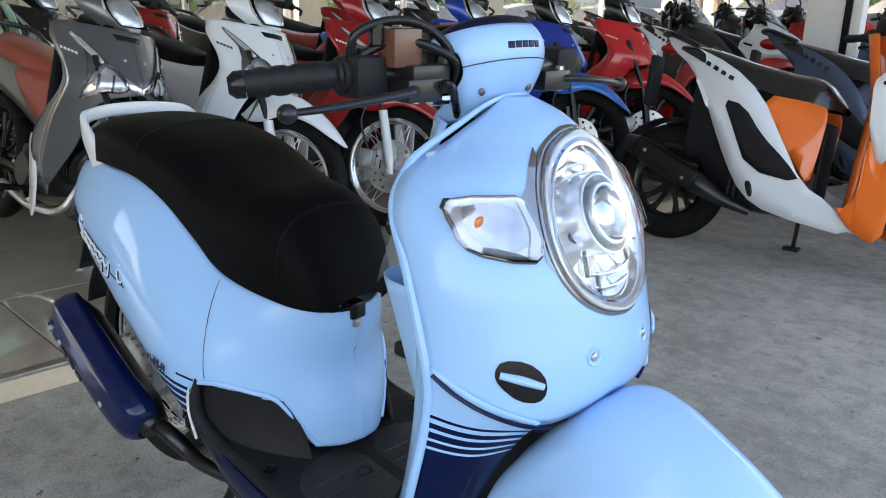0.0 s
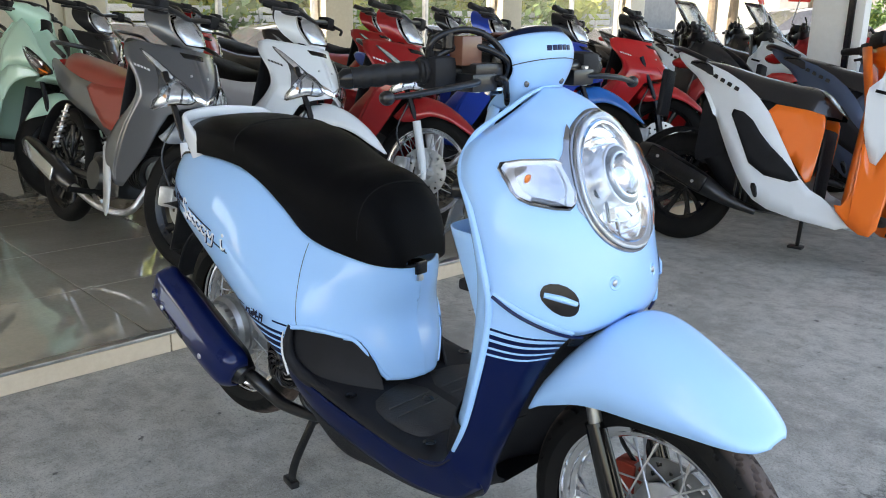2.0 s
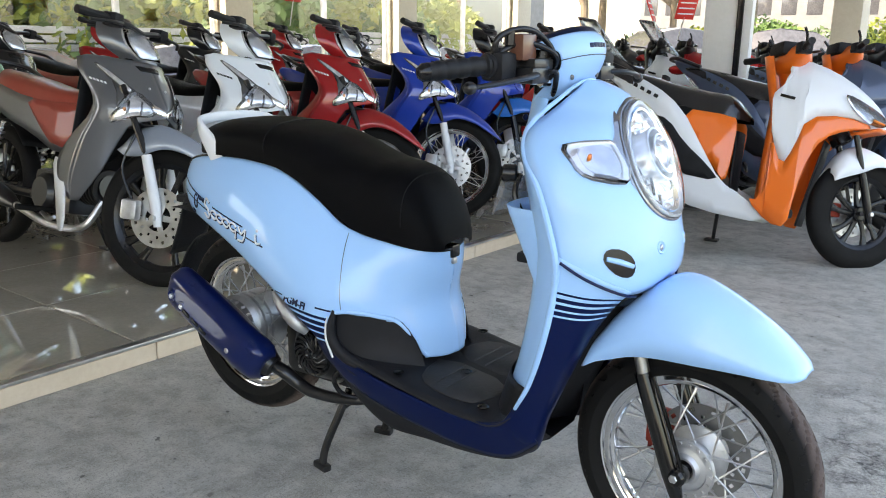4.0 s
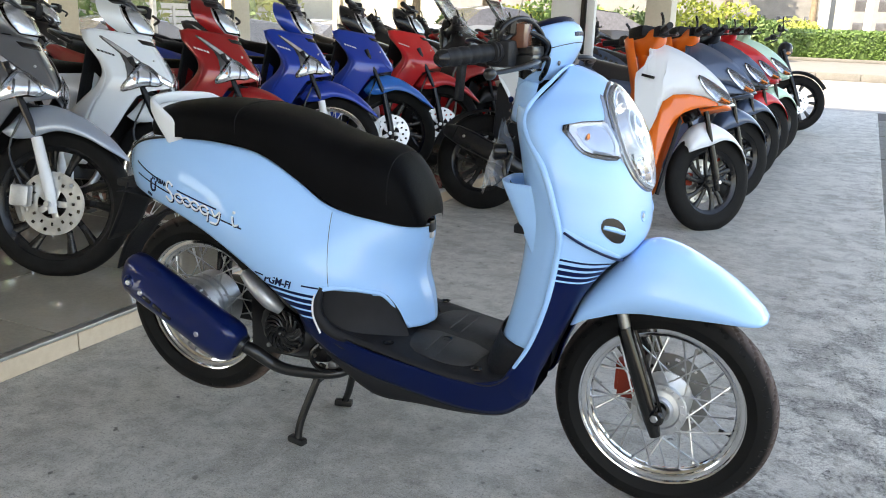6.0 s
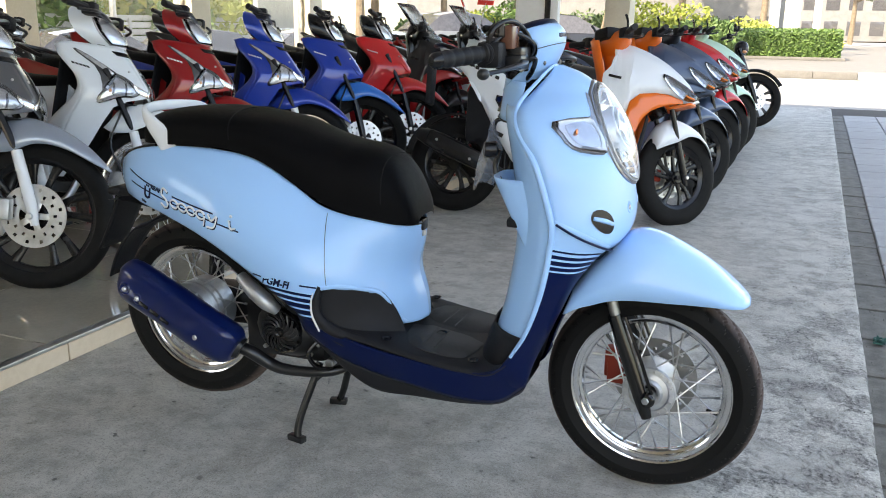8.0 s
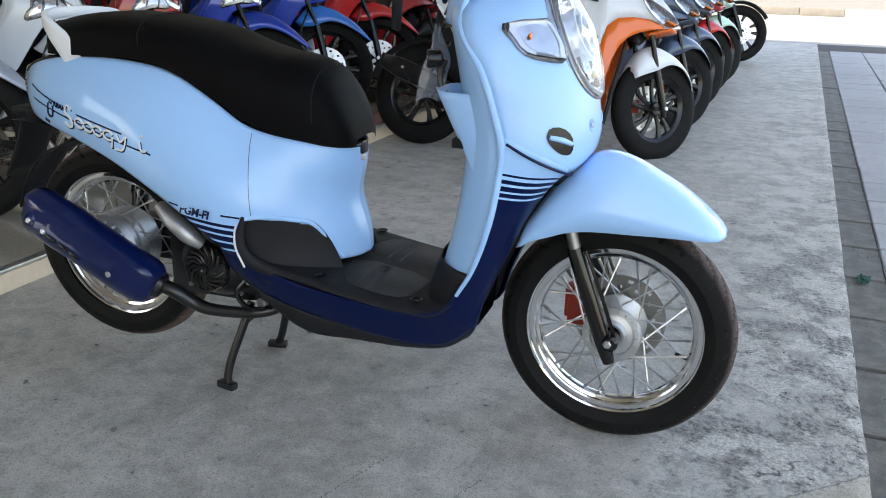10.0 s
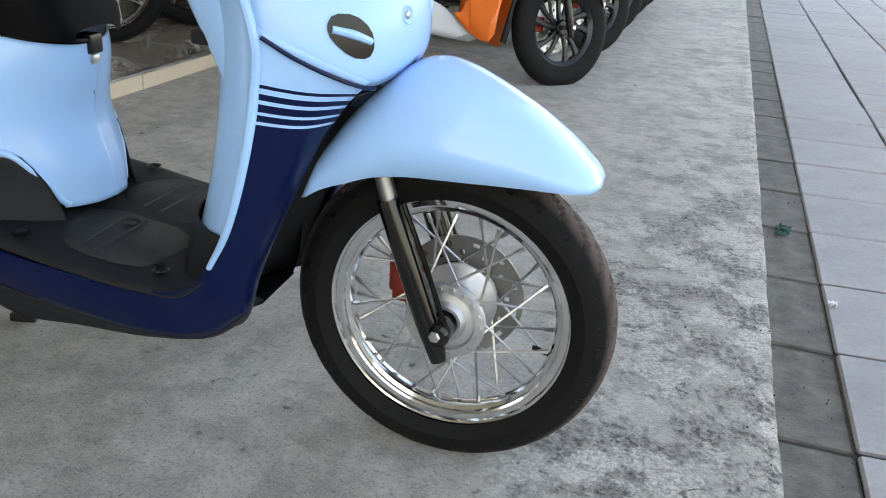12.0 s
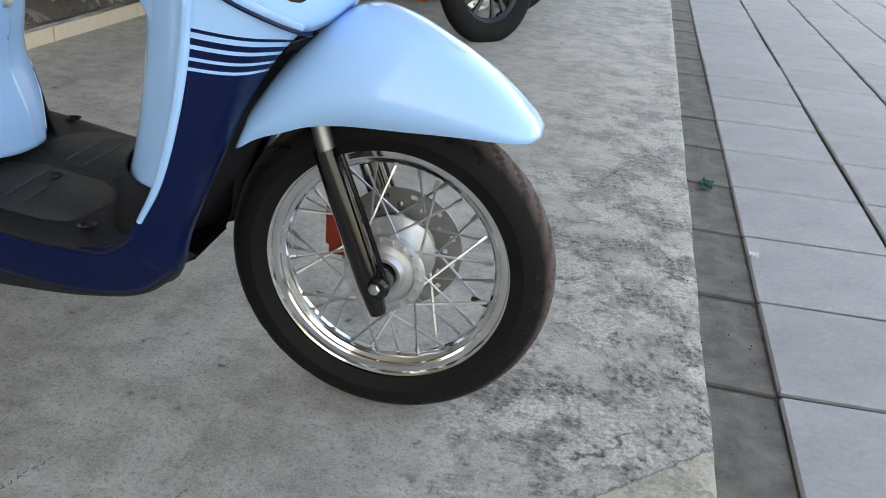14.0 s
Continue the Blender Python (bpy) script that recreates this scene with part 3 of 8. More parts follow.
def hub_mesh(rf, w, mid, seg=40):
    """A spoked hub with two drilled flanges and a waisted barrel."""
    p = [(0.012, -w / 2 + 0.022), (0.017, -w / 2 + 0.006), (0.022, -w / 2 - 0.005), (0.027, -w / 2 - 0.006), (0.033, -w / 2 + 0.002), (rf * 0.72, -w / 2 + 0.005), (rf * 0.76, -w / 2 - 0.001), (rf * 0.97, -w / 2), (rf, -w / 2 + 0.003), (rf, -w / 2 + 0.008), (rf * 0.92, -w / 2 + 0.010), (mid, -w / 4),
         (mid, w / 4), (rf * 0.92, w / 2 - 0.010), (rf, w / 2 - 0.008), (rf, w / 2 - 0.003), (rf * 0.75, w / 2), (0.022, w / 2 + 0.004), (0.020, w / 2 + 0.012), (0.008, w / 2 + 0.012)]
    return lathe(p, seg)


def spoke_mesh(rh, yh, rr, lean):
    """One spoke with its nipple, from the hub flange to the rim."""
    a = V((rh, yh, 0))
    b = V((rr * math.cos(lean), yh * 0.15, rr * math.sin(lean)))
    bm = tube([a, a.lerp(b, 0.5), b], 0.0020, 6)
    tube([a.lerp(b, 0.90), b, a.lerp(b, 1.02)], 0.0036, 6, bm=bm)
    return finish(bm)


def disc_mesh(r, ri, y, holes=24, rows=2, th=0.004):
    """A brake disc with drilled holes, built ring by ring."""
    bm = bmesh.new()
    seg = 96
    radii = [ri, ri + (r - ri) * 0.25, ri + (r - ri) * 0.45, ri + (r - ri) * 0.6, ri + (r - ri) * 0.8, r]
    for side in (-th / 2, th / 2):
        grid = [[bm.verts.new((q * math.cos(2 * math.pi * k / seg), y + side, q * math.sin(2 * math.pi * k / seg))) for k in range(seg)] for q in radii]
        for i in range(len(radii) - 1):
            for k in range(seg):
                if (i == 1 and k % 8 in (0, 1)) or (i == 3 and k % 8 in (4, 5)):
                    continue
                bm.faces.new((grid[i][k], grid[i][(k + 1) % seg], grid[i + 1][(k + 1) % seg], grid[i + 1][k]))
    lathe([(r, y - th / 2), (r, y + th / 2)], seg, bm=bm)
    lathe([(ri, y - th / 2), (ri, y + th / 2)], seg, bm=bm)
    for k in range(5):
        a = 2 * math.pi * k / 5
        arm = block(0.02, ri + 0.006, -0.012, 0.012, y - th / 2, y + th / 2, 0.002)
        arm = moved(arm, Matrix.Translation((0, 0, 0)))
        for v in arm.verts:
            v.co = V((v.co.x * math.cos(a) - v.co.y * math.sin(a), v.co.z, v.co.x * math.sin(a) + v.co.y * math.cos(a)))
        join(bm, arm)
    return bm


def spoked_wheel(name, parent, m, R, r, w, hub_r, hub_w, n=36, tread=True, drum=False):
    wheel = part(name, hub_mesh(hub_r, hub_w, hub_r * 0.55), m_alu, parent, "cast hub with wire spokes")
    wheel.matrix_basis = m
    part("tyre", tyre_mesh(R, r - 0.004, w, 64, tread), m_tyre, wheel, "black rubber tyre", 28)
    part("rim", rim_mesh(r, w * 0.5), m_rim, wheel, "chrome steel rim", 24)
    kinds = [spoke_mesh(hub_r * 0.93, s * hub_w * 0.46, r - 0.034, q * radians(38)) for s, q in ((1, 1), (1, -1), (-1, 1), (-1, -1))]
    for k in range(n):
        sp = part("spoke", kinds[(k % 2) * 2 + (k // 2) % 2], m_steel, wheel)
        sp.rotation_euler = (0, radians(360 * (k + 0.15 * (k % 2)) / n), 0)
    va = tube([(r - 0.03, 0, 0), (r - 0.05, 0, 0), (r - 0.056, 0, 0)], [0.004, 0.0045, 0.003], 8)
    valve = part("valve", va, m_gloss_black, wheel)
    return wheel, valve


rear, valve = spoked_wheel("rear_wheel", hero, pose(0.020, 0, 0.286), 0.254, 0.190, 0.088, 0.072, 0.105)
valve.rotation_euler = (0, radians(-75), 0)
part("brake_drum", lathe([(0.004, -0.086), (0.055, -0.086), (0.078, -0.078), (0.087, -0.066), (0.087, -0.052), (0.080, -0.050), (0.080, -0.045), (0.087, -0.043), (0.087, -0.028), (0.080, -0.026), (0.080, -0.021), (0.087, -0.019), (0.087, 0.030), (0.004, 0.032)], 48), m_alu, rear, "ribbed grey brake drum", 25)
for k in range(18):
    a = 2 * math.pi * k / 18
    part("spoke_bolt", rod_y(0.004, -0.092, -0.072, (0.074 * math.cos(a), 0.074 * math.sin(a)), 6), m_steel, rear)

FRONT = pose(1.269, 0.004, 0.2485, 0, 0, -1.8)
front, valve = spoked_wheel("front_wheel", hero, FRONT, 0.2495, 0.190, 0.080, 0.062, 0.085)
valve.rotation_euler = (0, radians(16), 0)
part("brake_disc", disc_mesh(0.100, 0.058, 0.058), m_disc, front, "drilled steel brake disc")
for k in range(18):
    a = 2 * math.pi * k / 18
    part("spoke_bolt", rod_y(0.0038, -0.0475, -0.039, (0.054 * math.cos(a), 0.054 * math.sin(a)), 6), m_steel, front)
part("axle", rod_y(0.009, -0.096, 0.095, (0, 0), 6, 0.002), m_steel, front, "steel axle with hexagon nut")
part("axle_collar", lathe([(0.006, -0.030), (0.0165, -0.030), (0.0165, -0.046), (0.011, -0.047), (0.006, -0.047)], 24), m_gloss_black, front)
part("axle_spacer", lathe([(0.006, -0.040), (0.0125, -0.040), (0.0125, -0.060), (0.006, -0.060)], 24), m_steel, front, "steel axle spacer")


def steered(name, bm, mat, label="", smooth=35):
    ob = part(name, bm, mat, hero, label, smooth)
    ob.matrix_basis = FRONT
    return ob


# fork, in the frame of the front axle: legs lean back
for s in (-1, 1):
    y = s * 0.074
    bm = tube([(0.004, y, -0.048), (-0.002, y, -0.03), (-0.045, y, 0.085), (-0.085, y, 0.19)], [0.012, 0.0175, 0.0175, 0.016], 16, 14)
    rod_y(0.017, y - 0.019, y + 0.019, (0.004, 0.0), 16, 0.004, bm)
    steered("fork_leg", bm, m_fork, "black painted fork slider")
    steered("fork_tube", tube([(-0.08, y * 0.98, 0.18), (-0.105, y * 0.9, 0.255)], 0.0125, 14), m_disc, "steel fork tube")
    rib = tube([(0.016, y - 0.004, 0.0), (-0.022, y - 0.004, 0.10), (-0.06, y - 0.004, 0.19)], 0.004, 8)
    steered("fork_rib", rib, m_fork)
bm = block(-0.125, -0.055, 0.058, 0.10, -0.02, 0.055, 0.008)
block(-0.115, -0.075, 0.05, 0.062, -0.03, 0.06, 0.003, bm)
rod_y(0.014, 0.095, 0.108, (-0.09, 0.03), 18, 0.003, bm)
rod_y(0.014, 0.095, 0.108, (-0.085, -0.003), 18, 0.003, bm)
steered("brake_caliper", bm, m_red_cal, "red painted brake caliper")
steered("brake_hose", tube([(-0.09, 0.08, 0.05), (-0.13, 0.085, 0.09), (-0.10, 0.09, 0.16), (-0.12, 0.085, 0.30)], 0.0045, 8, 30), m_gloss_black)

# front mudguard: a shell over the wheel, pointed in front
def fender_mesh():
    xs = [-0.195, -0.185, -0.165, -0.130, -0.095, -0.054, 0.0, 0.032, 0.068, 0.109, 0.150, 0.176, 0.192, 0.200]
    zt = [0.198, 0.238, 0.275, 0.322, 0.356, 0.377, 0.371, 0.358, 0.340, 0.317, 0.288, 0.266, 0.251, 0.241]
    zb = [0.190, 0.196, 0.208, 0.222, 0.235, 0.242, 0.244, 0.244, 0.244, 0.243, 0.240, 0.237, 0.236, 0.237]
    hw = [0.118, 0.124, 0.126, 0.126, 0.124, 0.121, 0.116, 0.112, 0.106, 0.098, 0.086, 0.070, 0.050, 0.026]
    rows = []
    for x in np.concatenate([np.linspace(-0.195, -0.095, 16), np.linspace(-0.085, 0.165, 26), np.linspace(0.171, 0.200, 10)]):
        t, b, w = (float(smooth_at(xs, q, x)) for q in (zt, zb, hw))
        row = []
        for k in range(25):
            a = -1 + 2 * k / 24
            y = w * (math.sin(a * math.pi / 2) * 0.62 + a * 0.38) if abs(a) < 1 else w * a
            lift = (1 - abs(a) ** 2.6) ** 0.72 if abs(a) < 1 else 0.0
            row.append((x, y * (0.87 if y > 0 else 1.0), b + (t - b) * lift))
        rows.append(row)
    return grid_bm(rows)


fender = steered("front_mudguard", fender_mesh(), m_blue, "light blue front mudguard", 50)
md = fender.modifiers.new("thickness", "SOLIDIFY")
md.thickness, md.offset = 0.0035, -1
inner = fender_mesh()
for v in inner.verts:
    v.co = V((v.co.x * 0.93 - 0.004, v.co.y * 0.9, 0.252 + (v.co.z - 0.240) * 0.78))
steered("mudguard_liner", inner, m_black, "", 50)

# ---- front cowl: horizontal sections from the lower lip to the dome
CZ = [0.560, 0.600, 0.620, 0.657, 0.720, 0.794, 0.860, 0.905, 0.930, 0.952, 0.972, 0.986]
CN = [1.155, 1.180, 1.193, 1.204, 1.200, 1.183, 1.160, 1.132, 1.114, 1.092, 1.060, 1.022]
CE = [1.050, 1.060, 1.062, 1.064, 1.047, 1.015, 0.974, 0.964, 0.976, 0.992, 1.004, 1.008]
CW = [0.2055, 0.2077, 0.2088, 0.2099, 0.2099, 0.2088, 0.1922, 0.15, 0.1, 0.074, 0.046, 0.022]
CP = [2.60, 2.60, 2.50, 2.10, 1.70, 1.50, 1.50, 1.80, 2.30, 2.50, 2.60, 2.60]
CQ = [0.62, 0.62, 0.62, 0.62, 0.55, 0.44, 0.42, 0.45, 0.50, 0.50, 0.50, 0.50]


def cowl_x(y, z):
    """How far forward the cowl reaches at a point of the front view."""
    n, e, w, p, q = (float(smooth_at(CZ, c, z)) for c in (CN, CE, CW, CP, CQ))
    return e + (n - e) * max(0.0, 1 - min(1, abs(y) / w) ** p) ** q


def cowl_at(s, z):
    """A point of the cowl at height z; s runs from -1 at the right edge over 0 at the nose to 1 at the left edge."""
    w = float(smooth_at(CZ, CW, z))
    a = abs(s)
    y = w * (math.sin(a * math.pi / 2) * 0.85 + a * 0.15)
    return V((cowl_x(y, z), math.copysign(y, s), z))


def cowl_mesh():
    rows = []
    m, k = 64, 46
    for j in range(k + 1):
        v = j / k
        row = []
        for i in range(m + 1):
            s = -1 + 2 * i / m
            a = abs(s)
            low = 0.602 + 0.018 * (1 - min(1, a / 0.35)) ** 2 + 0.070 * max(0, (a - 0.35) / 0.65) ** 1.3
            z = low + (0.986 - low) * (1 - (1 - v) ** 1.35)
            row.append(cowl_at(s, z))
        rows.append(row)
    bm = grid_bm(rows)
    # the headlamp's opening
    gone = [v for v in bm.verts if (v.co.y / 0.0945) ** 2 + ((v.co.z - 0.843) / 0.106) ** 2 < 0.84 ** 2]
    bmesh.ops.delete(bm, geom=gone, context="VERTS")
    return bm


part("front_cowl", cowl_mesh(), m_blue, hero, "light blue front cowl", 50, 0.004)
# rolled light edge round the leg shield
EDGE = [(1.008, 0.0, 0.986), (1.006, -0.026, 0.983), (0.998, -0.052, 0.972), (0.988, -0.078, 0.955), (0.977, -0.103, 0.938), (0.97, -0.126, 0.924), (0.964, -0.1419, 0.911), (0.963, -0.1639, 0.886), (0.97, -0.1815, 0.866), (0.982, -0.1925, 0.846), (1.018, -0.2057, 0.794), (1.046, -0.209, 0.72), (1.062, -0.209, 0.657), (1.058, -0.2068, 0.606), (1.046, -0.2146, 0.519), (1.012, -0.2065, 0.413), (0.978, -0.1949, 0.352)]
bm = tube([(x - 0.003, y, z) for x, y, z in EDGE], [0.003, 0.004, 0.005, 0.0065, 0.0075, 0.0075, 0.007, 0.006, 0.004], 10, 90)
both("shield_edge", bm, m_blue, hero)

# ---- lower leg shield with bands, ruled from the edge to the wheel arch
A = [(1.062, -0.2119, 0.68), (1.058, -0.2096, 0.618), (1.046, -0.209, 0.527), (1.012, -0.2047, 0.417), (0.978, -0.1966, 0.358), (0.945, -0.1935, 0.316), (0.88, -0.1923, 0.293)]
B = [(1.172, -0.127, 0.612), (1.142, -0.120, 0.580), (1.102, -0.114, 0.520), (1.055, -0.112, 0.420), (1.012, -0.112, 0.317), (0.980, -0.114, 0.228), (0.900, -0.118, 0.206)]
ca, cb = cr(A, 44), cr(B, 44)


def ruled(ca, cb, n, out):
    rows = []
    for p, q in zip(ca, cb):
        d = q - p
        nor = np.array([abs(d[1]), -abs(d[0]), 0.0])
        nor = nor / (np.linalg.norm(nor) + 1e-9)
        rows.append([p + d * (k / n) + nor * out * math.sin(math.pi * k / n) for k in range(n + 1)])
    return grid_bm(rows)


both("leg_shield", ruled(ca, cb, 14, 0.020), m_shield, hero, "navy leg shield with light blue bands", 50, 0.003)
# thin dark seam between the cowl and the shield
seam = [cowl_at(-1 + 0.008 + 0.65 * k / 12, 0.602 + 0.070 * max(0, (1 - 0.65 * k / 12 - 0.35) / 0.65) ** 1.3) + V((0.002, -0.002, -0.003)) for k in range(13)]
both("seam", tube(seam, 0.0028, 6, 40), m_navy, hero)
# black splash guard behind the wheel
rows = []
for q in cb:
    rows.append([(q[0] - 0.012 - 0.05 * (1 - (2 * k / 12 - 1) ** 2), q[1] * (1 - 2 * k / 12), q[2] - 0.004) for k in range(13)])
part("splash_guard", grid_bm(rows), m_black, hero, "black inner mudguard", 50, 0.003)
part("front_lip", panel([(-0.10, 0.592), (0.10, 0.592), (0.085, 0.56), (-0.085, 0.56)], lambda y, z: (1.15 - 3.2 * y * y + (z - 0.56) * 0.9, y, z), 2, 1), m_gloss_black, hero, "", 50, 0.003)

# ---- inner leg shield facing the rider, with an open pocket
IZ = [0.30, 0.352, 0.42, 0.519, 0.606, 0.68, 0.75, 0.80, 0.851, 0.884, 0.902]
IE = [0.955, 0.978, 1.014, 1.046, 1.058, 1.058, 1.034, 1.010, 0.976, 0.962, 0.962]
IC = [0.875, 0.893, 0.915, 0.935, 0.945, 0.945, 0.935, 0.928, 0.918, 0.910, 0.908]
IW = [0.1665, 0.1832, 0.1965, 0.2042, 0.2076, 0.2087, 0.2076, 0.2054, 0.1865, 0.1643, 0.1421]
rows = []
for z in np.linspace(0.37, 0.902, 40):
    e, c, w = (float(smooth_at(IZ, q, z)) for q in (IE, IC, IW))
    rows.append([(e - (e - c) * (1 - abs(-1 + 2 * k / 24) ** 3.0) ** 0.8 if 0 < k < 24 else e, w * (-1 + 2 * k / 24), z) for k in range(25)])
part("inner_shield", grid_bm(rows), m_blue, hero, "light blue inner leg shield", 50, 0.003)
rows = []
for z in np.linspace(0.29, 0.40, 8):
    e, c, w = (float(smooth_at(IZ, q, z)) for q in (IE, IC, IW))
    rows.append([(e - 0.003 - (e - c + 0.004) * (1 - abs(-1 + 2 * k / 24) ** 3.0) ** 0.8 if 0 < k < 24 else e - 0.003, (w + 0.002) * (-1 + 2 * k / 24), z - 0.35 * max(0, z - 0.37) * (k > 12)) for k in range(25)])
part("toe_board", grid_bm(rows), m_black, hero, "black plastic toe board", 50, 0.003)


def pocket_mesh():
    rows = []
    for z in np.linspace(0.745, 0.530, 20):
        t = (0.745 - z) / 0.215
        deep = 0.080 * (1 - t) ** 0.85
        row = []
        for k in range(21):
            a = -1 + 2 * k / 20
            y = -0.094 + 0.078 * a
            e = float(smooth_at(IZ, IE, z)) - (0.02 if y > -0.15 else 0.0)
            c = 0.995 + 0.042 * t
            row.append((c - 0.012 - deep * max(0, 1 - abs(a) ** 4) ** 0.5 - (0.0 if abs(a) < 1 else -0.03), y, z + (0.004 * math.cos(a) if z > 0.74 else 0)))
        rows.append(row)
    return grid_bm(rows)


part("pocket", pocket_mesh(), m_blue, hero, "light blue open pocket", 50, 0.003)
bm = block(0.945, 0.99, -0.160, -0.030, 0.64, 0.66, 0.006)
part("pocket_floor", bm, m_black, hero)
bm = rod_y(0.018, -0.03, 0.0, (0, 0), 20, 0.003)
key = part("ignition_lock", moved(bm, pose(0.898, -0.085, 0.80, 0, 0, -65)), m_gloss_black, hero, "black ignition lock")
part("bag_hook", moved(tube([(0, 0, 0), (-0.03, 0, -0.005), (-0.035, 0, -0.03), (-0.015, 0, -0.04)], 0.005, 8, 16), pose(0.90, 0, 0.86)), m_gloss_black, hero)

# ---- floor tub, deck and navy side skirts
TX = [0.44, 0.50, 0.56, 0.64, 0.75, 0.86, 0.94, 0.985]
TT = [0.378, 0.362, 0.342, 0.328, 0.309, 0.296, 0.303, 0.345]
TB = [0.300, 0.285, 0.245, 0.212, 0.208, 0.205, 0.212, 0.235]
TW = [0.1755, 0.1849, 0.1907, 0.193, 0.193, 0.1849, 0.1521, 0.0994]
rows = []
for x in np.linspace(0.44, 0.985, 34):
    t, b, w = (float(smooth_at(TX, q, x)) for q in (TT, TB, TW))
    rows.append([(x, -w, t - 0.002), (x, -w + 0.004, t - 0.03), (x, -w + 0.02, b + 0.022), (x, -w + 0.045, b + 0.004), (x, -0.06, b), (x, 0.06, b), (x, w - 0.045, b + 0.004), (x, w - 0.02, b + 0.022), (x, w - 0.004, t - 0.03), (x, w, t - 0.002)])
part("floor_tub", grid_bm(rows), m_black, hero, "black plastic underside of the floor", 50)
DW = [0.1777, 0.1896, 0.1979, 0.2009, 0.2015, 0.1991, 0.1955, 0.1896]
rows = []
for x in np.linspace(0.46, 0.965, 40):
    t, w = float(smooth_at(TX, TT, x)), float(smooth_at(TX, DW, x))
    row = []
    for k in range(21):
        a = -1 + 2 * k / 20
        row.append((x, w * a, t + 0.002 + 0.012 * (1 - abs(a) ** 8)))
    rows.append(row)
part("foot_deck", grid_bm(rows), m_black, hero, "black textured foot deck", 50, 0.003)
m_mat_rib = solid("worn rubber rib", (0.045, 0.045, 0.046), 0.7)
m_mat = solid("dotted foot mat rubber", (0.016, 0.016, 0.017), 0.6, 0, 1.0, 260, vary=0.4, vary_scale=90)
for s in (-1, 1):
    def deck_z(x):
        return float(smooth_at(TX, TT, x)) + 0.0175
    out = [(0.676, 0.012 * s), (0.690, 0.128 * s), (0.735, 0.166 * s), (0.835, 0.160 * s), (0.866, 0.125 * s), (0.866, 0.012 * s)]
    part("deck_mat", panel(out, lambda x, y: (x, y, deck_z(x)), 1, 1), m_mat, hero, "dotted rubber foot mat", 30, 0.003)
    for x in (0.738, 0.768):
        part("mat_rib", tube([(x, s * 0.020, deck_z(x) + 0.001), (x + 0.003, s * 0.135, deck_z(x) + 0.001)], 0.0017, 5), m_mat_rib, hero, "worn pale rib of the foot mat")
for x, y in ((0.662, -0.171), (0.662, 0.171), (0.757, -0.042), (0.876, -0.155), (0.876, 0.155)):
    z = deck_z(x) - 0.006
    part("deck_screw_well", moved(lathe([(0.002, 0.0), (0.008, 0.0), (0.0115, 0.003), (0.013, 0.0035)], 18), Matrix.Translation((x, y, z + 0.005)) @ pose(0, 0, 0, 90)), m_gloss_black, hero)
SK_A = [(0.425, -0.1932, 0.396), (0.5, -0.1967, 0.36), (0.6, -0.2003, 0.332), (0.72, -0.2015, 0.313), (0.86, -0.1991, 0.299), (0.94, -0.1955, 0.31), (0.972, -0.1967, 0.353)]
SK_B = [(0.44, -0.1755, 0.335), (0.53, -0.1849, 0.288), (0.62, -0.1884, 0.262), (0.74, -0.1872, 0.24), (0.86, -0.1755, 0.22), (0.94, -0.1521, 0.218), (1.0, -0.1404, 0.262)]
both("side_skirt", ruled(cr(SK_A, 36), cr(SK_B, 36), 8, 0.004), m_navy, hero, "navy side skirt", 50, 0.004)
SK_C = [(0.47, -0.1624, 0.3), (0.54, -0.174, 0.255), (0.63, -0.174, 0.208), (0.74, -0.1682, 0.205), (0.86, -0.1566, 0.202), (0.94, -0.1334, 0.206), (0.985, -0.116, 0.235)]
both("belly_side", ruled(cr(SK_B, 36), cr(SK_C, 36), 6, 0.002), m_black, hero, "black lower trim", 50, 0.003)

# ---- rear body
UX = [-0.205, -0.19, -0.13, -0.05, 0.06, 0.18, 0.30, 0.40, 0.47, 0.53, 0.595, 0.648, 0.680, 0.692]
YM = [0.0, 0.046, 0.104, 0.148, 0.180, 0.202, 0.213, 0.214, 0.208, 0.188, 0.150, 0.104, 0.052, 0.0]
YT = [0.0, 0.034, 0.078, 0.110, 0.130, 0.139, 0.142, 0.142, 0.140, 0.134, 0.120, 0.092, 0.047, 0.0]
YB = [0.0, 0.045, 0.098, 0.140, 0.174, 0.198, 0.209, 0.207, 0.193, 0.168, 0.130, 0.085, 0.042, 0.0]
ZT = [0.690, 0.698, 0.730, 0.752, 0.764, 0.765, 0.748, 0.696, 0.650, 0.630, 0.618, 0.606, 0.598, 0.596]
ZB = [0.612, 0.613, 0.615, 0.606, 0.586, 0.548, 0.486, 0.412, 0.366, 0.358, 0.354, 0.350, 0.350, 0.352]
XB = [-0.185, -0.175, -0.12, -0.045, 0.06, 0.18, 0.30, 0.41, 0.47, 0.54, 0.606, 0.660, 0.694, 0.706]


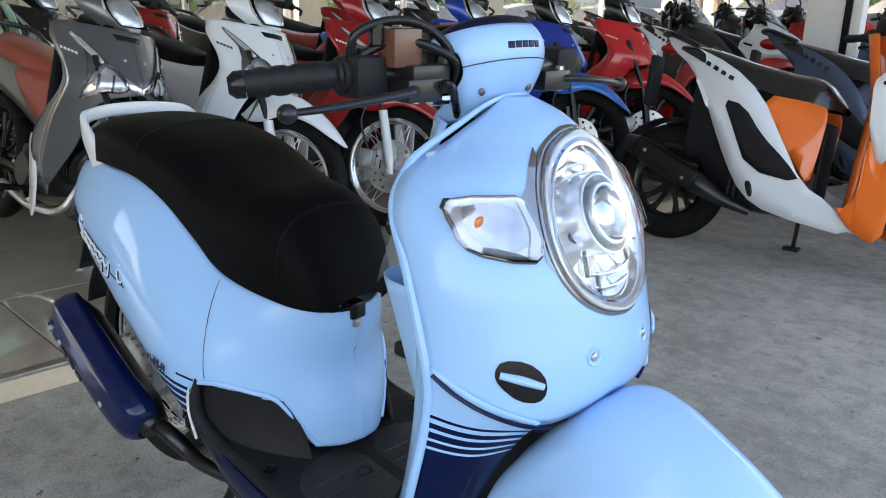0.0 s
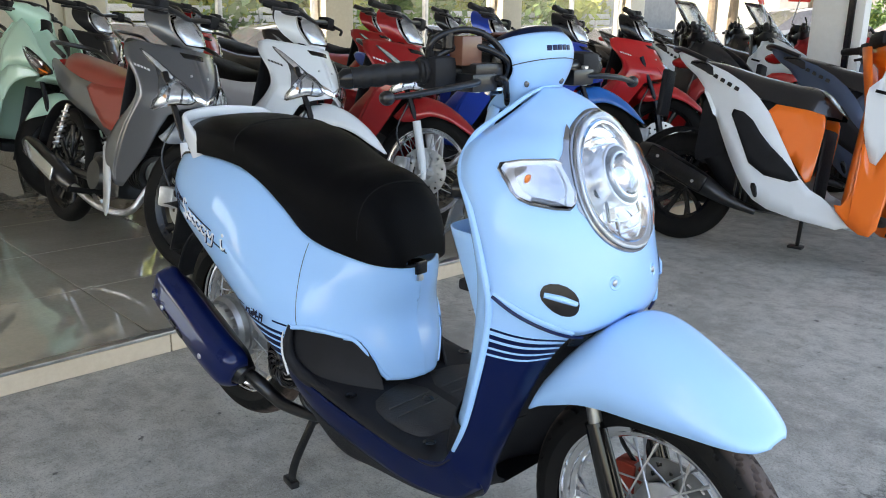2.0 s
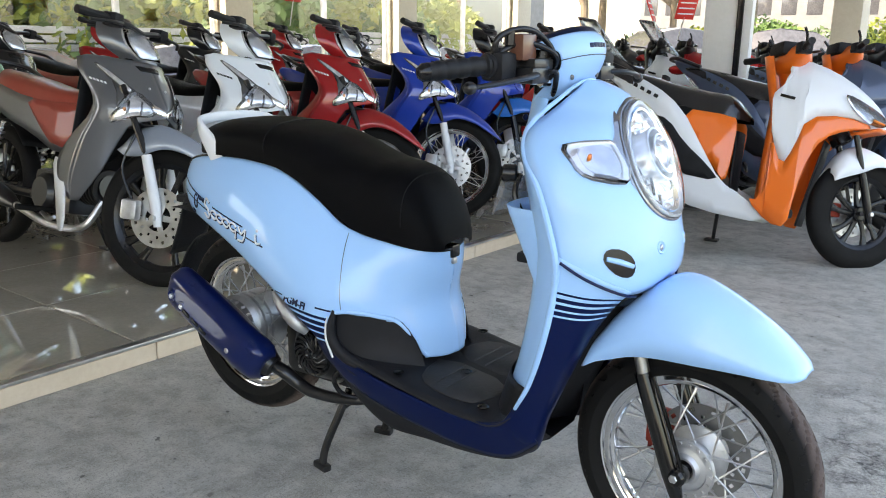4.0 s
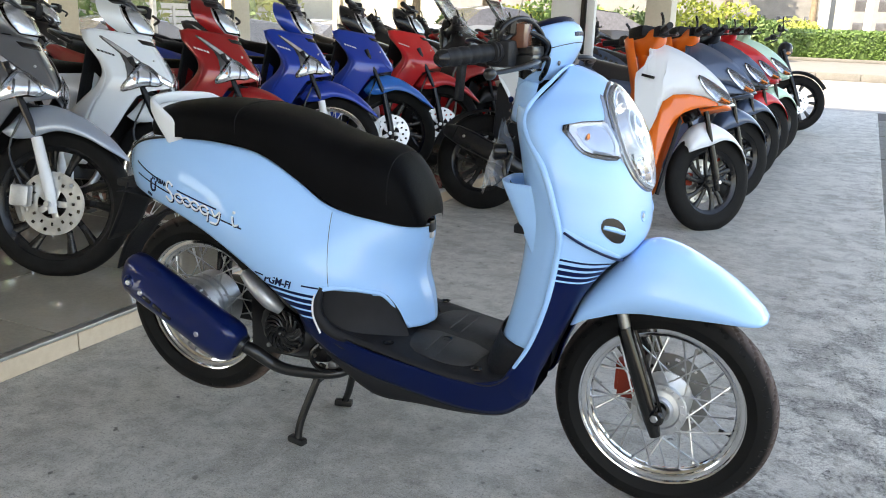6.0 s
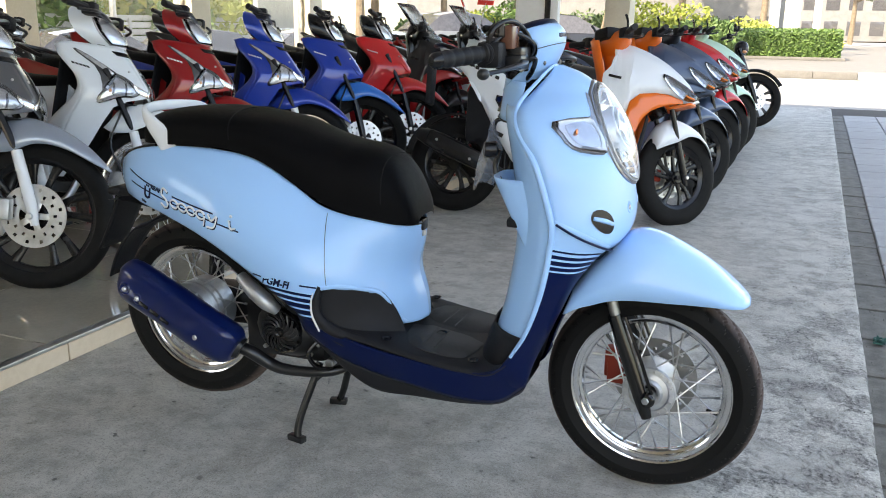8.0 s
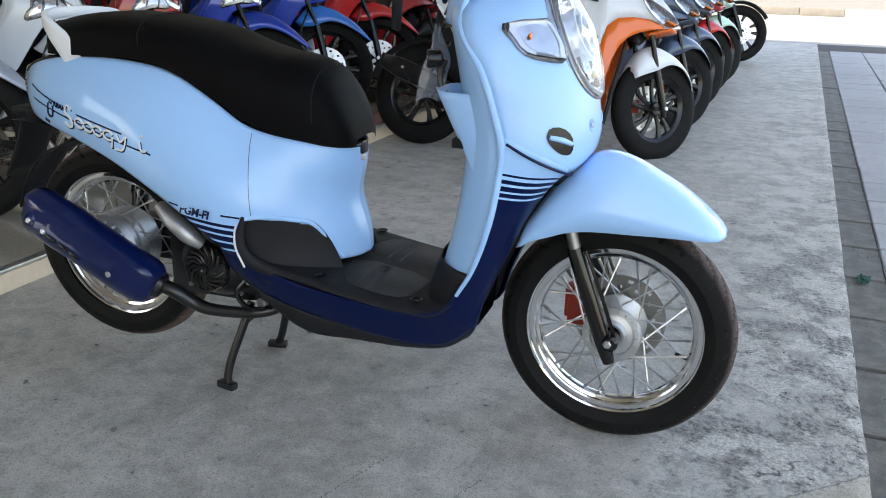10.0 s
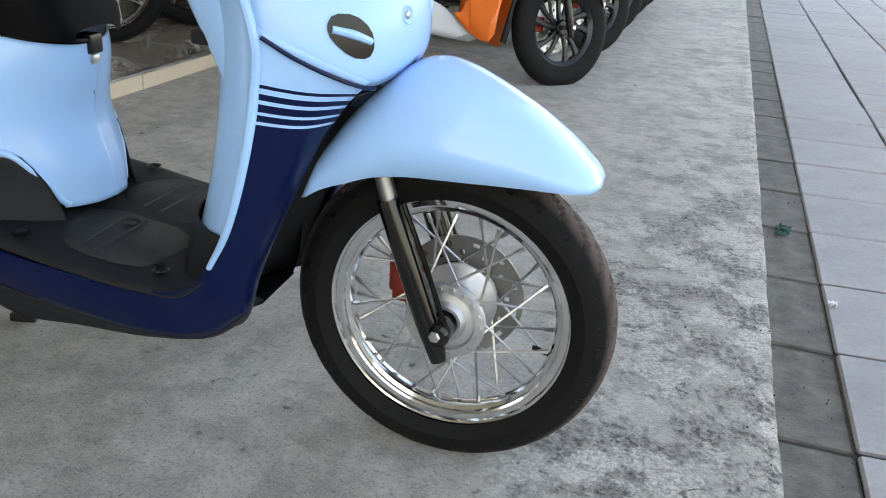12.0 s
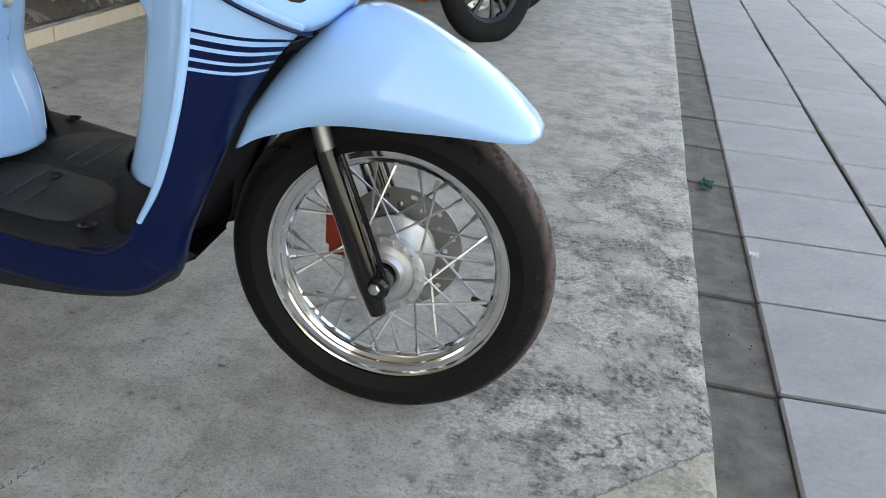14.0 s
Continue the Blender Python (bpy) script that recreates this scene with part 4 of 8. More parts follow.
def body_rows(nu=170, nv=36):
    s = np.linspace(0, len(UX) - 1, nu)
    ix = np.arange(len(UX))
    f = {k: smooth_at(ix, q, s) for k, q in zip("x m t b T B X".split(), (UX, YM, YT, YB, ZT, ZB, XB))}
    side = []
    for i in range(nu):
        row = []
        for j in range(nv + 1):
            v = j / nv
            q = (1 - v) ** 2 * f["t"][i] + 2 * v * (1 - v) * (2 * f["m"][i] - 0.5 * (f["t"][i] + f["b"][i])) + v ** 2 * f["b"][i]
            pinch = 0.004 * math.exp(-((v - 0.30) / 0.16) ** 2) * max(0, min(1, (f["x"][i] - 0.46) / 0.08))
            waist = 0.020 * math.exp(-((v - 0.48) / 0.24) ** 2) * max(0, min(1, (f["x"][i] - 0.50) / 0.16))
            row.append((f["x"][i] + (f["X"][i] - f["x"][i]) * v - waist, -max(0.0, q - pinch), f["T"][i] + (f["B"][i] - f["T"][i]) * v))
        side.append(row)
    return side


TRIM = [(0.493, 0.450), (0.505, 0.462), (0.54, 0.463), (0.590, 0.453), (0.625, 0.441), (0.648, 0.408), (0.668, 0.360), (0.678, 0.330), (0.64, 0.312), (0.56, 0.322), (0.492, 0.350), (0.484, 0.40)]


def inside(x, z, poly):
    hit = False
    for (x1, z1), (x2, z2) in zip(poly, poly[1:] + poly[:1]):
        if (z1 > z) != (z2 > z) and x < x1 + (z - z1) * (x2 - x1) / (z2 - z1):
            hit = not hit
    return hit


SIDE = body_rows()
rows = SIDE + [[(x, -y, z) for x, y, z in r] for r in SIDE[-2::-1]]
bm = weld(grid_bm(rows))
cut = soften(TRIM, 1)
bmesh.ops.delete(bm, geom=[f for f in bm.faces if all(inside(v.co.x, v.co.z, cut) for v in f.verts)], context="FACES")
part("rear_body", bm, m_body, hero, "light blue rear body with navy bands", 60, 0.003)
FLAT = np.array(SIDE).reshape(-1, 3)


def body_y(x, z):
    d = (FLAT[:, 0] - x) ** 2 + (FLAT[:, 2] - z) ** 2
    i = np.argsort(d)[:6]
    w = 1 / (d[i] + 1e-7)
    return float((FLAT[i, 1] * w).sum() / w.sum())


# dark line of the seat joint, body screws
part("body_top_seal", tube([(p[0][0], p[0][1] * 0.98, p[0][2] + 0.001) for p in SIDE[12:-1:4]], 0.004, 6), m_gloss_black, hero)
for s in (-1, 1):
    x, y, z = 0.648, 0.070 * s, 0.393
    part("body_screw", ball((x + 0.006, y + 0.012 * s, z), (0.006, 0.006, 0.006), 12, 8), m_steel, hero)
for s in (-1, 1):
    joint = [(0.497 + 0.02 * t, s * -(body_y(0.497 + 0.02 * t, 0.630 - 0.165 * t) - 0.0002), 0.630 - 0.165 * t) for t in np.linspace(0, 1, 12)]
    part("body_joint", tube(joint, 0.0009, 5), m_smoke, hero)
# seat catch at the front
bm = block(0.664, 0.6945, -0.016, 0.016, 0.576, 0.606, 0.005)
part("seat_catch", bm, m_gloss_black, hero, "black seat catch")
part("catch_plate", block(0.686, 0.6955, -0.012, 0.004, 0.562, 0.576, 0.003), m_steel, hero)

# black foot rest trim on both sides


def trim_place(x, z):
    """A wall set back from the body's flank, running out at its foot to the edge of the deck."""
    top = float(smooth_at([0.46, 0.53, 0.60, 0.66, 0.70, 0.73], [0.196, 0.177, 0.142, 0.100, 0.066, 0.046], x))
    low = float(smooth_at([0.46, 0.56, 0.60, 0.64, 0.68, 0.71], [0.202, 0.199, 0.187, 0.156, 0.108, 0.076], x))
    t = max(0.0, min(1.0, (0.445 - z) / 0.125))
    return (x, -(top + (low - top) * t ** 4.0), z)


both("foot_trim", panel([(0.585 + (x - 0.585) * 1.07, 0.385 + (z - 0.385) * 1.10) for x, z in TRIM], trim_place, 3, 1), m_black, hero, "black textured trim below the seat", 60, 0.004)
band = [(0.502, -0.2015, 0.462), (0.491, -0.2015, 0.424), (0.492, -0.1991, 0.389), (0.512, -0.1932, 0.362), (0.555, -0.1872, 0.343), (0.62, -0.1801, 0.332), (0.7, -0.173, 0.324), (0.8, -0.1718, 0.31)]
both("trim_rim", tube(band, [0.006, 0.011, 0.014, 0.015, 0.012, 0.008, 0.005, 0.004], 14, 60), m_black, hero, "raised black rim of the foot trim", 60)
lip = [(x, body_y(x, z), z) for x, z in ((0.503, 0.456), (0.54, 0.460), (0.59, 0.4505), (0.620, 0.440), (0.644, 0.408), (0.664, 0.361), (0.670, 0.352))]
both("body_lip", tube([(x, y + 0.002, z + 0.002) for x, y, z in lip], 0.0058, 10, 60), m_blue, hero)
rim = [trim_place(x, z) for x, z in ((0.503, 0.352), (0.484, 0.395), (0.484, 0.430), (0.489, 0.447))]
rim = [(x, -0.211 + 0.05 * max(0, x - 0.49), z) for x, y, z in rim]
both("trim_edge", tube([(x, y - 0.001, z) for x, y, z in rim], [0.0026, 0.0026, 0.0026, 0.0022, 0.001], 6, 30), m_white, hero)

# tail lamp
rows = []
for j in range(9):
    v = j / 8
    rows.append([(-0.205 - 0.012 * math.sin(math.pi * v) + 0.075 * (abs(-1 + k / 8) ** 2.0), 0.078 * (-1 + k / 8), 0.628 + 0.085 * v + 0.01 * v * (1 - abs(-1 + k / 8))) for k in range(17)])
m_tail = clear("pale tail lens", (0.95, 0.86, 0.80), 0.08)
part("tail_lamp", grid_bm(rows), m_tail, hero, "clear tail lamp lens", 50, 0.003)
part("tail_reflector", ball((-0.165, 0, 0.668), (0.03, 0.058, 0.032)), paint("red reflector", (0.42, 0.02, 0.02), 0.2), hero)

# ---- seat
SX = [-0.085, -0.078, -0.05, 0.02, 0.12, 0.24, 0.34, 0.43, 0.50, 0.555, 0.605, 0.648, 0.682, 0.696]
ST = [0.780, 0.806, 0.834, 0.851, 0.858, 0.851, 0.834, 0.806, 0.790, 0.783, 0.768, 0.727, 0.664, 0.618]
SB = [0.774, 0.766, 0.763, 0.765, 0.770, 0.766, 0.735, 0.684, 0.644, 0.630, 0.620, 0.611, 0.605, 0.602]
SW = [0.0324, 0.0702, 0.1058, 0.1296, 0.1447, 0.1512, 0.1501, 0.1469, 0.1426, 0.1361, 0.1253, 0.108, 0.081, 0.0486]
rows = []
for s in np.linspace(0, len(SX) - 1, 76):
    ix = np.arange(len(SX))
    x, t, b, w = (float(smooth_at(ix, q, s)) for q in (SX, ST, SB, SW))
    row = []
    for k in range(33):
        a = -1 + 2 * k / 32
        c, d = math.sin(a * math.pi / 2), math.cos(a * math.pi / 2)
        y = w * math.copysign(abs(c) ** 0.75, c)
        z = b + (t - b) * max(0.0, d) ** 0.52
        groove = 0.004 * math.exp(-((x - 0.235) / 0.006) ** 2) * (d > 0.1)
        row.append((x, y, z - groove))
    rows.append(row)
bm = grid_bm(rows)
part("seat", bm, m_vinyl, hero, "black vinyl dual seat", 60)
for x0 in (0.235, 0.615):
    st = []
    for k in range(25):
        a = -0.94 + 1.88 * k / 24
        c, d = math.sin(a * math.pi / 2), math.cos(a * math.pi / 2)
        xx = x0 - 0.03 * (1 - abs(a)) if x0 < 0.5 else x0 + 0.010 * abs(a)
        t, b, w = (float(smooth_at(SX, q, xx)) for q in (ST, SB, SW))
        st.append((xx, w * math.copysign(abs(c) ** 0.75, c), b + (t - b) * d ** 0.52 + 0.0005))
    part("seat_seam", tube(st, 0.0016, 5), solid("seat thread", (0.007, 0.007, 0.007), 0.8, spec=0.2), hero)

# ---- grab rail round the seat's tail
pts = [(0.058, -0.124, 0.748), (0.018, -0.127, 0.788), (-0.020, -0.124, 0.824), (-0.042, -0.112, 0.840), (-0.064, -0.074, 0.846), (-0.078, 0, 0.849)]
pts = pts + [(x, -y, z) for x, y, z in pts[-2::-1]]
path = cr(pts, 80)
rows = []
for k, (q, d) in enumerate(zip(path, np.gradient(path, axis=0))):
    u = abs(2 * k / 79 - 1)
    d = d / np.linalg.norm(d)
    side = np.cross(d, (0, 0, 1.0))
    side = side / np.linalg.norm(side)
    up = np.cross(side, d)
    w, h = 0.0075, 0.0135 + 0.048 * max(0, u - 0.35) ** 1.6
    rows.append([q + side * w * math.copysign(abs(math.cos(a)) ** 0.6, math.cos(a)) + up * h * math.copysign(abs(math.sin(a)) ** 0.6, math.sin(a)) for a in np.linspace(0, 2 * math.pi, 16, endpoint=False)])
bm = grid_bm(rows, close_v=True, cap=True)
part("grab_rail", bm, m_silver, hero, "pale silver grab rail", 60)
part("rail_foot", block(-0.03, 0.09, -0.10, 0.10, 0.742, 0.757, 0.006), m_silver, hero)

# ---- handlebar head: a bulb whose rings rise to the front, open at the sides where the bars leave it
HZ = [0.930, 0.950, 0.975, 1.000, 1.022, 1.038, 1.046]
HF = [0.978, 0.997, 1.013, 1.021, 1.018, 1.008, 1.000]
HW = [0.058, 0.071, 0.082, 0.087, 0.085, 0.080, 0.076]
HS = [2.60, 1.70, 1.14, 1.08, 1.30, 1.90, 2.30]


def head_ring(z, grow=1.0, n=44, span=0.0):
    f, w = float(smooth_at(HZ, HF, z)), float(smooth_at(HZ, HW, z)) * grow
    c0 = 0.940
    end = span or float(smooth_at(HZ, HS, z))
    row = []
    for k in range(n):
        a = -end + 2 * end * k / (n - 1)
        c, q = math.cos(a), math.sin(a)
        x = c0 + ((f - c0) * grow if c > 0 else 0.055) * math.copysign(abs(c) ** 0.85, c)
        row.append((x, w * math.copysign(abs(q) ** 0.9, q), z + 0.33 * (x - c0)))
    return row


HM = Matrix.Translation((0.93, 0.004, 0.012)) @ pose(0, 0, 0, 0, 0, -3) @ Matrix.Translation((-0.93, 0, 0))
HR = [head_ring(z) for z in np.linspace(0.930, 1.046, 26)]


def headed(name, bm, mat, label="", smooth=40, thick=0.0):
    ob = part(name, bm, mat, hero, label, smooth, thick)
    ob.matrix_basis = HM
    return ob


headed("head_cowl", grid_bm(HR), m_blue, "light blue handlebar cowl", 50, 0.004)
top = [head_ring(1.045, 0.99, 44, 3.1)]
for g, dz in ((0.96, 0.005), (0.86, 0.011), (0.66, 0.016), (0.35, 0.019), (0.02, 0.020)):
    top.append([(0.945 + (x - 0.945) * g, y * g, z * g + (1 - g) * 1.047 + dz) for x, y, z in top[0]])
headed("head_visor", grid_bm(top, close_v=True), solid("dark navy visor plastic", (0.002, 0.005, 0.022), 0.4, spec=0.2), "navy visor", 50)
core = [[(0.937 + (x - 0.937) * 0.86, y * 0.80, z) for x, y, z in head_ring(q, 1.0, 28, 3.05)] for q in (0.935, 0.96, 0.99, 1.02, 1.044)]
headed("head_core", grid_bm(core, close_v=True, cap=True), m_gloss_black, "", 50)
headed("head_seam", tube([(0.94 + (x - 0.94) * 1.004, y * 1.004, z) for x, y, z in head_ring(0.996)], 0.0009, 5), m_smoke)


def head_front(y, z):
    """The front face of the bulb at a ring height."""
    f, w = float(smooth_at(HZ, HF, z)), float(smooth_at(HZ, HW, z))
    q = min(1.0, (abs(y) / w) ** (1 / 0.9))
    x = 0.940 + (f - 0.940) * (1 - q * q) ** 0.425
    return V((x, y, z + 0.33 * (x - 0.940)))


for y in (-0.050, 0.030):
    headed("head_screw", ball(head_front(y, 0.962), (0.003, 0.006, 0.006), 12, 8), m_smoke)
# maker's badge as plain bars
for k in range(5):
    y = 0.024 - 0.0122 * k
    headed("badge_bar", moved(block(-0.0012, 0.0012, -0.0050, 0.0050, -0.0045, 0.0045, 0.0008), Matrix.Translation(head_front(y, 1.014)) @ pose(0, 0, 0, 0, -8, math.degrees(math.asin(max(-1, min(1, y / 0.09)))))), m_navy)
neck = []
for z, r in ((0.88, 0.058), (0.915, 0.050), (0.935, 0.052), (0.955, 0.058)):
    neck.append([(0.925 + 0.25 * (z - 0.9) + r * math.cos(2 * math.pi * k / 24) * 0.8, r * math.sin(2 * math.pi * k / 24), z) for k in range(24)])
part("neck", grid_bm(neck, close_v=True), m_gloss_black, hero, "", 50)
rows = [[(0.898 + 0.010 * (z - 0.86) / 0.1 - 0.014 * (1 - a * a) + 0.05 * abs(a) ** 3, (0.118 - 0.42 * (z - 0.86)) * a, z + 0.012 * (1 - abs(a))) for a in np.linspace(-1, 1, 17)] for z in np.linspace(0.862, 0.950, 8)]
part("rear_cover", grid_bm(rows), m_blue, hero, "light blue rear steering cover", 50, 0.003)
part("cover_seam", tube([(x - 0.002, y, z) for x, y, z in rows[0]], 0.0022, 6), m_gloss_black, hero)
bm = ball((0.886, -0.040, 0.908), (0.006, 0.007, 0.007), 12, 8)
part("cover_screw", bm, m_navy, hero)
# instrument pod
headed("meter_case", block(0.865, 0.925, -0.070, 0.070, 1.005, 1.050, 0.014), m_gloss_black, "black instrument case")
headed("meter_face", moved(block(-0.026, 0.026, -0.055, 0.055, 0, 0.006, 0.003), pose(0.893, 0, 1.050, 0, -16)), m_screen, "dark tinted display")
headed("reservoir_cover", block(0.925, 0.957, -0.168, -0.122, 1.010, 1.058, 0.004), m_screen, "brown translucent cover")

# ---- bars, grips, levers, switches, cables
for s in (-1, 1):
    bar = [(0.935, s * 0.03, 0.990), (0.930, s * 0.14, 1.000), (0.912, s * 0.21, 1.002), (0.855, s * 0.320, 0.990)]
    headed("handlebar", tube(bar, 0.011, 12, 20), m_black_metal, "black steel handlebar")
    g0, g1 = V((0.912, s * 0.210, 1.002)), V((0.855, s * 0.314, 0.990))
    prof = []
    for k in range(31):
        t = k / 30
        prof.append(0.0165 + (0.0018 if (k % 6) < 4 and 3 < k < 27 else 0) + (0.005 if k in (1, 2) else 0))
    headed("grip", tube([g0.lerp(g1, k / 30) for k in range(31)], prof, 18), m_grip, "black ribbed rubber grip")
    e0 = g1 + (g1 - g0).normalized() * 0.001
    headed("bar_end", tube([e0, e0 + (g1 - g0).normalized() * 0.012, e0 + (g1 - g0).normalized() * 0.020], [0.017, 0.0165, 0.010], 16), m_gloss_black)
    bm = block(0.893, 0.945, min(s * 0.165, s * 0.215), max(s * 0.165, s * 0.215), 0.972, 1.026, 0.012)
    rod_y(0.022, min(s * 0.205, s * 0.222), max(s * 0.205, s * 0.222), (0.913, 1.001), 18, 0.003, bm)
    headed("switch_housing", bm, m_black, "black switch housing")
    lev = [(0.955, s * 0.135, 0.985), (0.985, s * 0.165, 0.985), (0.988, s * 0.22, 0.980), (0.968, s * 0.28, 0.971), (0.953, s * 0.312, 0.967)]
    headed("brake_lever", tube(lev, [0.009, 0.008, 0.0075, 0.007, 0.006], 12, 30, flat=0.7), m_black_metal, "black brake lever")
    headed("lever_ball", ball((0.950, s * 0.319, 0.966), (0.0125, 0.0125, 0.0115)), m_black_metal)
    bm = block(0.930, 0.975, min(s * 0.100, s * 0.160), max(s * 0.100, s * 0.160), 0.968, 0.998, 0.006)
    headed("lever_bracket", bm, m_black_metal)
    headed("pivot_bolt", moved(rod_y(0.007, -0.018, 0.018, (0, 0), 8, 0.001), pose(0.965, s * 0.142, 0.985, 90)), m_steel)
bm = block(0.935, 0.972, -0.150, -0.085, 0.992, 1.014, 0.005)
headed("master_cylinder", bm, m_black_metal, "black brake fluid reservoir")
headed("mirror_boss", moved(rod_y(0.010, 0.0, 0.030, (0, 0), 12, 0.002), pose(0.932, -0.176, 1.036, 90)), m_gloss_black)
headed("cable_nut", rod_y(0.0075, -0.112, -0.080, (0.960, 0.968), 8, 0.001), m_chrome)
for dz, dx, dy in ((0.0, 0.0, 0.0), (-0.024, 0.010, 0.012)):
    pts = [(0.918, -0.205 + dy, 1.015), (0.925, -0.205 + dy, 1.048 + dz), (0.940, -0.165 + dy, 1.066 + dz), (0.952 + dx, -0.115, 1.060 + dz), (0.966 + dx, -0.082, 1.028 + dz * 0.5), (0.962, -0.072, 0.985)]
    headed("throttle_cable", tube(pts, 0.0058, 10, 50), m_gloss_black, "black throttle cable")
    headed("cable_collar", tube([pts[0], (0.922, -0.206 + dy, 1.035)], 0.0085, 10), m_gloss_black)
headed("brake_hose", tube([(0.960, -0.11, 0.985), (0.985, -0.10, 0.99), (0.975, -0.08, 0.965), (0.950, -0.05, 0.94)], 0.0055, 8, 24), m_gloss_black)

# ---- headlamp and signals on the cowl
LC, LR = (0.0, 0.843), (0.0945, 0.106)


def on_cowl(y, z, out):
    x = cowl_x(y, z)
    e = 0.004
    gy = (cowl_x(y + e, z) - cowl_x(y - e, z)) / (2 * e)
    gz = (cowl_x(y, z + e) - cowl_x(y, z - e)) / (2 * e)
    n = V((1, -max(-3.0, min(3.0, gy)), -max(-1.2, min(1.2, gz)))).normalized()
    return V((x, y, z)) + n * out


def lamp_point(r, a, h):
    """A point of the headlamp: r of its radius, at the angle a from the top, h out of the cowl."""
    y = LR[0] * r * math.sin(a) * (1 - 0.10 * math.cos(a))
    z = LC[1] + LR[1] * r * math.cos(a)
    return on_cowl(y, z, h)


def lamp_ring(prof, mat, name, label="", seg=64, smooth=50):
    rows = [[lamp_point(r, 2 * math.pi * k / seg, h) for k in range(seg)] for r, h in prof]
    return part(name, grid_bm(rows, close_v=True), mat, hero, label, smooth)


m_facet = solid("faceted silver reflector", (0.50, 0.51, 0.53), 0.12, 0.9, 0.5, 32, 0.25, 40)
m_pearl = solid("bright moulded rim", (0.72, 0.73, 0.74), 0.22, 0.55, vary=0.05)
lamp_ring([(1.065, 0.0), (1.05, 0.0035), (1.02, 0.004), (0.99, 0.001)], m_bezel, "lamp_surround", "smoked headlamp surround")
lamp_ring([(1.0, 0.0), (0.99, 0.006), (0.95, 0.008), (0.91, 0.005), (0.89, -0.006)], m_pearl, "lamp_ring", "bright light ring of the headlamp")
lamp_ring([(0.885, -0.002), (0.87, 0.003), (0.845, 0.001), (0.83, -0.012)], m_chrome, "lamp_bezel", "chrome bezel")
# reflector bowl with facets behind the lens
rows = []
for j in range(15):
    r = 0.86 * (1 - j / 14) + 0.002
    dish = -0.008 - 0.030 * (1 - (r / 0.86) ** 2)
    rows.append([lamp_point(r, 2 * math.pi * k / 60, dish + 0.0035 * math.sin(8 * 2 * math.pi * k / 60) * math.sin(math.pi * r / 0.86)) for k in range(60)])
part("reflector", weld(grid_bm(rows, close_v=True)), m_reflect, hero, "metallised headlamp reflector", 20)
PC = 0.853
for rr, hh, mat in ((0.046, 0.004, m_pearl), (0.034, 0.008, m_chrome)):
    rows = [[on_cowl(q * math.sin(2 * math.pi * k / 40), PC + 1.05 * q * math.cos(2 * math.pi * k / 40), h) for k in range(40)] for q, h in ((rr, -0.030), (rr, hh - 0.002), (rr - 0.0015, hh), (rr - 0.004, hh), (rr - 0.006, -0.02))]
    part("projector_ring", grid_bm(rows, close_v=True), mat, hero, "", 40)
rows = [[on_cowl(0.027 * q * math.sin(2 * math.pi * k / 32), PC + 0.029 * q * math.cos(2 * math.pi * k / 32), -0.014 + 0.018 * (1 - q * q) ** 0.5) for k in range(32)] for q in (1, 0.9, 0.75, 0.55, 0.3, 0.01)]
part("bulb_shield", weld(grid_bm(rows, close_v=True)), m_reflect, hero, "", 50)
for z, w in ((0.752, 0.026), (0.768, 0.040), (0.784, 0.050), (0.915, 0.034), (0.905, 0.045)):
    part("reflector_fin", tube([on_cowl(y, z + (1.5 if z < 0.85 else -3.0) * y * y, -0.008) for y in np.linspace(-w, w, 14)], 0.0022, 6), m_chrome, hero)
for y, z in ((-0.045, 0.80), (0.042, 0.805), (-0.03, 0.772)):
    part("reflector_rib", tube([on_cowl(y, z + 0.016, -0.010), on_cowl(y * 1.1, z - 0.016, -0.006)], 0.003, 6), m_smoke, hero)
rows = []
for j in range(17):
    r = 1.0 * (1 - j / 16) + 0.0008
    rows.append([lamp_point(r, 2 * math.pi * k / 60, 0.007 + 0.011 * max(0, 1 - r * r) ** 0.5) for k in range(60)])
lens = part("headlamp_lens", weld(grid_bm(rows, close_v=True)), m_glass, hero, "clear headlamp lens", 60, 0.0018)
lens.visible_shadow = False

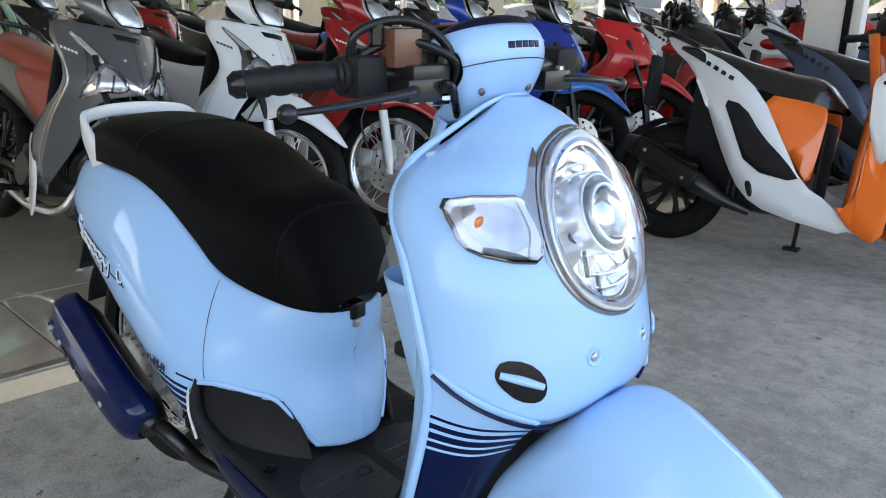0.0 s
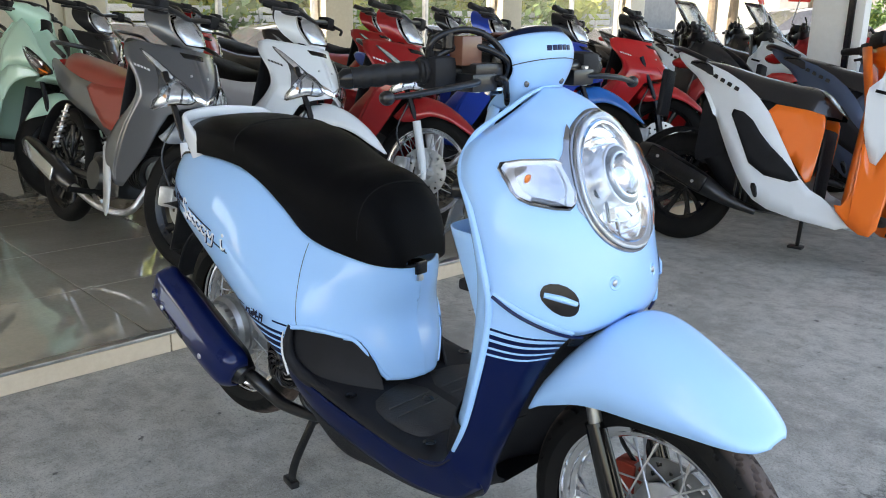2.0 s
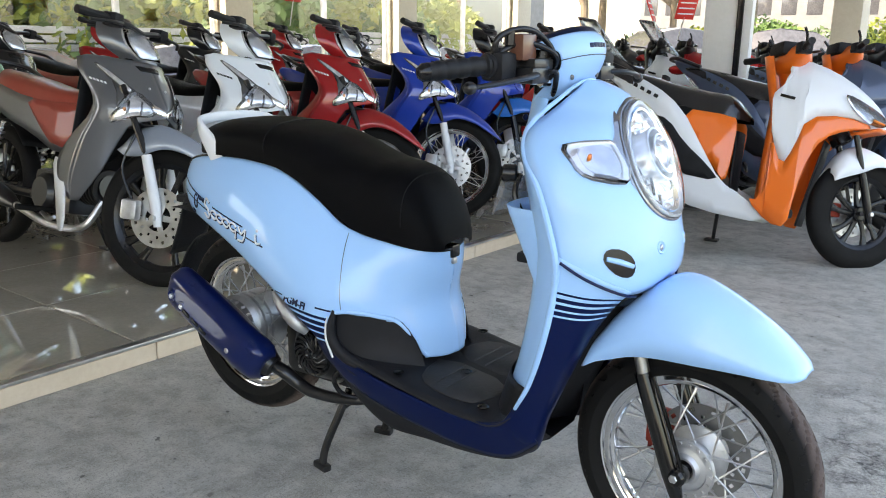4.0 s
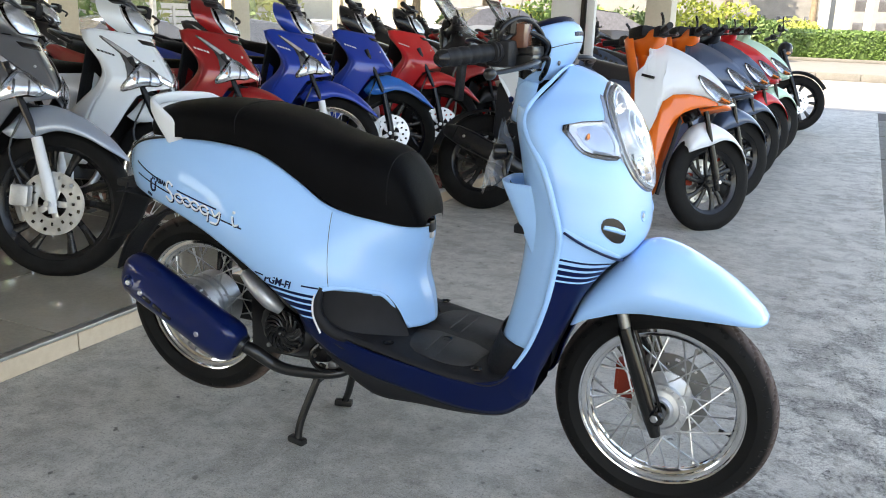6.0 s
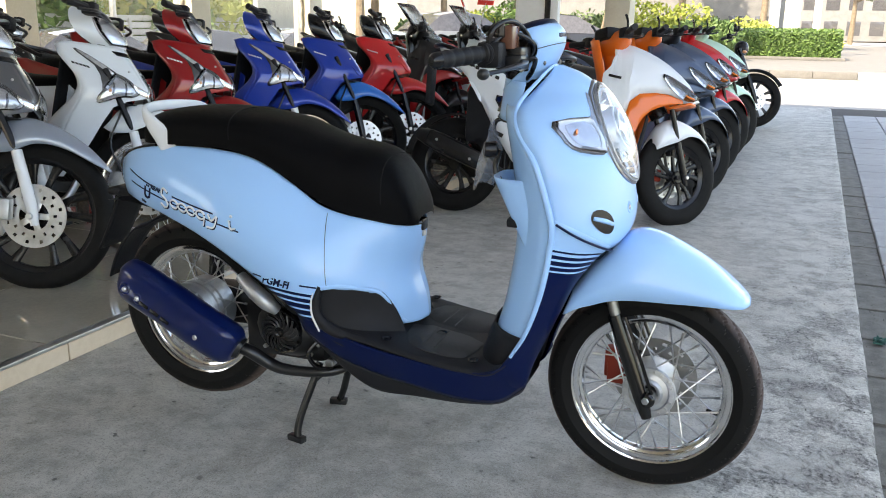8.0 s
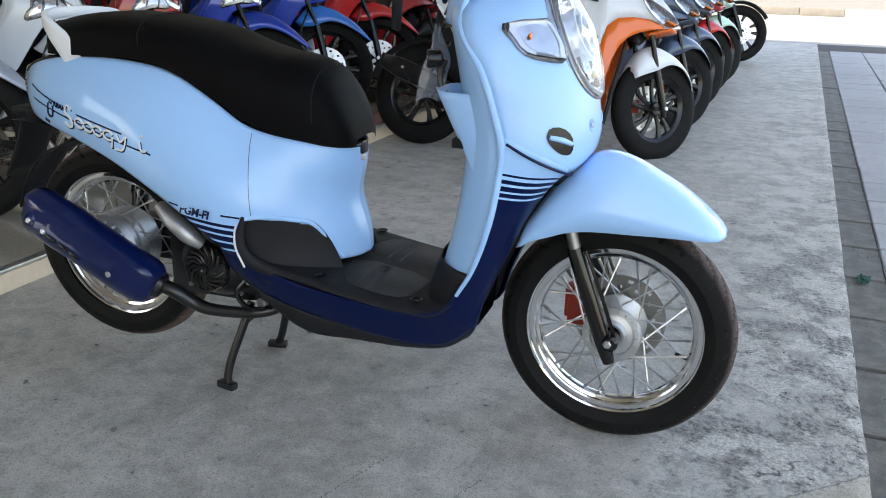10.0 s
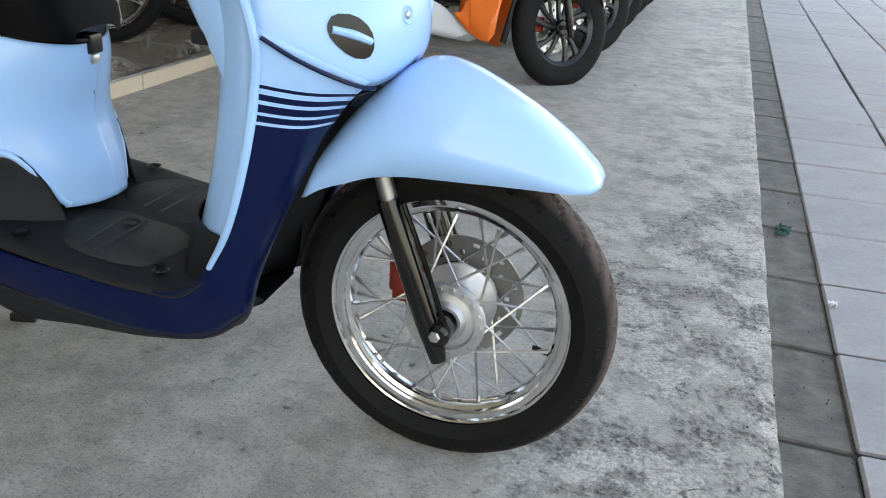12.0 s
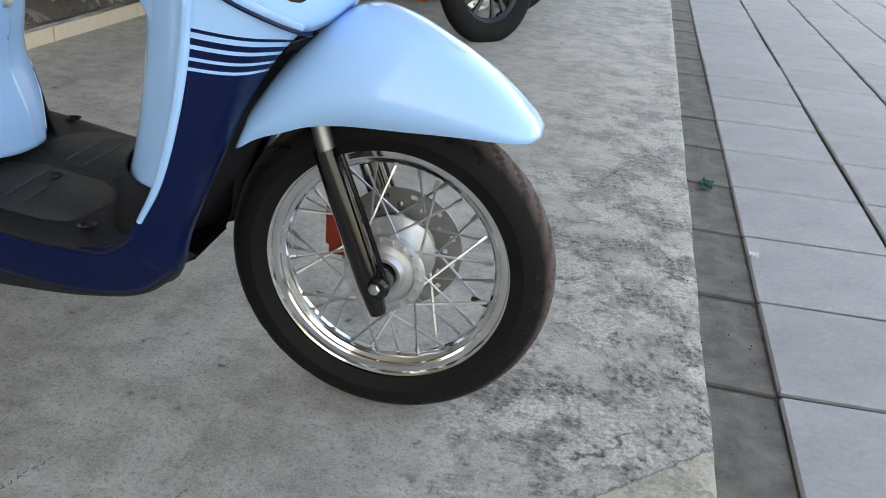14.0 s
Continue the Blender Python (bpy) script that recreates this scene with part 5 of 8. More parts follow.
for s in (-1, 1):
    SIG = [(-0.178, 0.856), (-0.175, 0.867), (-0.168, 0.876), (-0.150, 0.880), (-0.114, 0.882), (-0.107, 0.876), (-0.104, 0.850), (-0.103, 0.832), (-0.110, 0.814), (-0.118, 0.808), (-0.140, 0.810), (-0.166, 0.817), (-0.176, 0.824), (-0.180, 0.836)]

    def ins(outline, q):
        cy, cz = -0.140, 0.846
        return [(s * (cy + (y - cy) * q), cz + (z - cz) * q) for y, z in outline]
    part("signal_rim", panel(ins(SIG, 1.01), lambda y, z: on_cowl(y, z, 0.0045), 3, 0), m_bezel, hero, "dark signal surround", 50, 0.006)
    part("signal_frame", panel(ins(SIG, 0.92), lambda y, z: on_cowl(y, z, 0.0060), 3, 0), m_pearl, hero, "", 50)
    part("signal_reflector", panel(ins([(-0.168, 0.858), (-0.160, 0.871), (-0.122, 0.874), (-0.117, 0.850), (-0.122, 0.822), (-0.160, 0.826), (-0.170, 0.838)], 1.0), lambda y, z: on_cowl(y, z, 0.0072), 3, 1), m_facet, hero, "metallised signal reflector", 50)
    part("signal_bulb", ball(on_cowl(s * 0.157, 0.853, 0.0080), (0.003, 0.009, 0.007), 12, 8), m_amber, hero, "amber bulb")
    part("signal_wall", panel([(s * 0.116, 0.876), (s * 0.110, 0.872), (s * 0.108, 0.838), (s * 0.119, 0.812), (s * 0.124, 0.818), (s * 0.115, 0.842)], lambda y, z: on_cowl(y, z, 0.0084), 1, 0), m_pearl, hero, "", 50)
    part("signal_step", panel([(s * 0.166, 0.822), (s * 0.124, 0.811), (s * 0.124, 0.817), (s * 0.162, 0.829)], lambda y, z: on_cowl(y, z, 0.0084), 1, 1), m_smoke, hero, "", 50)
    sl = part("signal_lens", panel(ins(SIG, 0.96), lambda y, z: on_cowl(y, z, 0.012), 3, 0), m_glass, hero, "clear signal lens", 50, 0.002)
    sl.visible_shadow = False
    # smoked corner between signal and headlamp
    part("lamp_corner", panel([(s * 0.106, 0.882), (s * 0.096, 0.892), (s * 0.082, 0.912), (s * 0.060, 0.934), (s * 0.078, 0.885), (s * 0.086, 0.845), (s * 0.080, 0.795), (s * 0.064, 0.760), (s * 0.086, 0.782), (s * 0.104, 0.808), (s * 0.101, 0.845)], lambda y, z: on_cowl(y, z, 0.0012), 2, 0), m_bezel, hero, "", 50)
    # slotted vents and screws lower down
    VT = [(0.173, 0.682), (0.165, 0.697), (0.142, 0.695), (0.124, 0.677), (0.121, 0.654), (0.130, 0.641), (0.152, 0.645), (0.170, 0.666)]
    part("vent", panel([(s * y, z) for y, z in VT], lambda y, z: on_cowl(y, z, 0.0015), 2, 1), m_gloss_black, hero, "black horn vent", 50)
    part("vent_bar", tube([on_cowl(s * 0.168, 0.679, 0.001), on_cowl(s * 0.148, 0.672, 0.002), on_cowl(s * 0.126, 0.662, 0.001)], [0.0045, 0.0058, 0.0045], 10, 12), m_blue, hero)
    part("cowl_screw", ball(on_cowl(s * 0.057, 0.688, 0.0), (0.003, 0.006, 0.006), 12, 8), m_steel, hero)
    wr = [[on_cowl(s * 0.057 + q * math.cos(2 * math.pi * k / 24), 0.688 + q * math.sin(2 * math.pi * k / 24), h) for k in range(24)] for q, h in ((0.0125, 0.0), (0.011, 0.0018), (0.008, 0.0005))]
    part("screw_collar", grid_bm(wr, close_v=True), m_blue, hero, "", 60)

# ---- stickers and emblem on both flanks
def on_body(s):
    return lambda x, z: (x, s * -(body_y(x, z) - 0.0012), z)


for s in (-1, 1):
    def line(x1, z1, x2, z2, w, mat, name="sticker_line"):
        pts = [(x1 + (x2 - x1) * k / 14, z1 + (z2 - z1) * k / 14) for k in range(15)]
        f = on_body(s)
        rows = [[f(x, z + w / 2) for x, z in pts], [f(x, z - w / 2) for x, z in pts]]
        return part(name, grid_bm(rows), mat, hero, "", 50)
    line(-0.095, 0.693, 0.01, 0.663, 0.004, m_navy)
    line(0.085, 0.645, 0.22, 0.617, 0.004, m_navy)
    line(-0.085, 0.664, 0.295, 0.580, 0.004, m_navy)
    line(0.325, 0.478, 0.350, 0.474, 0.004, m_navy)
    line(0.455, 0.463, 0.495, 0.459, 0.004, m_navy)
    # flowing chrome emblem, drawn as plain loops and strokes
    f = on_body(s)
    base = lambda t: (0.042 + 0.262 * t, 0.636 - 0.046 * t)
    strokes = [[(0.10, 0.022), (0.04, 0.028), (0.02, 0.012), (0.08, 0.002), (0.10, -0.012), (0.05, -0.020), (0.0, -0.012)]]
    for c in (0.19, 0.30, 0.41, 0.53):
        strokes.append([(c + 0.05 * math.cos(w), -0.001 + 0.010 * math.sin(w)) for w in np.linspace(0.3, 6.2, 10)])
    strokes.append([(0.62, 0.008), (0.66, -0.006), (0.72, 0.008), (0.68, -0.022), (0.60, -0.026)])
    strokes.append([(0.58, -0.004), (0.56, -0.026)])
    strokes.append([(0.86, 0.010), (0.88, -0.010), (0.93, -0.006)])
    for st in strokes:
        pts = []
        for a, h in st:
            bx, bz = base(a)
            x, y, z = f(bx, bz + h)
            pts.append((x, y - s * 0 , z))
        bmE = tube(pts, 0.0026, 6, 26)
        part("emblem_stroke", bmE, m_silver, hero, "raised chrome script stroke")
        low = tube([(x + 0.001, y - (0.0018 if y > 0 else -0.0018), z - 0.0022) for x, y, z in pts], 0.0034, 6, 26)
        part("emblem_shadow", low, m_navy, hero)
    bx, bz = base(0.88)
    part("emblem_dot", ball(f(bx, bz + 0.020), (0.004, 0.003, 0.004), 10, 6), m_silver, hero)

    def flat_text(text, x, z, size, shear, slope):
        y = body_y(x + size * len(text) * 0.3, z)
        turn = math.degrees(math.atan2(body_y(x + 0.04, z) - body_y(x, z), 0.04))
        if s == -1:
            return
        letters(text, size, 0.0006, m_navy, hero, pose(x, body_y(x, z) - 0.0025, z) @ pose(0, 0, 0, 0, 0, turn) @ pose(0, 0, 0, 90) @ pose(0, 0, 0, 0, 0, slope), "sticker_lettering", shear)
    flat_text("RBAN", 0.006, 0.656, 0.017, 0.0, -12)
    flat_text("TEAM", -0.046, 0.617, 0.009, 0.0, -13)
    flat_text("\u00dc", -0.028, 0.632, 0.042, 0.0, -12)
    flat_text("PGM-FI", 0.350, 0.459, 0.026, 0.25, -4)

# ---- engine, silencer, stand, rear guard
bm = block(0.20, 0.44, -0.07, 0.09, 0.20, 0.36, 0.025)
ball((0.34, -0.02, 0.29), (0.12, 0.10, 0.09), bm=bm)
block(0.0, 0.30, 0.045, 0.12, 0.225, 0.345, 0.03, bm)
part("engine", bm, m_black_metal, hero, "black swing unit engine")
fan = part("fan_cover", lathe([(0.004, -0.118), (0.010, -0.122), (0.014, -0.116), (0.050, -0.110), (0.057, -0.112), (0.062, -0.104), (0.064, -0.07)], 40), m_gloss_black, hero, "black louvred fan cover")
fan.matrix_basis = pose(0.335, 0, 0.292)
for k in range(16):
    a = 2 * math.pi * k / 16
    part("fan_rib", tube([(0.016 * math.cos(a), -0.117, 0.016 * math.sin(a)), (0.034 * math.cos(a + 0.3), -0.1185, 0.034 * math.sin(a + 0.3)), (0.052 * math.cos(a + 0.75), -0.115, 0.052 * math.sin(a + 0.75))], 0.0028, 6, 8), m_black_metal, fan)
part("breather", tube([(0.225, -0.115, 0.432), (0.27, -0.13, 0.405), (0.312, -0.128, 0.372), (0.33, -0.115, 0.352)], [0.015, 0.021, 0.022, 0.014], 14, 20), m_alu, hero, "cast aluminium duct")
bm = tube([(0.45, -0.06, 0.335), (0.40, -0.115, 0.36), (0.36, -0.12, 0.385), (0.30, -0.10, 0.42)], 0.016, 10, 20)
part("rubber_duct", bm, m_gloss_black, hero)
part("wiring", tube([(0.46, -0.09, 0.30), (0.42, -0.12, 0.25), (0.44, -0.11, 0.21), (0.50, -0.07, 0.20)], 0.006, 8, 20), m_gloss_black, hero)
for x, z in ((0.40, 0.225), (0.43, 0.26), (0.415, 0.345), (0.27, 0.235), (0.29, 0.355)):
    part("case_bolt", rod_y(0.006, -0.088, -0.060, (x, z), 6, 0.001), m_steel, hero)
axis = [(-0.105, -0.150, 0.408), (-0.07, -0.158, 0.397), (0.045, -0.162, 0.346), (0.16, -0.162, 0.288), (0.215, -0.156, 0.260), (0.240, -0.150, 0.246)]
part("silencer", tube(axis, [0.030, 0.047, 0.050, 0.050, 0.046, 0.028], 24, 40), m_black_metal, hero, "black silencer can")


def shield_tube(off, rad, flat):
    p = cr([(x, y - 0.014 + off, z + 0.004) for x, y, z in axis], 40)
    d = np.gradient(p, axis=0)
    d /= np.linalg.norm(d, axis=1)[:, None]
    rows = []
    for i, q in enumerate(p):
        t = i / 39
        w = rad * (1 - abs(2 * t - 1) ** 9 * 0.45)
        up = np.cross(np.array([0, -1.0, 0]), d[i])
        up = up if up[2] > 0 else -up
        row = []
        for k in range(29):
            a = -1.9 + 3.8 * k / 28
            g = w * (1 + 0.10 * math.exp(-((a - 0.75) / 0.22) ** 2) - 0.05 * math.exp(-((a - 0.15) / 0.3) ** 2))
            row.append(q + up * (g * math.sin(a)) + np.array([0, -1.0, 0]) * (g * flat * math.cos(a)))
        rows.append(row)
    return grid_bm(rows)


part("heat_shield", shield_tube(0.0, 0.062, 0.80), m_navy_metal, hero, "navy metallic heat shield", 50, 0.002)
for x, z in ((-0.022, 0.378), (0.150, 0.296), (-0.06, 0.40)):
    yb = -0.162 - 0.061
    part("shield_bolt", rod_y(0.0075, yb - 0.004, yb + 0.012, (x, z - 0.006), 8, 0.002), m_steel, hero)
    part("shield_boss", lathe([(0.008, 0.006), (0.014, 0.002), (0.019, 0.006), (0.022, 0.014)], 20), m_navy_metal, hero).matrix_basis = pose(x, yb - 0.002, z - 0.006)
for k, (x, z) in enumerate(((0.03, 0.352), (0.06, 0.335), (-0.002, 0.369))):
    part("shield_slot", moved(block(-0.014, 0.014, -0.003, 0.003, -0.005, 0.005, 0.002), pose(x, -0.2235, z - 0.012, 0, 27)), m_gloss_black, hero)
part("exhaust_pipe", tube([(0.225, -0.145, 0.25), (0.265, -0.135, 0.232), (0.30, -0.12, 0.205), (0.34, -0.115, 0.192), (0.48, -0.08, 0.196), (0.52, -0.03, 0.22)], [0.016, 0.018, 0.016, 0.014, 0.013, 0.012], 12, 40), m_black_metal, hero, "black exhaust pipe")
for s in (-1, 1):
    leg = [(0.425, s * 0.070, 0.205), (0.412, s * 0.090, 0.15), (0.391, s * 0.117, 0.07), (0.386, s * 0.127, 0.035), (0.387, s * 0.132, 0.012)] if s < 0 else [(0.46, s * 0.055, 0.215), (0.435, s * 0.075, 0.13), (0.405, s * 0.10, 0.05), (0.385, s * 0.115, 0.012)]
    part("stand_leg", tube(leg, 0.0100, 12, 24), m_gloss_black, hero, "black steel stand leg")
    x, y, z = leg[-1]
    part("stand_foot", moved(block(-0.028, 0.022, -0.011, 0.011, -0.012, 0.005, 0.004), pose(x, y, 0.012, 0, 0, 12 * s)), m_black_metal, hero)
part("stand_brace", tube([(0.412, -0.086, 0.158), (0.44, -0.05, 0.185), (0.455, 0.0, 0.195), (0.435, 0.07, 0.14)], 0.009, 10, 12), m_black_metal, hero)
part("stand_spring", tube([(0.455 + 0.003 * math.cos(w), -0.075 + 0.006 * math.sin(w), 0.215 - 0.0011 * w) for w in np.linspace(0, 56, 140)], 0.0014, 5), m_steel, hero)
part("stand_pivot", rod_y(0.012, -0.09, 0.09, (0.462, 0.215), 14, 0.002), m_steel, hero)
part("kick_pedal", tube([(0.46, 0.10, 0.20), (0.40, 0.14, 0.16), (0.39, 0.17, 0.15)], 0.008, 10, 12), m_steel, hero)
rows = []
for k in range(30):
    a = radians(35 + 130 * k / 29)
    r = 0.285
    rows.append([(0.035 + r * math.cos(a) - (0.02 if a > 2.2 else 0), 0.052 * (-1 + 2 * j / 8), 0.285 + (r + 0.012 * (1 - (-1 + 2 * j / 8) ** 2)) * math.sin(a)) for j in range(9)])
part("rear_mudguard", grid_bm(rows), m_black, hero, "black rear mudguard", 50, 0.004)
bm = block(-0.235, -0.12, -0.060, 0.060, 0.600, 0.622, 0.008)
part("tail_base", bm, m_black, hero)
rows = [[(-0.195 - 0.075 * t - 0.02 * t * t, 0.062 * a * (1 - 0.15 * t), 0.615 - 0.175 * t) for a in np.linspace(-1, 1, 9)] for t in np.linspace(0, 1, 9)]
part("tail_flap", grid_bm(rows), m_black, hero, "black tail flap", 50, 0.006)
part("under_tail", grid_bm([[(x, y, float(smooth_at(UX[1:], ZB[1:], x)) - 0.012) for y in np.linspace(-0.12, 0.12, 9)] for x in np.linspace(-0.18, 0.30, 14)]), m_black, hero, "", 50)
part("shock_absorber", tube([(0.0, 0.09, 0.33), (0.03, 0.09, 0.60)], 0.022, 14), m_gloss_black, hero)
part("frame_tube", tube([(0.50, 0, 0.26), (0.40, 0, 0.36), (0.25, 0, 0.50), (0.0, 0, 0.60)], 0.05, 12, 20), m_black_metal, hero)
part("belly_box", block(0.40, 0.56, -0.10, 0.10, 0.30, 0.40, 0.02), m_black, hero)

# thin clear bag hanging from the hook
m_bag = solid("thin clear plastic bag", (0.75, 0.77, 0.79), 0.22, 0, 0.8, 60, 0.1, 20)
m_bag.node_tree.nodes["Principled BSDF"].inputs["Alpha"].default_value = 0.30
bag = []
for v in np.linspace(0, 1, 22):
    w = 0.012 + 0.050 * min(1, v * 1.8) ** 0.8
    bag.append([(0.872 - 0.020 * math.sin(3.1 * a + 4 * v) * v - 0.018 * math.cos(a * 1.5) * v, -0.045 + w * a + 0.004 * math.sin(9 * v + 3 * a), 0.862 - 0.150 * v - 0.006 * math.sin(5 * a)) for a in np.linspace(-1, 1, 22)])
whole("plastic_bag", grid_bm(bag), m_bag, "thin clear plastic bag hanging from the scooter's hook", "bag", m=hero.matrix_basis.copy(), smooth=60)
part("pocket_strap", tube([(0.905, -0.085, 0.80), (0.895, -0.088, 0.76), (0.915, -0.09, 0.72)], 0.006, 8, 12), m_gloss_black, hero)

# ---------------------------------------------------------------- the other motorcycles
def cast_rim_mesh(r, w):
    """The rim of a cast alloy wheel."""
    return lathe([(r + 0.004, -w / 2), (r - 0.004, -w / 2 - 0.004), (r - 0.016, -w / 2 + 0.002), (r - 0.026, -w / 4), (r - 0.026, w / 4), (r - 0.016, w / 2 - 0.002), (r - 0.004, w / 2 + 0.004), (r + 0.004, w / 2)], 56)


def cast_arm_mesh(r):
    """One of the paired arms of a cast wheel, flat and waisted."""
    return tube([(0.026, 0, 0.004), (0.06, 0, 0.010), (r * 0.6, 0, 0.012), (r - 0.018, 0, 0.004)], [0.012, 0.009, 0.0085, 0.014], 8, 8, flat=1.5)


MESHES = {}


def shared(key, make):
    if key not in MESHES:
        MESHES[key] = finish(make())
    me = MESHES[key]
    return me


def bike_wheel(name, parent, m, R, r, w, cast=True, disc=0, rimmat=None):
    """disc: the side of the brake disc, -1 right, 1 left, 0 none."""
    rimmat = rimmat or m_gloss_black
    if cast:
        wheel = part(name, shared(("casthub", w), lambda: rod_y(0.036, -w * 0.30, w * 0.30, (0, 0), 24, 0.006)).copy(), rimmat, parent, "black cast alloy wheel")
        part("rim", shared(("castrim", r, w), lambda: cast_rim_mesh(r, w * 0.55)).copy(), rimmat, wheel)
        arm = shared(("arm", r), lambda: cast_arm_mesh(r))
        for k in range(10):
            a = part("wheel_arm", arm, rimmat, wheel)
            a.rotation_euler = (0, radians(36 * k + (9 if k % 2 else 0)), 0)
    else:
        wheel = part(name, shared(("hub",), lambda: hub_mesh(0.055, 0.08, 0.03)).copy(), m_alu, parent, "spoked wheel with alloy hub")
        part("rim", shared(("rim", r, w), lambda: rim_mesh(r, w * 0.5, 48)).copy(), m_chrome, wheel)
        kinds = [MESHES.setdefault(("spoke", r, s, q), spoke_mesh(0.05, s * 0.036, r - 0.022, q * radians(38))) for s, q in ((1, 1), (1, -1), (-1, 1), (-1, -1))]
        for k in range(28):
            sp = part("spoke", kinds[(k % 2) * 2 + (k // 2) % 2], m_steel, wheel)
            sp.rotation_euler = (0, radians(360 * k / 28), 0)
    wheel.matrix_basis = m
    part("tyre", shared(("tyre", R, r, w), lambda: tyre_mesh(R, r - 0.004, w, 56)).copy(), m_rubber, wheel)
    if disc:
        part("brake_disc", shared(("disc", disc), lambda: disc_mesh(0.12, 0.055, disc * 0.058)).copy(), m_steel, wheel, "drilled steel brake disc")
    return wheel


def side_panel(name, outline, yin, yout, mat, parent, label="", cuts=2, thick=0.006, soft=2, curve=None):
    """A body panel on both sides, leaning from yin at its front end to yout at its rear end (or by curve(x, z))."""
    xs = [p[0] for p in outline]
    x0, x1 = max(xs), min(xs)
    f = curve or (lambda x, z: yin + (yout - yin) * ((x0 - x) / (x0 - x1)))
    bm = panel(outline, lambda x, z: (x, -f(x, z), z), cuts, soft)
    both(name, bm, mat, parent, label, 50, thick)


def controls(b, x, z, half=0.32, cowl=None):
    """Bars, grips and levers at the steering head."""
    for s in (-1, 1):
        part("handlebar", tube([(x + 0.03, 0, z - 0.02), (x + 0.02, s * 0.12, z), (x - 0.045, s * half, z + 0.005)], 0.011, 8, 10), m_black_metal, b)
        part("grip", tube([(x - 0.005, s * (half - 0.13), z + 0.003), (x - 0.05, s * (half + 0.01), z + 0.005)], [0.016, 0.018, 0.016, 0.018, 0.017], 10, 9), m_grip, b, "black rubber grip")
        part("switch_housing", block(x - 0.03, x + 0.03, min(s * (half - 0.18), s * (half - 0.12)), max(s * (half - 0.18), s * (half - 0.12)), z - 0.025, z + 0.03, 0.01), m_black, b)
        part("brake_lever", tube([(x + 0.045, s * (half - 0.15), z - 0.01), (x + 0.05, s * (half - 0.08), z - 0.016), (x + 0.005, s * half, z - 0.026)], 0.007, 8, 10), m_black_metal, b)


LEAN = 12                                         # parked on side stands, leaning to their left


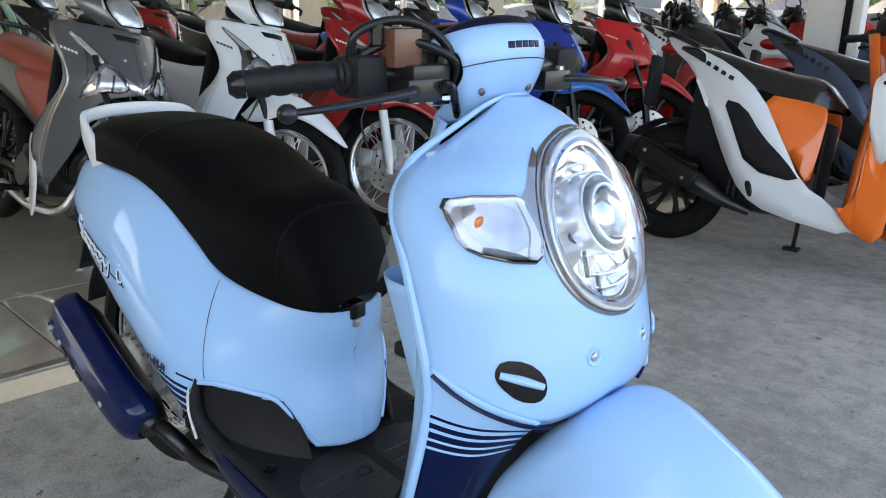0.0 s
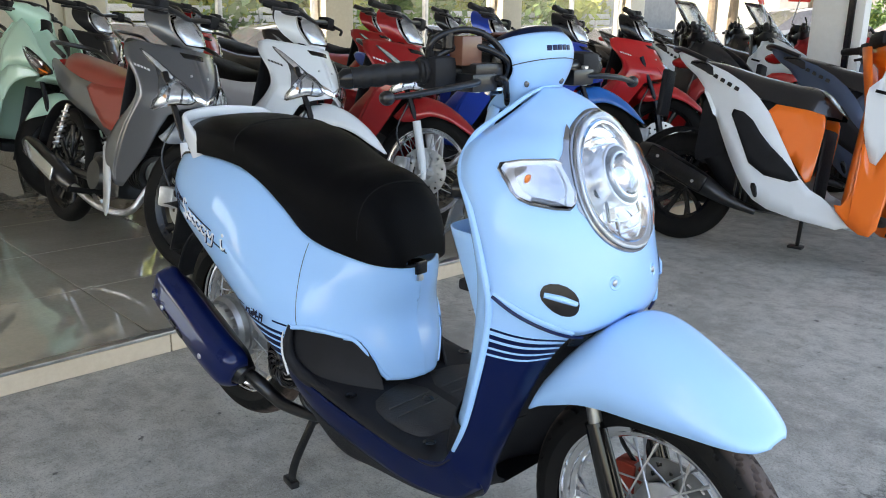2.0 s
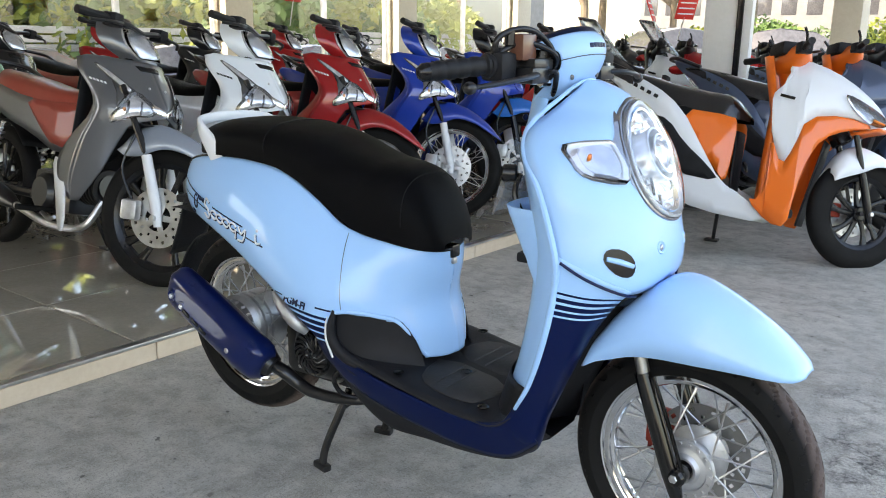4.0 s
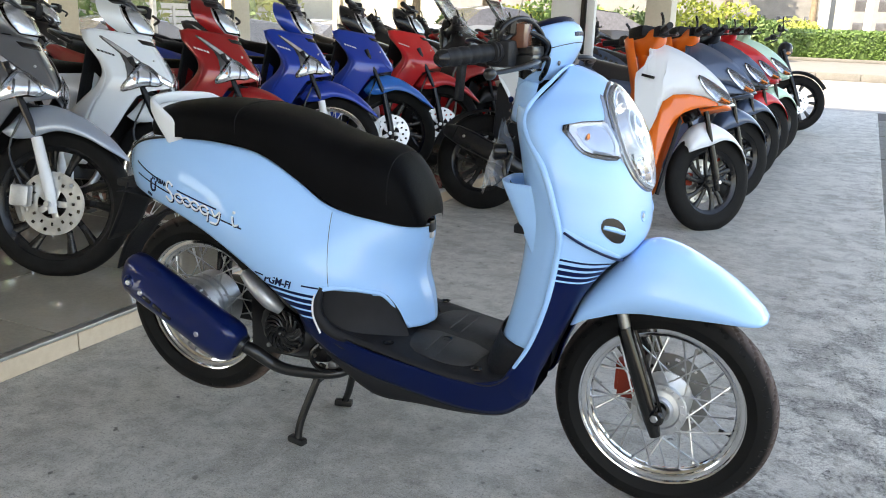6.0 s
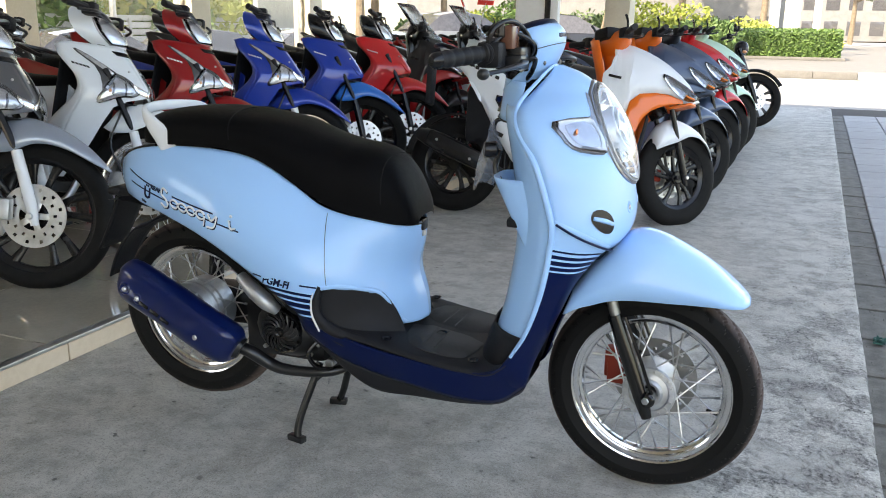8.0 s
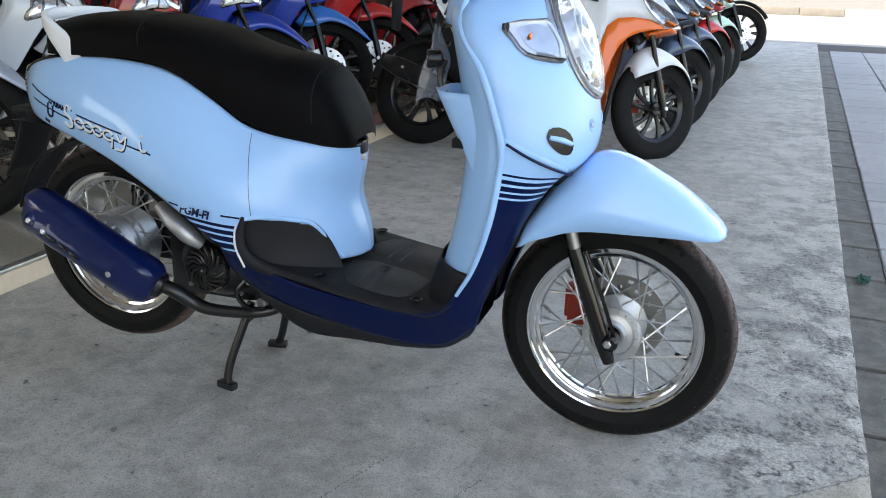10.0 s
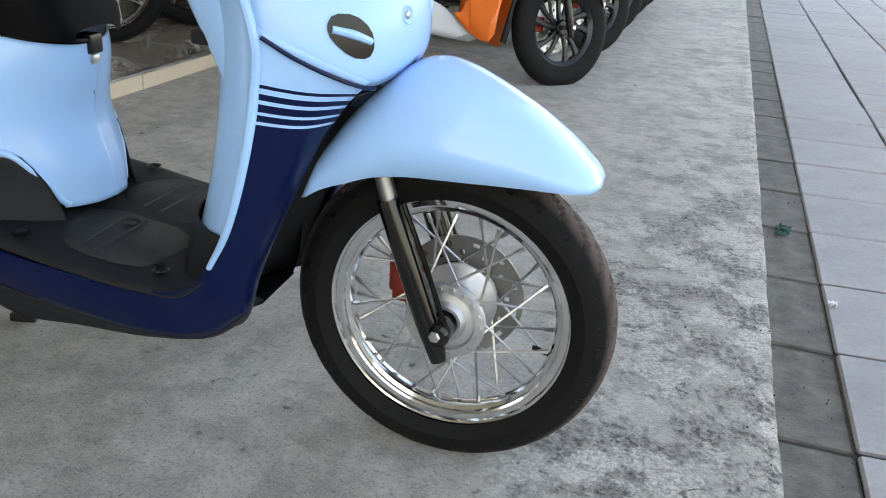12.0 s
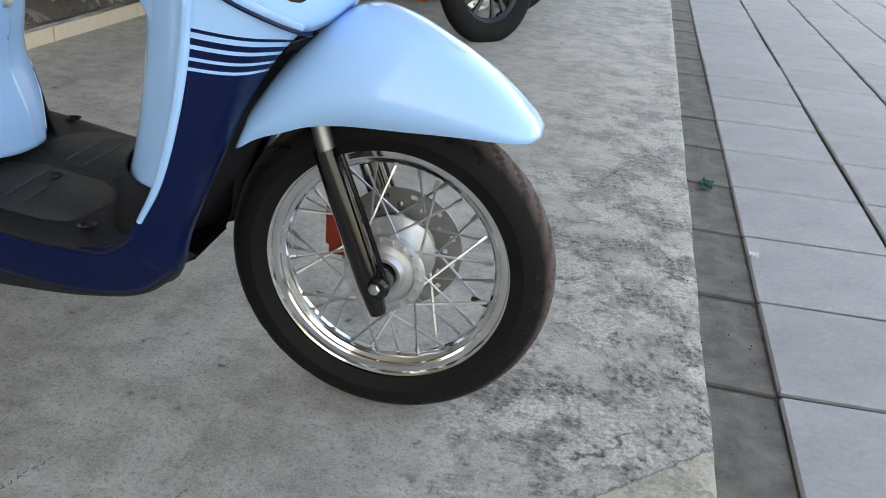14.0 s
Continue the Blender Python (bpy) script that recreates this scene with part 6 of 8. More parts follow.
def underbone(m, color, name_label, cast=True, disc=-1, seat_mat=None, group="motorcycles on the showroom floor", fork_mat=None, fender_color=None, swoosh=True, plain=False):
    """A step-through motorcycle, origin on the floor under the front axle, heading along x."""
    fork_mat = fork_mat or m_silver
    fender_m = fender_color or color
    b = thing("motorcycle", m, name_label, "motorcycle", group)
    R = 0.283
    bike_wheel("front_wheel", b, pose(0, 0, R), R, 0.222, 0.075, cast, disc, m_gloss_black)
    bike_wheel("rear_wheel", b, pose(-1.235, 0, R), R, 0.222, 0.085, cast, 0)
    for s in (-1, 1):
        part("fork_leg", tube([(0.012, s * 0.075, R - 0.035), (0.0, s * 0.075, R + 0.02), (-0.07, s * 0.075, R + 0.24)], [0.015, 0.022, 0.020], 12, 8), fork_mat, b, "fork slider")
        part("fork_tube", tube([(-0.06, s * 0.075, R + 0.22), (-0.21, s * 0.072, R + 0.50)], 0.014, 10), m_gloss_black, b)
    part("axle_nut", rod_y(0.012, -0.11, 0.11, (0, R), 8, 0.002), m_steel, b)
    part("brake_caliper", block(-0.14, -0.07, disc * 0.085 - 0.025, disc * 0.085 + 0.02, R - 0.02, R + 0.06, 0.012), m_alu, b, "alloy brake caliper")
    part("brake_hose", tube([(-0.1, disc * 0.09, R + 0.05), (-0.16, disc * 0.09, R + 0.18), (-0.13, disc * 0.06, R + 0.35), (-0.2, 0, R + 0.5)], 0.005, 6, 16), m_gloss_black, b)
    # front mudguard
    xs, zt, zb, hw = [-0.20, -0.17, -0.10, 0.0, 0.10, 0.19, 0.255], [0.545, 0.60, 0.645, 0.640, 0.600, 0.540, 0.478], [0.53, 0.515, 0.515, 0.555, 0.545, 0.505, 0.472], [0.075, 0.085, 0.090, 0.082, 0.066, 0.044, 0.012]
    rows = []
    for x in np.linspace(-0.20, 0.255, 26):
        t, bo, w = (float(smooth_at(xs, q, x)) for q in (zt, zb, hw))
        rows.append([(x, w * (-1 + k / 6), bo + (t - bo) * max(0, 1 - abs(-1 + k / 6) ** 2.2) ** 0.7) for k in range(13)])
    part("front_mudguard", grid_bm(rows), fender_m, b, "painted front mudguard", 50, 0.004)
    # leg shield: one shell bulging to a blunt nose, with an arch cut out over the wheel
    ZS = [0.30, 0.45, 0.56, 0.66, 0.70, 0.78, 0.885]

    def face_x(y, z):
        xc = float(smooth_at(ZS, [-0.200, -0.130, -0.085, -0.050, -0.048, -0.105, -0.200], z))
        return xc - 0.20 * (abs(y) / 0.215) ** 1.8 + 0.010 * max(0.0, 1 - abs(y) / 0.05)

    def on_face(y, z, out=0.0):
        e = 0.004
        n = V((1, -(face_x(y + e, z) - face_x(y - e, z)) / (2 * e), -(face_x(y, z + e) - face_x(y, z - e)) / (2 * e))).normalized()
        return V((face_x(y, z), y, z)) + n * out
    wing, flank = [], []
    for z in np.concatenate([np.linspace(0.30, 0.62, 14), np.linspace(0.635, 0.70, 9), np.linspace(0.72, 0.892, 12)]):
        y0 = float(np.interp(z, [0.30, 0.45, 0.56, 0.62, 0.65, 0.667, 0.676], [0.165, 0.135, 0.122, 0.110, 0.075, 0.025, 0.0]))
        y1 = float(smooth_at([0.30, 0.35, 0.45, 0.55, 0.65, 0.75, 0.86, 0.885, 0.892], [0.180, 0.195, 0.205, 0.207, 0.199, 0.200, 0.207, 0.196, 0.180], z))
        wing.append([on_face(y0 + (y1 - y0) * k / 12, z) for k in range(13)])
        w = float(smooth_at([0.30, 0.36, 0.45, 0.56, 0.70, 0.885, 0.892], [0.05, 0.10, 0.145, 0.105, 0.035, 0.008, 0.006], z))
        e = on_face(y1, z)
        flank.append([(e.x - w * k / 5, y1 - 0.012 * (k / 5) ** 2, z) for k in range(6)])
    both("leg_shield", weld(grid_bm(wing)), color, b, "glossy painted leg shield", 50, 0.005)
    both("shield_flank", grid_bm(flank), color, b, "", 50, 0.004)

    def facing(name, outline, mat, out, label="", cuts=2, soft=1, thick=0.003):
        both(name, panel(outline, lambda y, z: on_face(y, z, out), cuts, soft), mat, b, label, 50, thick)
    part("nose_slot", panel([(-0.052, 0.871), (0.052, 0.871), (0.042, 0.853), (-0.042, 0.853)], lambda y, z: on_face(y, z, 0.003), 2, 0), m_gloss_black, b, "", 50, 0.003)
    for s in (-1, 1):
        part("nose_screw", ball(on_face(s * 0.036, 0.785, 0.001), (0.005, 0.006, 0.006), 10, 6), m_steel, b)
    if not plain:
        lamp = [(0.173, 0.860), (0.160, 0.864), (0.085, 0.768), (0.030, 0.696), (0.050, 0.672), (0.100, 0.666), (0.135, 0.643), (0.156, 0.630), (0.161, 0.655), (0.144, 0.700), (0.116, 0.745), (0.144, 0.802)]
        facing("lamp_housing", lamp, m_smoke, 0.002, "dark lamp housing", 2, 1, 0.004)
        facing("signal_reflector", [(0.108, 0.736), (0.090, 0.752), (0.044, 0.696), (0.060, 0.681), (0.104, 0.676), (0.149, 0.643), (0.152, 0.657), (0.134, 0.701)], m_lamp, 0.005, "bright signal reflector")
        facing("lamp_strip", [(0.166, 0.854), (0.157, 0.855), (0.094, 0.772), (0.106, 0.755), (0.140, 0.804)], m_lamp, 0.005, "bright running lamp strip")
        for y in (0.075, 0.112):
            facing("lamp_divider", [(y, 0.725 - 0.1 * (y - 0.075)), (y + 0.006, 0.725), (y + 0.012, 0.672), (y + 0.006, 0.672)], m_smoke, 0.009, "", 1, 0, 0.002)
        for s in (-1, 1):
            part("signal_bulb", ball(on_face(s * 0.128, 0.690, 0.007), (0.006, 0.009, 0.008), 10, 6), MESHES["amb"], b, "amber bulb")
        facing("signal_lens", [(y, z) for y, z in lamp[2:11]], m_glass, 0.013, "clear signal lens", 2, 1, 0.002)
    facing("nose_trim", [(0.0, 0.676), (0.0, 0.700), (0.040, 0.722), (0.060, 0.735), (0.046, 0.700), (0.036, 0.688)], color if plain else m_chrome, 0.004, "chrome nose trim", 2, 0)
    under = [[(face_x(0.10 * a, 0.665) - 0.01 - 0.14 * t, 0.10 * a * (1 - 0.3 * t), 0.650 - 0.02 * t - 0.01 * (1 - a * a)) for a in np.linspace(-1, 1, 9)] for t in np.linspace(0, 1, 6)]
    part("under_cowl", grid_bm(under), m_black, b, "", 50, 0.004)
    inner = [[(-0.360 - 0.04 * (1 - a * a) - 0.06 * t, 0.18 * a, 0.87 - 0.52 * t) for a in np.linspace(-1, 1, 9)] for t in np.linspace(0, 1, 10)]
    part("inner_shield", grid_bm(inner), m_black, b, "black inner leg shield", 50, 0.005)
    for k in range(5):
        y, z = 0.158 + 0.0078 * k, 0.778 + 0.003 * k
        facing("badge_bar", [(y, z), (y + 0.0055, z + 0.002), (y + 0.0055, z + 0.011), (y, z + 0.009)], m_silver if color is not m_bike_white else m_gloss_black, 0.003, "", 0, 0, 0.001)
    # handlebar cowl with headlamp
    def head_at(y, z):
        """The front of the handlebar cowl."""
        f, r, w = (float(smooth_at([0.895, 0.935, 0.975, 1.015, 1.045, 1.062], q, z)) for q in ([-0.10, -0.112, -0.142, -0.190, -0.235, -0.275], [-0.22, -0.28, -0.31, -0.325, -0.33, -0.33], [0.060, 0.098, 0.116, 0.112, 0.092, 0.060]))
        return r + (f - r) * max(0.0, 1 - min(1.0, abs(y) / w) ** 1.7) ** 0.75, r, w
    head = []
    for z in np.linspace(0.895, 1.062, 16):
        _, r, w = head_at(0, z)
        ring = [(head_at(w * a, z)[0], w * a, z) for a in np.linspace(-1, 1, 19)]
        head.append(ring + [(r - 0.015 * (1 - a * a), w * a * 0.9, z) for a in (0.6, 0.0, -0.6)])
    part("head_cowl", grid_bm(head, close_v=True, cap=True), m_gloss_black if plain else color, b, "glossy handlebar cowl", 50)
    hl = []
    for t in np.linspace(0, 1, 10):
        z = 0.905 + 0.115 * t
        half = 0.030 + 0.052 * math.sin(math.pi * (0.12 + 0.62 * t))
        hl.append([(head_at(half * a, z)[0] + 0.004, half * a, z) for a in np.linspace(-1, 1, 13)])
    part("headlamp_reflector", grid_bm(hl), m_lamp, b, "bright headlamp reflector", 50, 0.003)
    part("headlamp_shade", grid_bm([[(x + 0.003, y * 0.42, z) for x, y, z in r] for r in hl[4:7]]), m_smoke, b, "", 50)
    lens = part("headlamp_lens", moved(grid_bm(hl), Matrix.Translation((0.009, 0, 0.003))), m_glass, b, "clear headlamp lens", 50, 0.003)
    lens.visible_shadow = False
    visor = [[(head_at(0.06 * a, 1.03)[0] + 0.006 - 0.05 * t, 0.06 * a * (1 - 0.2 * t), 1.028 + 0.042 * t) for a in np.linspace(-1, 1, 9)] for t in np.linspace(0, 1, 5)]
    part("dark_visor", grid_bm(visor), m_gloss_black, b, "smoked meter visor", 50, 0.004)
    part("meter_case", block(-0.31, -0.21, -0.07, 0.07, 0.98, 1.02, 0.015), m_gloss_black, b)
    controls(b, -0.21, 1.035)
    # the bars and the front wheel stand turned to the left
    turn = pose(-0.07, 0, 0) @ pose(0, 0, 0, 0, 0, 24) @ pose(0.07, 0, 0)
    fixed = ("rear_wheel", "leg_shield", "shield_flank", "nose", "lamp", "signal", "under", "inner", "badge")
    for c in [c for c in b.children if not c.name.startswith(fixed)]:
        q = turn if c.location.x > -0.2 and c.name.startswith(("front", "fork", "axle", "brake_cal", "brake_hose")) else pose(-0.36, 0, 0) @ pose(0, 0, 0, 0, 0, 24) @ pose(0.25, 0, 0)
        c.matrix_basis = q @ c.matrix_basis
    # backbone, engine, seat, tail
    part("steering_stem", tube([(-0.22, 0, 0.70), (-0.33, 0, 0.93)], 0.045, 12), m_gloss_black, b)
    part("backbone", tube([(-0.26, 0, 0.70), (-0.44, 0, 0.54), (-0.62, 0, 0.50), (-0.80, 0, 0.62)], [0.07, 0.075, 0.08, 0.07], 12, 18), m_black, b)
    bm = block(-0.80, -0.50, -0.10, 0.10, 0.22, 0.40, 0.03)
    tube([(-0.55, 0, 0.33), (-0.36, 0, 0.36)], [0.07, 0.065, 0.055], 14, 5, bm=bm)
    rod_y(0.085, -0.135, 0.13, (-0.68, 0.30), 24, 0.02, bm)
    part("engine", bm, m_black_metal, b, "black engine block")
    for k in range(6):
        x = -0.375 - 0.025 * k
        part("cooling_fin", moved(rod_y(0.08, -0.005, 0.005, (0, 0), 16, 0.002), pose(x, 0, 0.357 - 0.16 * (x + 0.375) * -1 * 0.3, 0, 0, 90)), m_black_metal, b)
    part("exhaust_pipe", tube([(-0.36, -0.03, 0.30), (-0.40, -0.08, 0.19), (-0.60, -0.12, 0.17), (-0.85, -0.14, 0.22)], 0.016, 10, 20), m_steel, b, "steel exhaust pipe")
    part("silencer", tube([(-0.85, -0.14, 0.22), (-0.95, -0.145, 0.245), (-1.35, -0.155, 0.345), (-1.42, -0.155, 0.36)], [0.02, 0.042, 0.046, 0.045, 0.03], 16, 14), m_black_metal, b, "black silencer")
    part("silencer_guard", moved(block(-0.19, 0.19, -0.008, 0.004, -0.032, 0.032, 0.006), pose(-1.15, -0.197, 0.30, 0, 13.5)), m_chrome, b, "chrome silencer guard")
    part("foot_peg", tube([(-0.62, -0.26, 0.235), (-0.62, -0.12, 0.23), (-0.62, 0.12, 0.23), (-0.62, 0.26, 0.235)], 0.013, 10), m_rubber, b)
    part("pedal", tube([(-0.62, -0.15, 0.22), (-0.52, -0.17, 0.20), (-0.46, -0.18, 0.215)], 0.008, 8, 10), m_steel, b, "steel brake pedal")
    part("swing_arm", tube([(-0.78, -0.10, 0.28), (-1.24, -0.10, R)], 0.02, 8), m_black_metal, b)
    part("swing_arm", tube([(-0.78, 0.10, 0.28), (-1.24, 0.10, R)], 0.02, 8), m_black_metal, b)
    for s in (-1, 1):
        part("shock_absorber", tube([(-1.20, s * 0.115, 0.30), (-1.08, s * 0.115, 0.58)], 0.012, 8), m_chrome, b)
        part("shock_spring", tube([(-1.17 + 0.075 * w / 44 + 0.018 * math.cos(w), s * 0.115 + 0.018 * math.sin(w), 0.37 + 0.18 * w / 44) for w in np.linspace(0, 44, 90)], 0.004, 5), m_steel, b)
    seat = []
    for x, t, bo, w in zip(np.linspace(-0.44, -1.28, 18), smooth_at([0, 0.3, 0.6, 1], [0.76, 0.765, 0.80, 0.835], np.linspace(0, 1, 18)), smooth_at([0, 0.3, 0.6, 1], [0.665, 0.67, 0.70, 0.755], np.linspace(0, 1, 18)), smooth_at([0, 0.1, 0.5, 0.9, 1], [0.045, 0.085, 0.125, 0.105, 0.06], np.linspace(0, 1, 18))):
        seat.append([(x, w * math.sin(a * math.pi / 2), bo + (t - bo) * max(0, math.cos(a * math.pi / 2)) ** 0.5) for a in np.linspace(-1, 1, 13)])
    part("seat", grid_bm(seat), seat_mat or m_vinyl, b, "black vinyl seat", 60)
    body = [(-0.37, 0.715), (-0.50, 0.70), (-0.62, 0.690), (-0.85, 0.70), (-1.10, 0.745), (-1.36, 0.80), (-1.42, 0.765), (-1.25, 0.675), (-1.02, 0.60), (-0.80, 0.55), (-0.60, 0.462), (-0.42, 0.525), (-0.38, 0.62)]
    side_panel("side_panel", body, 0.10, 0.07, color, b, "painted side panel", 2, 0.006, 1, lambda x, z: 0.085 + 0.055 * math.sin(max(0, min(1, (-0.42 - x) / 1.0)) * math.pi) - 0.25 * max(0, 0.58 - z) * 0.3)
    if seat_mat:
        cover = [(-0.375, 0.712), (-0.60, 0.690), (-0.85, 0.70), (-0.75, 0.60), (-0.61, 0.490), (-0.43, 0.545), (-0.385, 0.62)]
        side_panel("centre_cover", cover, 0, 0, seat_mat, b, "red film over the centre cover", 2, 0.005, 1, lambda x, z: 0.093 + 0.055 * math.sin(max(0, min(1, (-0.42 - x) / 1.0)) * math.pi))
    if swoosh:
        low = [(-0.415, 0.455), (-0.522, 0.468), (-0.47, 0.33), (-0.405, 0.17), (-0.370, 0.165), (-0.355, 0.24)]
        side_panel("lower_wing", low, 0.20, 0.18, m_silver if color is not m_bike_white else m_bike_white, b, "pale lower leg shield", 1, 0.006, 1)
    rows = []
    for k in range(20):
        a = radians(40 + 125 * k / 19)
        rows.append([(-1.235 + 0.315 * math.cos(a), 0.06 * (-1 + j / 3), R + 0.315 * math.sin(a)) for j in range(7)])
    part("rear_mudguard", grid_bm(rows), m_black, b, "black rear mudguard", 50, 0.004)
    part("tail_lamp", ball((-1.40, 0, 0.765), (0.05, 0.075, 0.035)), paint("red lamp lens", (0.4, 0.01, 0.01), 0.15) if "red" not in MESHES else MESHES["red"], b, "red tail lamp")
    part("grab_rail", tube([(-1.18, -0.12, 0.80), (-1.36, -0.11, 0.86), (-1.42, 0, 0.87), (-1.36, 0.11, 0.86), (-1.18, 0.12, 0.80)], 0.012, 8, 24), m_black_metal, b)
    part("side_stand", tube([(-0.66, 0.12, 0.22), (-0.70, 0.24, 0.056)], 0.010, 8), m_black_metal, b)
    part("stand_foot", moved(block(-0.035, 0.035, -0.025, 0.025, 0.0, 0.014, 0.003), pose(-0.705, 0.24, 0.051, LEAN)), m_black_metal, b)
    return b


m_lamp = solid("silvered lamp inside", (0.74, 0.75, 0.77), 0.22, 0.6, 0.6, 60, 0.22, 60, coat=0.6)
m_bike_white = paint("white lacquer", (0.72, 0.75, 0.78))
m_bike_grey = paint("grey metallic lacquer", (0.12, 0.125, 0.135), 0.32, 1.0, 0.55, 0.25)
m_bike_red = paint("deep red lacquer", (0.30, 0.008, 0.010), 0.4, 1.0, 0.2, 0.1)
m_bike_blue = paint("royal blue lacquer", (0.002, 0.034, 0.30), 0.4, 1.0, 0.2, 0.1)
m_bike_azure = paint("azure lacquer", (0.006, 0.15, 0.55))
m_bike_bright = paint("bright red lacquer", (0.55, 0.015, 0.018))
m_bike_black = paint("black lacquer", (0.012, 0.012, 0.014))
m_bike_mint = paint("mint green lacquer", (0.50, 0.72, 0.58))
m_orange = paint("orange lacquer", (0.85, 0.16, 0.015))
m_slate = paint("slate blue lacquer", (0.045, 0.07, 0.12), 0.35, 1.0, 0.3, 0.1)
m_grey_fender = paint("silver grey lacquer", (0.28, 0.32, 0.38), 0.35, 1.0, 0.4, 0.2)
m_seat_red = paint("red seat cover", (0.32, 0.05, 0.035), 0.45, 0.4)
m_film = solid("seat under loose clear film", (0.010, 0.010, 0.012), 0.2, 0, 1.0, 16, 0.5, 14, coat=0.35)
MESHES["amb"] = paint("pale amber bulb", (0.8, 0.35, 0.15), 0.3)
MESHES["red"] = paint("red lamp lens", (0.4, 0.01, 0.01), 0.15)

FX, FZ = -2.36, 0.0725


def parked(x, y, z=0.0, turn=3.0):
    return pose(x, y, z, -LEAN, 0, turn)


underbone(parked(-2.33, 1.53, FZ), m_bike_grey, "grey step-through motorcycle with red seat on polished tiles", True, -1, m_seat_red, fender_color=m_grey_fender)
underbone(parked(FX, 2.155, FZ), m_bike_white, "white step-through motorcycle with spoked wheels on polished tiles", False, -1)
underbone(parked(FX, 2.745, FZ), m_bike_red, "deep red step-through motorcycle with spoked wheels", False, -1)
underbone(parked(FX, 3.40, FZ), m_bike_blue, "royal blue step-through motorcycle with spoked wheels", False, -1)
underbone(parked(FX + 0.02, 4.05, FZ), m_bike_blue, "blue step-through motorcycle with azure front mudguard", True, -1, fork_mat=m_gloss_black, fender_color=m_bike_azure, plain=True)
underbone(parked(FX + 0.05, 4.68, FZ), m_bike_bright, "bright red step-through motorcycle with black fork", True, -1, fork_mat=m_gloss_black, plain=True)


def step_scooter(m, upper, lower, inner, label, screen=False, group="scooters parked on the forecourt", retro=False, seat_mat=None, fender_mat=None, R=0.276):
    """A modern automatic scooter, origin on the ground under the front axle, heading along x."""
    b = thing("scooter", m, label, "scooter", group)
    r = 0.182
    bike_wheel("front_wheel", b, pose(0, 0, R), R, r, 0.085, True, 1)
    bike_wheel("rear_wheel", b, pose(-1.285, 0, R), R, r, 0.095, True, 0)
    for s in (-1, 1):
        part("fork_leg", tube([(0.012, s * 0.072, R - 0.045), (0.0, s * 0.072, R), (-0.065, s * 0.072, R + 0.19)], [0.014, 0.020, 0.018], 12, 8), m_gloss_black, b, "black fork slider")
        part("fork_tube", tube([(-0.06, s * 0.072, R + 0.18), (-0.13, s * 0.07, R + 0.38)], 0.0135, 10), m_gloss_black, b)
    part("axle_nut", rod_y(0.011, -0.10, 0.10, (0.002, R), 8, 0.002), m_steel, b)
    part("brake_caliper", block(-0.12, -0.06, 0.045, 0.085, R - 0.03, R + 0.04, 0.01), m_red_cal, b, "red brake caliper")
    xs, zt, zb, hw = [-0.20, -0.16, -0.08, 0.02, 0.12, 0.20, 0.245], [0.44, 0.52, 0.575, 0.565, 0.515, 0.435, 0.37], [0.40, 0.42, 0.45, 0.49, 0.47, 0.405, 0.355], [0.065, 0.08, 0.088, 0.085, 0.075, 0.055, 0.02]
    rows = []
    for x in np.linspace(-0.20, 0.245, 24):
        t, bo, w = (float(smooth_at(xs, q, x)) for q in (zt, zb, hw))
        rows.append([(x, w * (-1 + k / 6), bo + R - 0.262 + (t - bo) * max(0, 1 - abs(-1 + k / 6) ** 2.4) ** 0.65) for k in range(13)])
    part("front_mudguard", grid_bm(rows), fender_mat or upper, b, "painted front mudguard", 50, 0.004)
    # the bars stand turned to the left
    turn = pose(-0.09, 0, 0) @ pose(0, 0, 0, 0, 0, 42) @ pose(0.09, 0, 0)
    for c in [c for c in b.children if not c.name.startswith("rear")]:
        c.matrix_basis = turn @ c.matrix_basis
    # apron: upper shell, contrasting lower wings, lamps
    def apron_y(x, z):
        return 0.05 + 0.160 * min(1, max(0, (0.07 - x) / 0.36)) ** 0.62 - 0.10 * max(0, (z - 0.80) / 0.20) ** 1.2
    up = [(0.06, 0.700), (0.0, 0.785), (-0.13, 0.890), (-0.26, 0.955), (-0.385, 0.985), (-0.40, 0.955), (-0.36, 0.90), (-0.415, 0.83), (-0.445, 0.795), (-0.435, 0.69), (-0.425, 0.60), (-0.36, 0.45), (-0.315, 0.545), (-0.275, 0.690), (-0.12, 0.715), (0.0, 0.685)]
    side_panel("apron", up, 0, 0, upper, b, "painted front apron", 2, 0.006, 1, apron_y)
    low = [(0.02, 0.670), (-0.12, 0.715), (-0.275, 0.695), (-0.315, 0.55), (-0.36, 0.45), (-0.425, 0.60), (-0.405, 0.44), (-0.44, 0.285), (-0.50, 0.285), (-0.385, 0.175), (-0.30, 0.165), (-0.285, 0.32), (-0.25, 0.50), (-0.20, 0.60), (-0.10, 0.650)]
    side_panel("apron_wing", low, 0, 0, lower, b, "contrasting lower apron wing", 2, 0.006, 1, lambda x, z: apron_y(x, z) + 0.006)
    nose = []
    for t in np.linspace(0, 1, 14):
        x, z = 0.075 - 0.44 * t, 0.69 + 0.295 * t ** 0.96
        w = 0.055 + 0.060 * math.sin(math.pi * (0.1 + 0.7 * t)) - 0.025 * t
        nose.append([(x - 0.075 * abs(a) ** 1.4, w * a, z - 0.028 * abs(a) ** 1.3) for a in np.linspace(-1, 1, 15)])
    part("nose_cowl", grid_bm(nose), upper, b, "painted nose", 50, 0.005)
    lamp = [(0.070, 0.695), (0.02, 0.745), (-0.09, 0.805), (-0.135, 0.815), (-0.085, 0.745), (-0.025, 0.690), (0.03, 0.672)]
